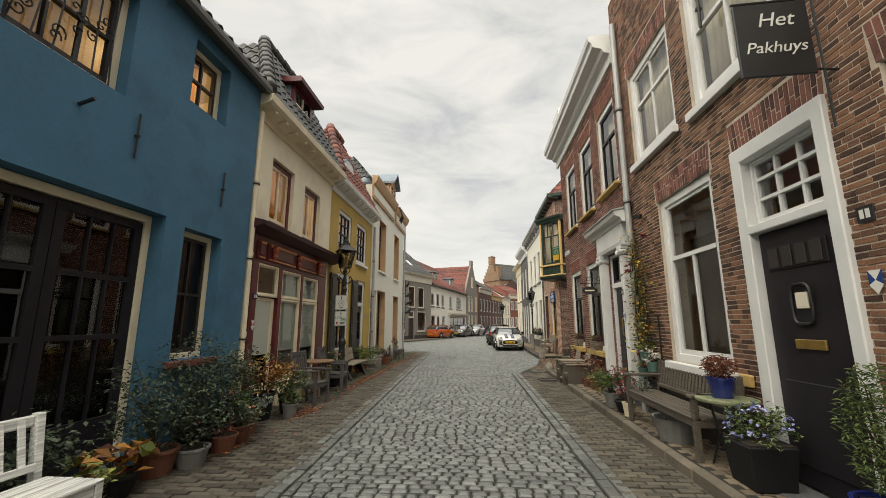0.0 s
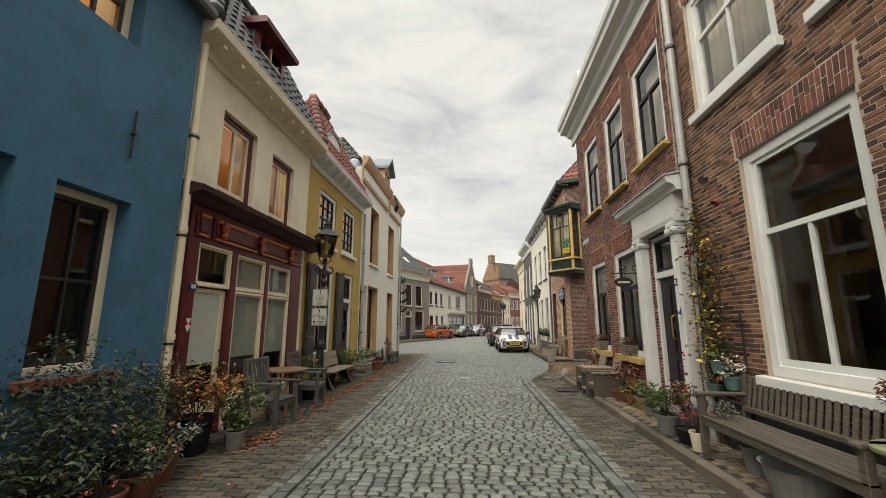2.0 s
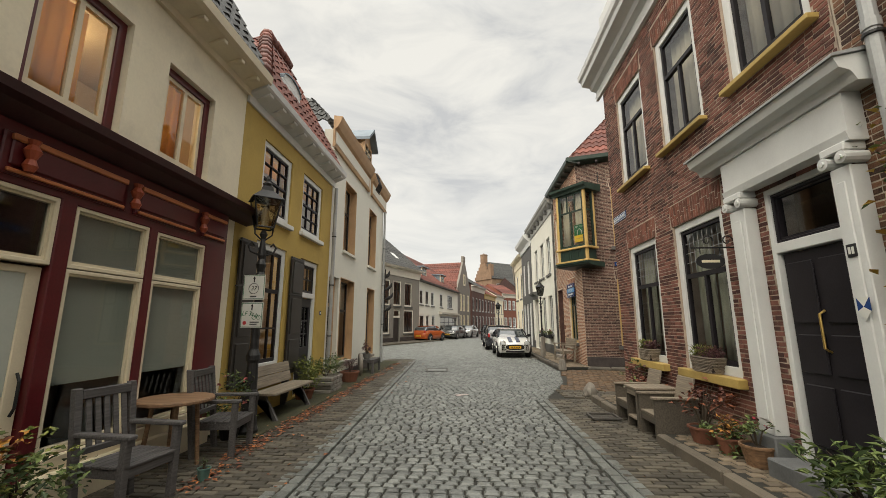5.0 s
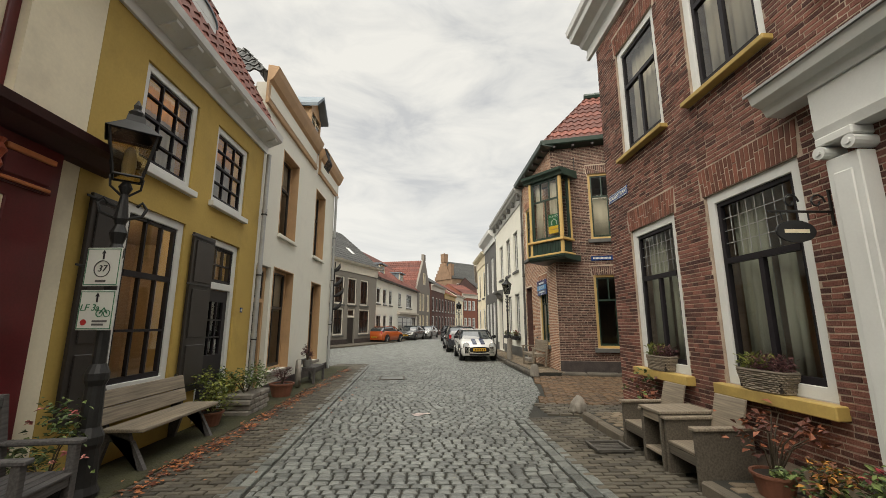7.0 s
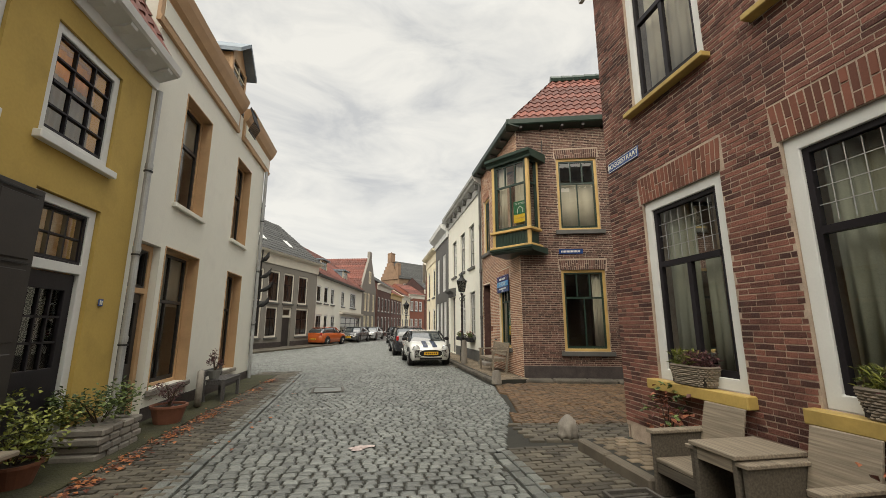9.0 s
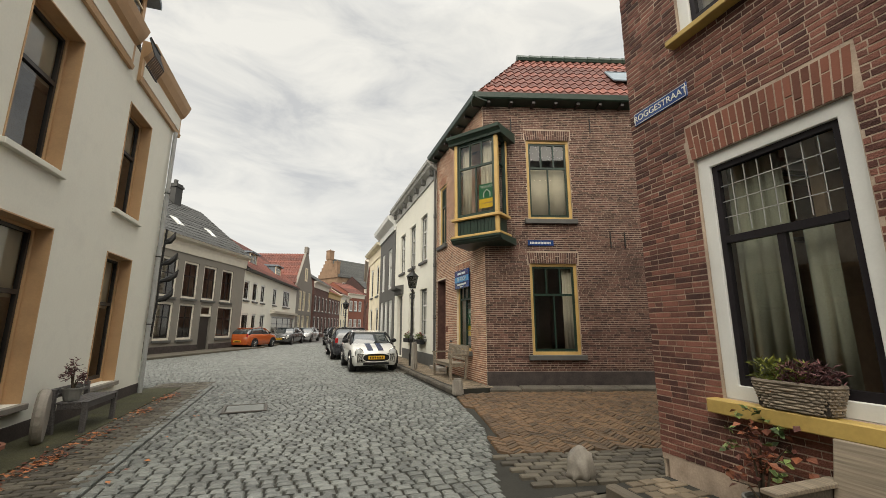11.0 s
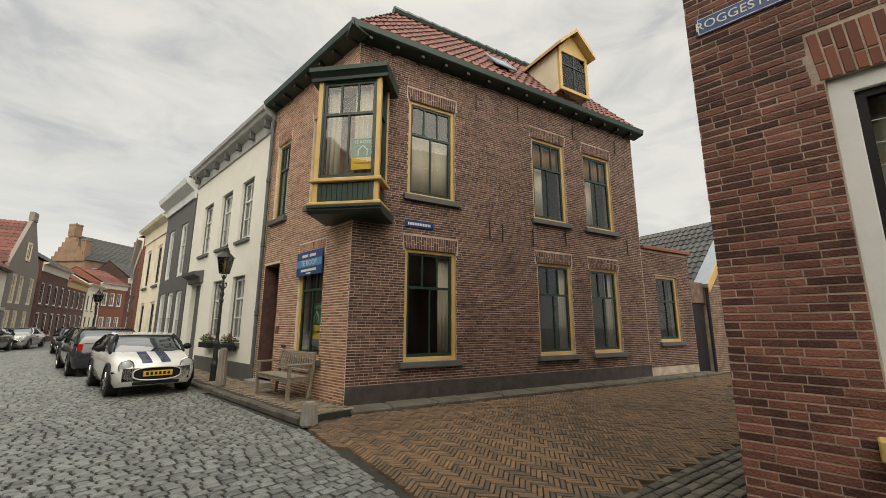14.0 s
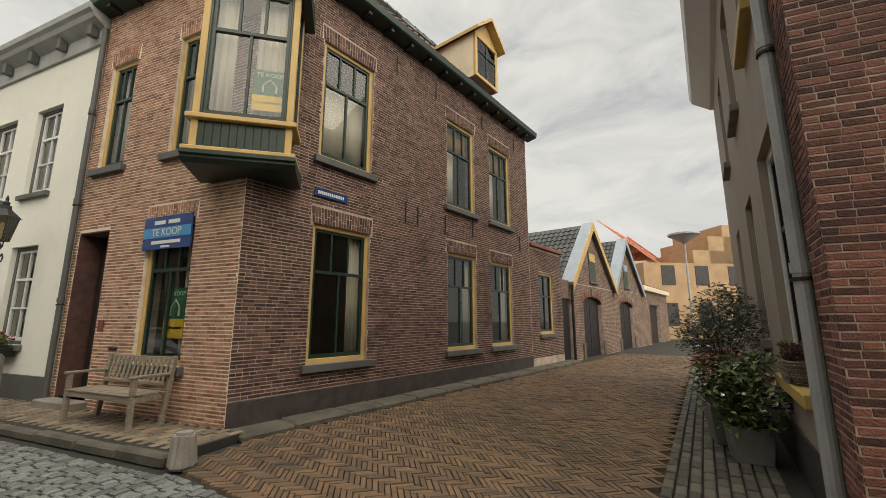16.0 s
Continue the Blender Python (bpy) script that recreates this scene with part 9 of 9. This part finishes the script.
        lathe(bm, [(0.01, -0.03), (0.115, -0.03), (0.12, 0.0), (0.08, 0.03), (0.01, 0.045)], seg=18)
        for v in bm.verts:
            v.co = Vector((s * (hw * 0.72) + v.co.x, lamp[0] - v.co.z, lamp[1] + v.co.y * 1.1))
        bmesh.ops.recalc_face_normals(bm, faces=bm.faces)
        hl = part("headlight", bm, "lens", t)
        bm = bmesh.new()
        tube(bm, [(s * (hw * 0.72) + 0.125 * math.cos(a), lamp[0] - 0.03, lamp[1] + 0.137 * math.sin(a)) for a in np.linspace(0, 6.2832, 21)], 0.012, 5, False)
        part("headlight_ring", bm, "chrome", hl)
        part("fog_lamp", lathe(bmesh.new(), [(0.01, 0), (0.075, 0.0), (0.08, 0.02), (0.02, 0.03)], (0, 0, 0), 14), "lens", t).matrix_local = pose(s * hw * 0.72, 0.04, 0.42, 90, 0, 0)
        part("tail_light", bbox(s * hw * 0.8 - 0.06, s * hw * 0.8 + 0.06, L - 0.07, L + 0.012, belt - 0.2, belt + 0.02, 0.02), "taillight", t)
    bm = bmesh.new()
    pts = [(hw * 0.56 * math.copysign(abs(math.cos(a)) ** 0.7, math.cos(a)), -0.045 + 0.03 * abs(math.cos(a)), grille + 0.13 * math.copysign(abs(math.sin(a)) ** 0.7, math.sin(a))) for a in np.linspace(0, 6.2832, 26)[:-1]]
    va = [bm.verts.new(p) for p in pts]
    vb = [bm.verts.new((p[0], p[1] + 0.08, p[2])) for p in pts]
    skin(bm, va, vb)
    bm.faces.new(va)
    bmesh.ops.recalc_face_normals(bm, faces=bm.faces)
    g = part("grille", bm, "blackpot", t)
    bm = bmesh.new()
    tube(bm, [(p[0] * 1.02, p[1] - 0.004, p[2]) for p in pts + pts[:1]], 0.014, 5, False)
    part("grille_ring", bm, "chrome" if not stripes else paint, g)
    part("lower_grille", bbox(-hw * 0.55, hw * 0.55, -0.03, 0.03, 0.24, 0.31, 0.015), "blackpot", t)
    for y, s in ((-0.065, -1), (L + 0.012, 1)):
        p = part("number_plate", bbox(-0.26, 0.26, y, y + 0.012, grille - 0.05, grille + 0.06, 0.003), "plateyellow", t)
        for k in range(6):
            part("bar", bbox(-0.21 + k * 0.075, -0.165 + k * 0.075, y - 0.003 if s < 0 else y + 0.012, y if s < 0 else y + 0.015, grille - 0.025, grille + 0.035, 0.0005), "blackpot", p)
    if stripes:
        for x in (-0.26, 0.08):
            bm = bmesh.new()
            yy = [0.12, 0.25, hy * 0.7, hy - 0.06]
            zz = [nose + 0.012, nose + 0.066, belt - 0.044, belt + 0.004]
            a = [bm.verts.new((x, y, z)) for y, z in zip(yy, zz)]
            b = [bm.verts.new((x + 0.18, y, z)) for y, z in zip(yy, zz)]
            for i in range(3):
                bm.faces.new((a[i], b[i], b[i + 1], a[i + 1]))
            part("bonnet_stripe", bm, "carblue", t)
    return t


car(at(1.68, 22.75, 1.5), 3.5, 1.5, 1.26, "carwhite", "small white car with dark blue bonnet stripes", "carwhite", True, 0.27, 0.87, 0.66, (0.075, 0.61), 0.46)
car(at(1.36, 32.4, 181), 4.5, 1.65, 1.38, "cardark", "dark estate car parked behind a small white car")
car(at(1.8, 33.5, 2), 4.3, 1.65, 1.36, "carsilver", "silver car parked at the kerb")
car(at(1.7, 38.6, 2), 4.3, 1.65, 1.36, "cardark", "dark car parked at the kerb")
car(at(-3.2, 41.9, 150 + 5), 3.5, 1.6, 1.32, "carorange", "orange hatchback parked before a white house")
car(at(-2.5, 43.8, -14), 4.3, 1.7, 1.32, "cargrey", "dark grey car parked before a shop front")
car(at(-1.0, 49.0, -14), 4.2, 1.7, 1.3, "carsilver", "silver car parked before a grey gabled house")


# ---- single pieces of walls and paving, last ----
for parent, me, places in LATER:
    for pl in places:
        ob = new(me.name.split(".")[0], me)
        ob.parent = parent
        if len(pl) == 2:
            ob.location = (pl[0], 0, pl[1])
        else:
            ob.location, ob.rotation_euler = pl[:3], (0, 0, pl[3])
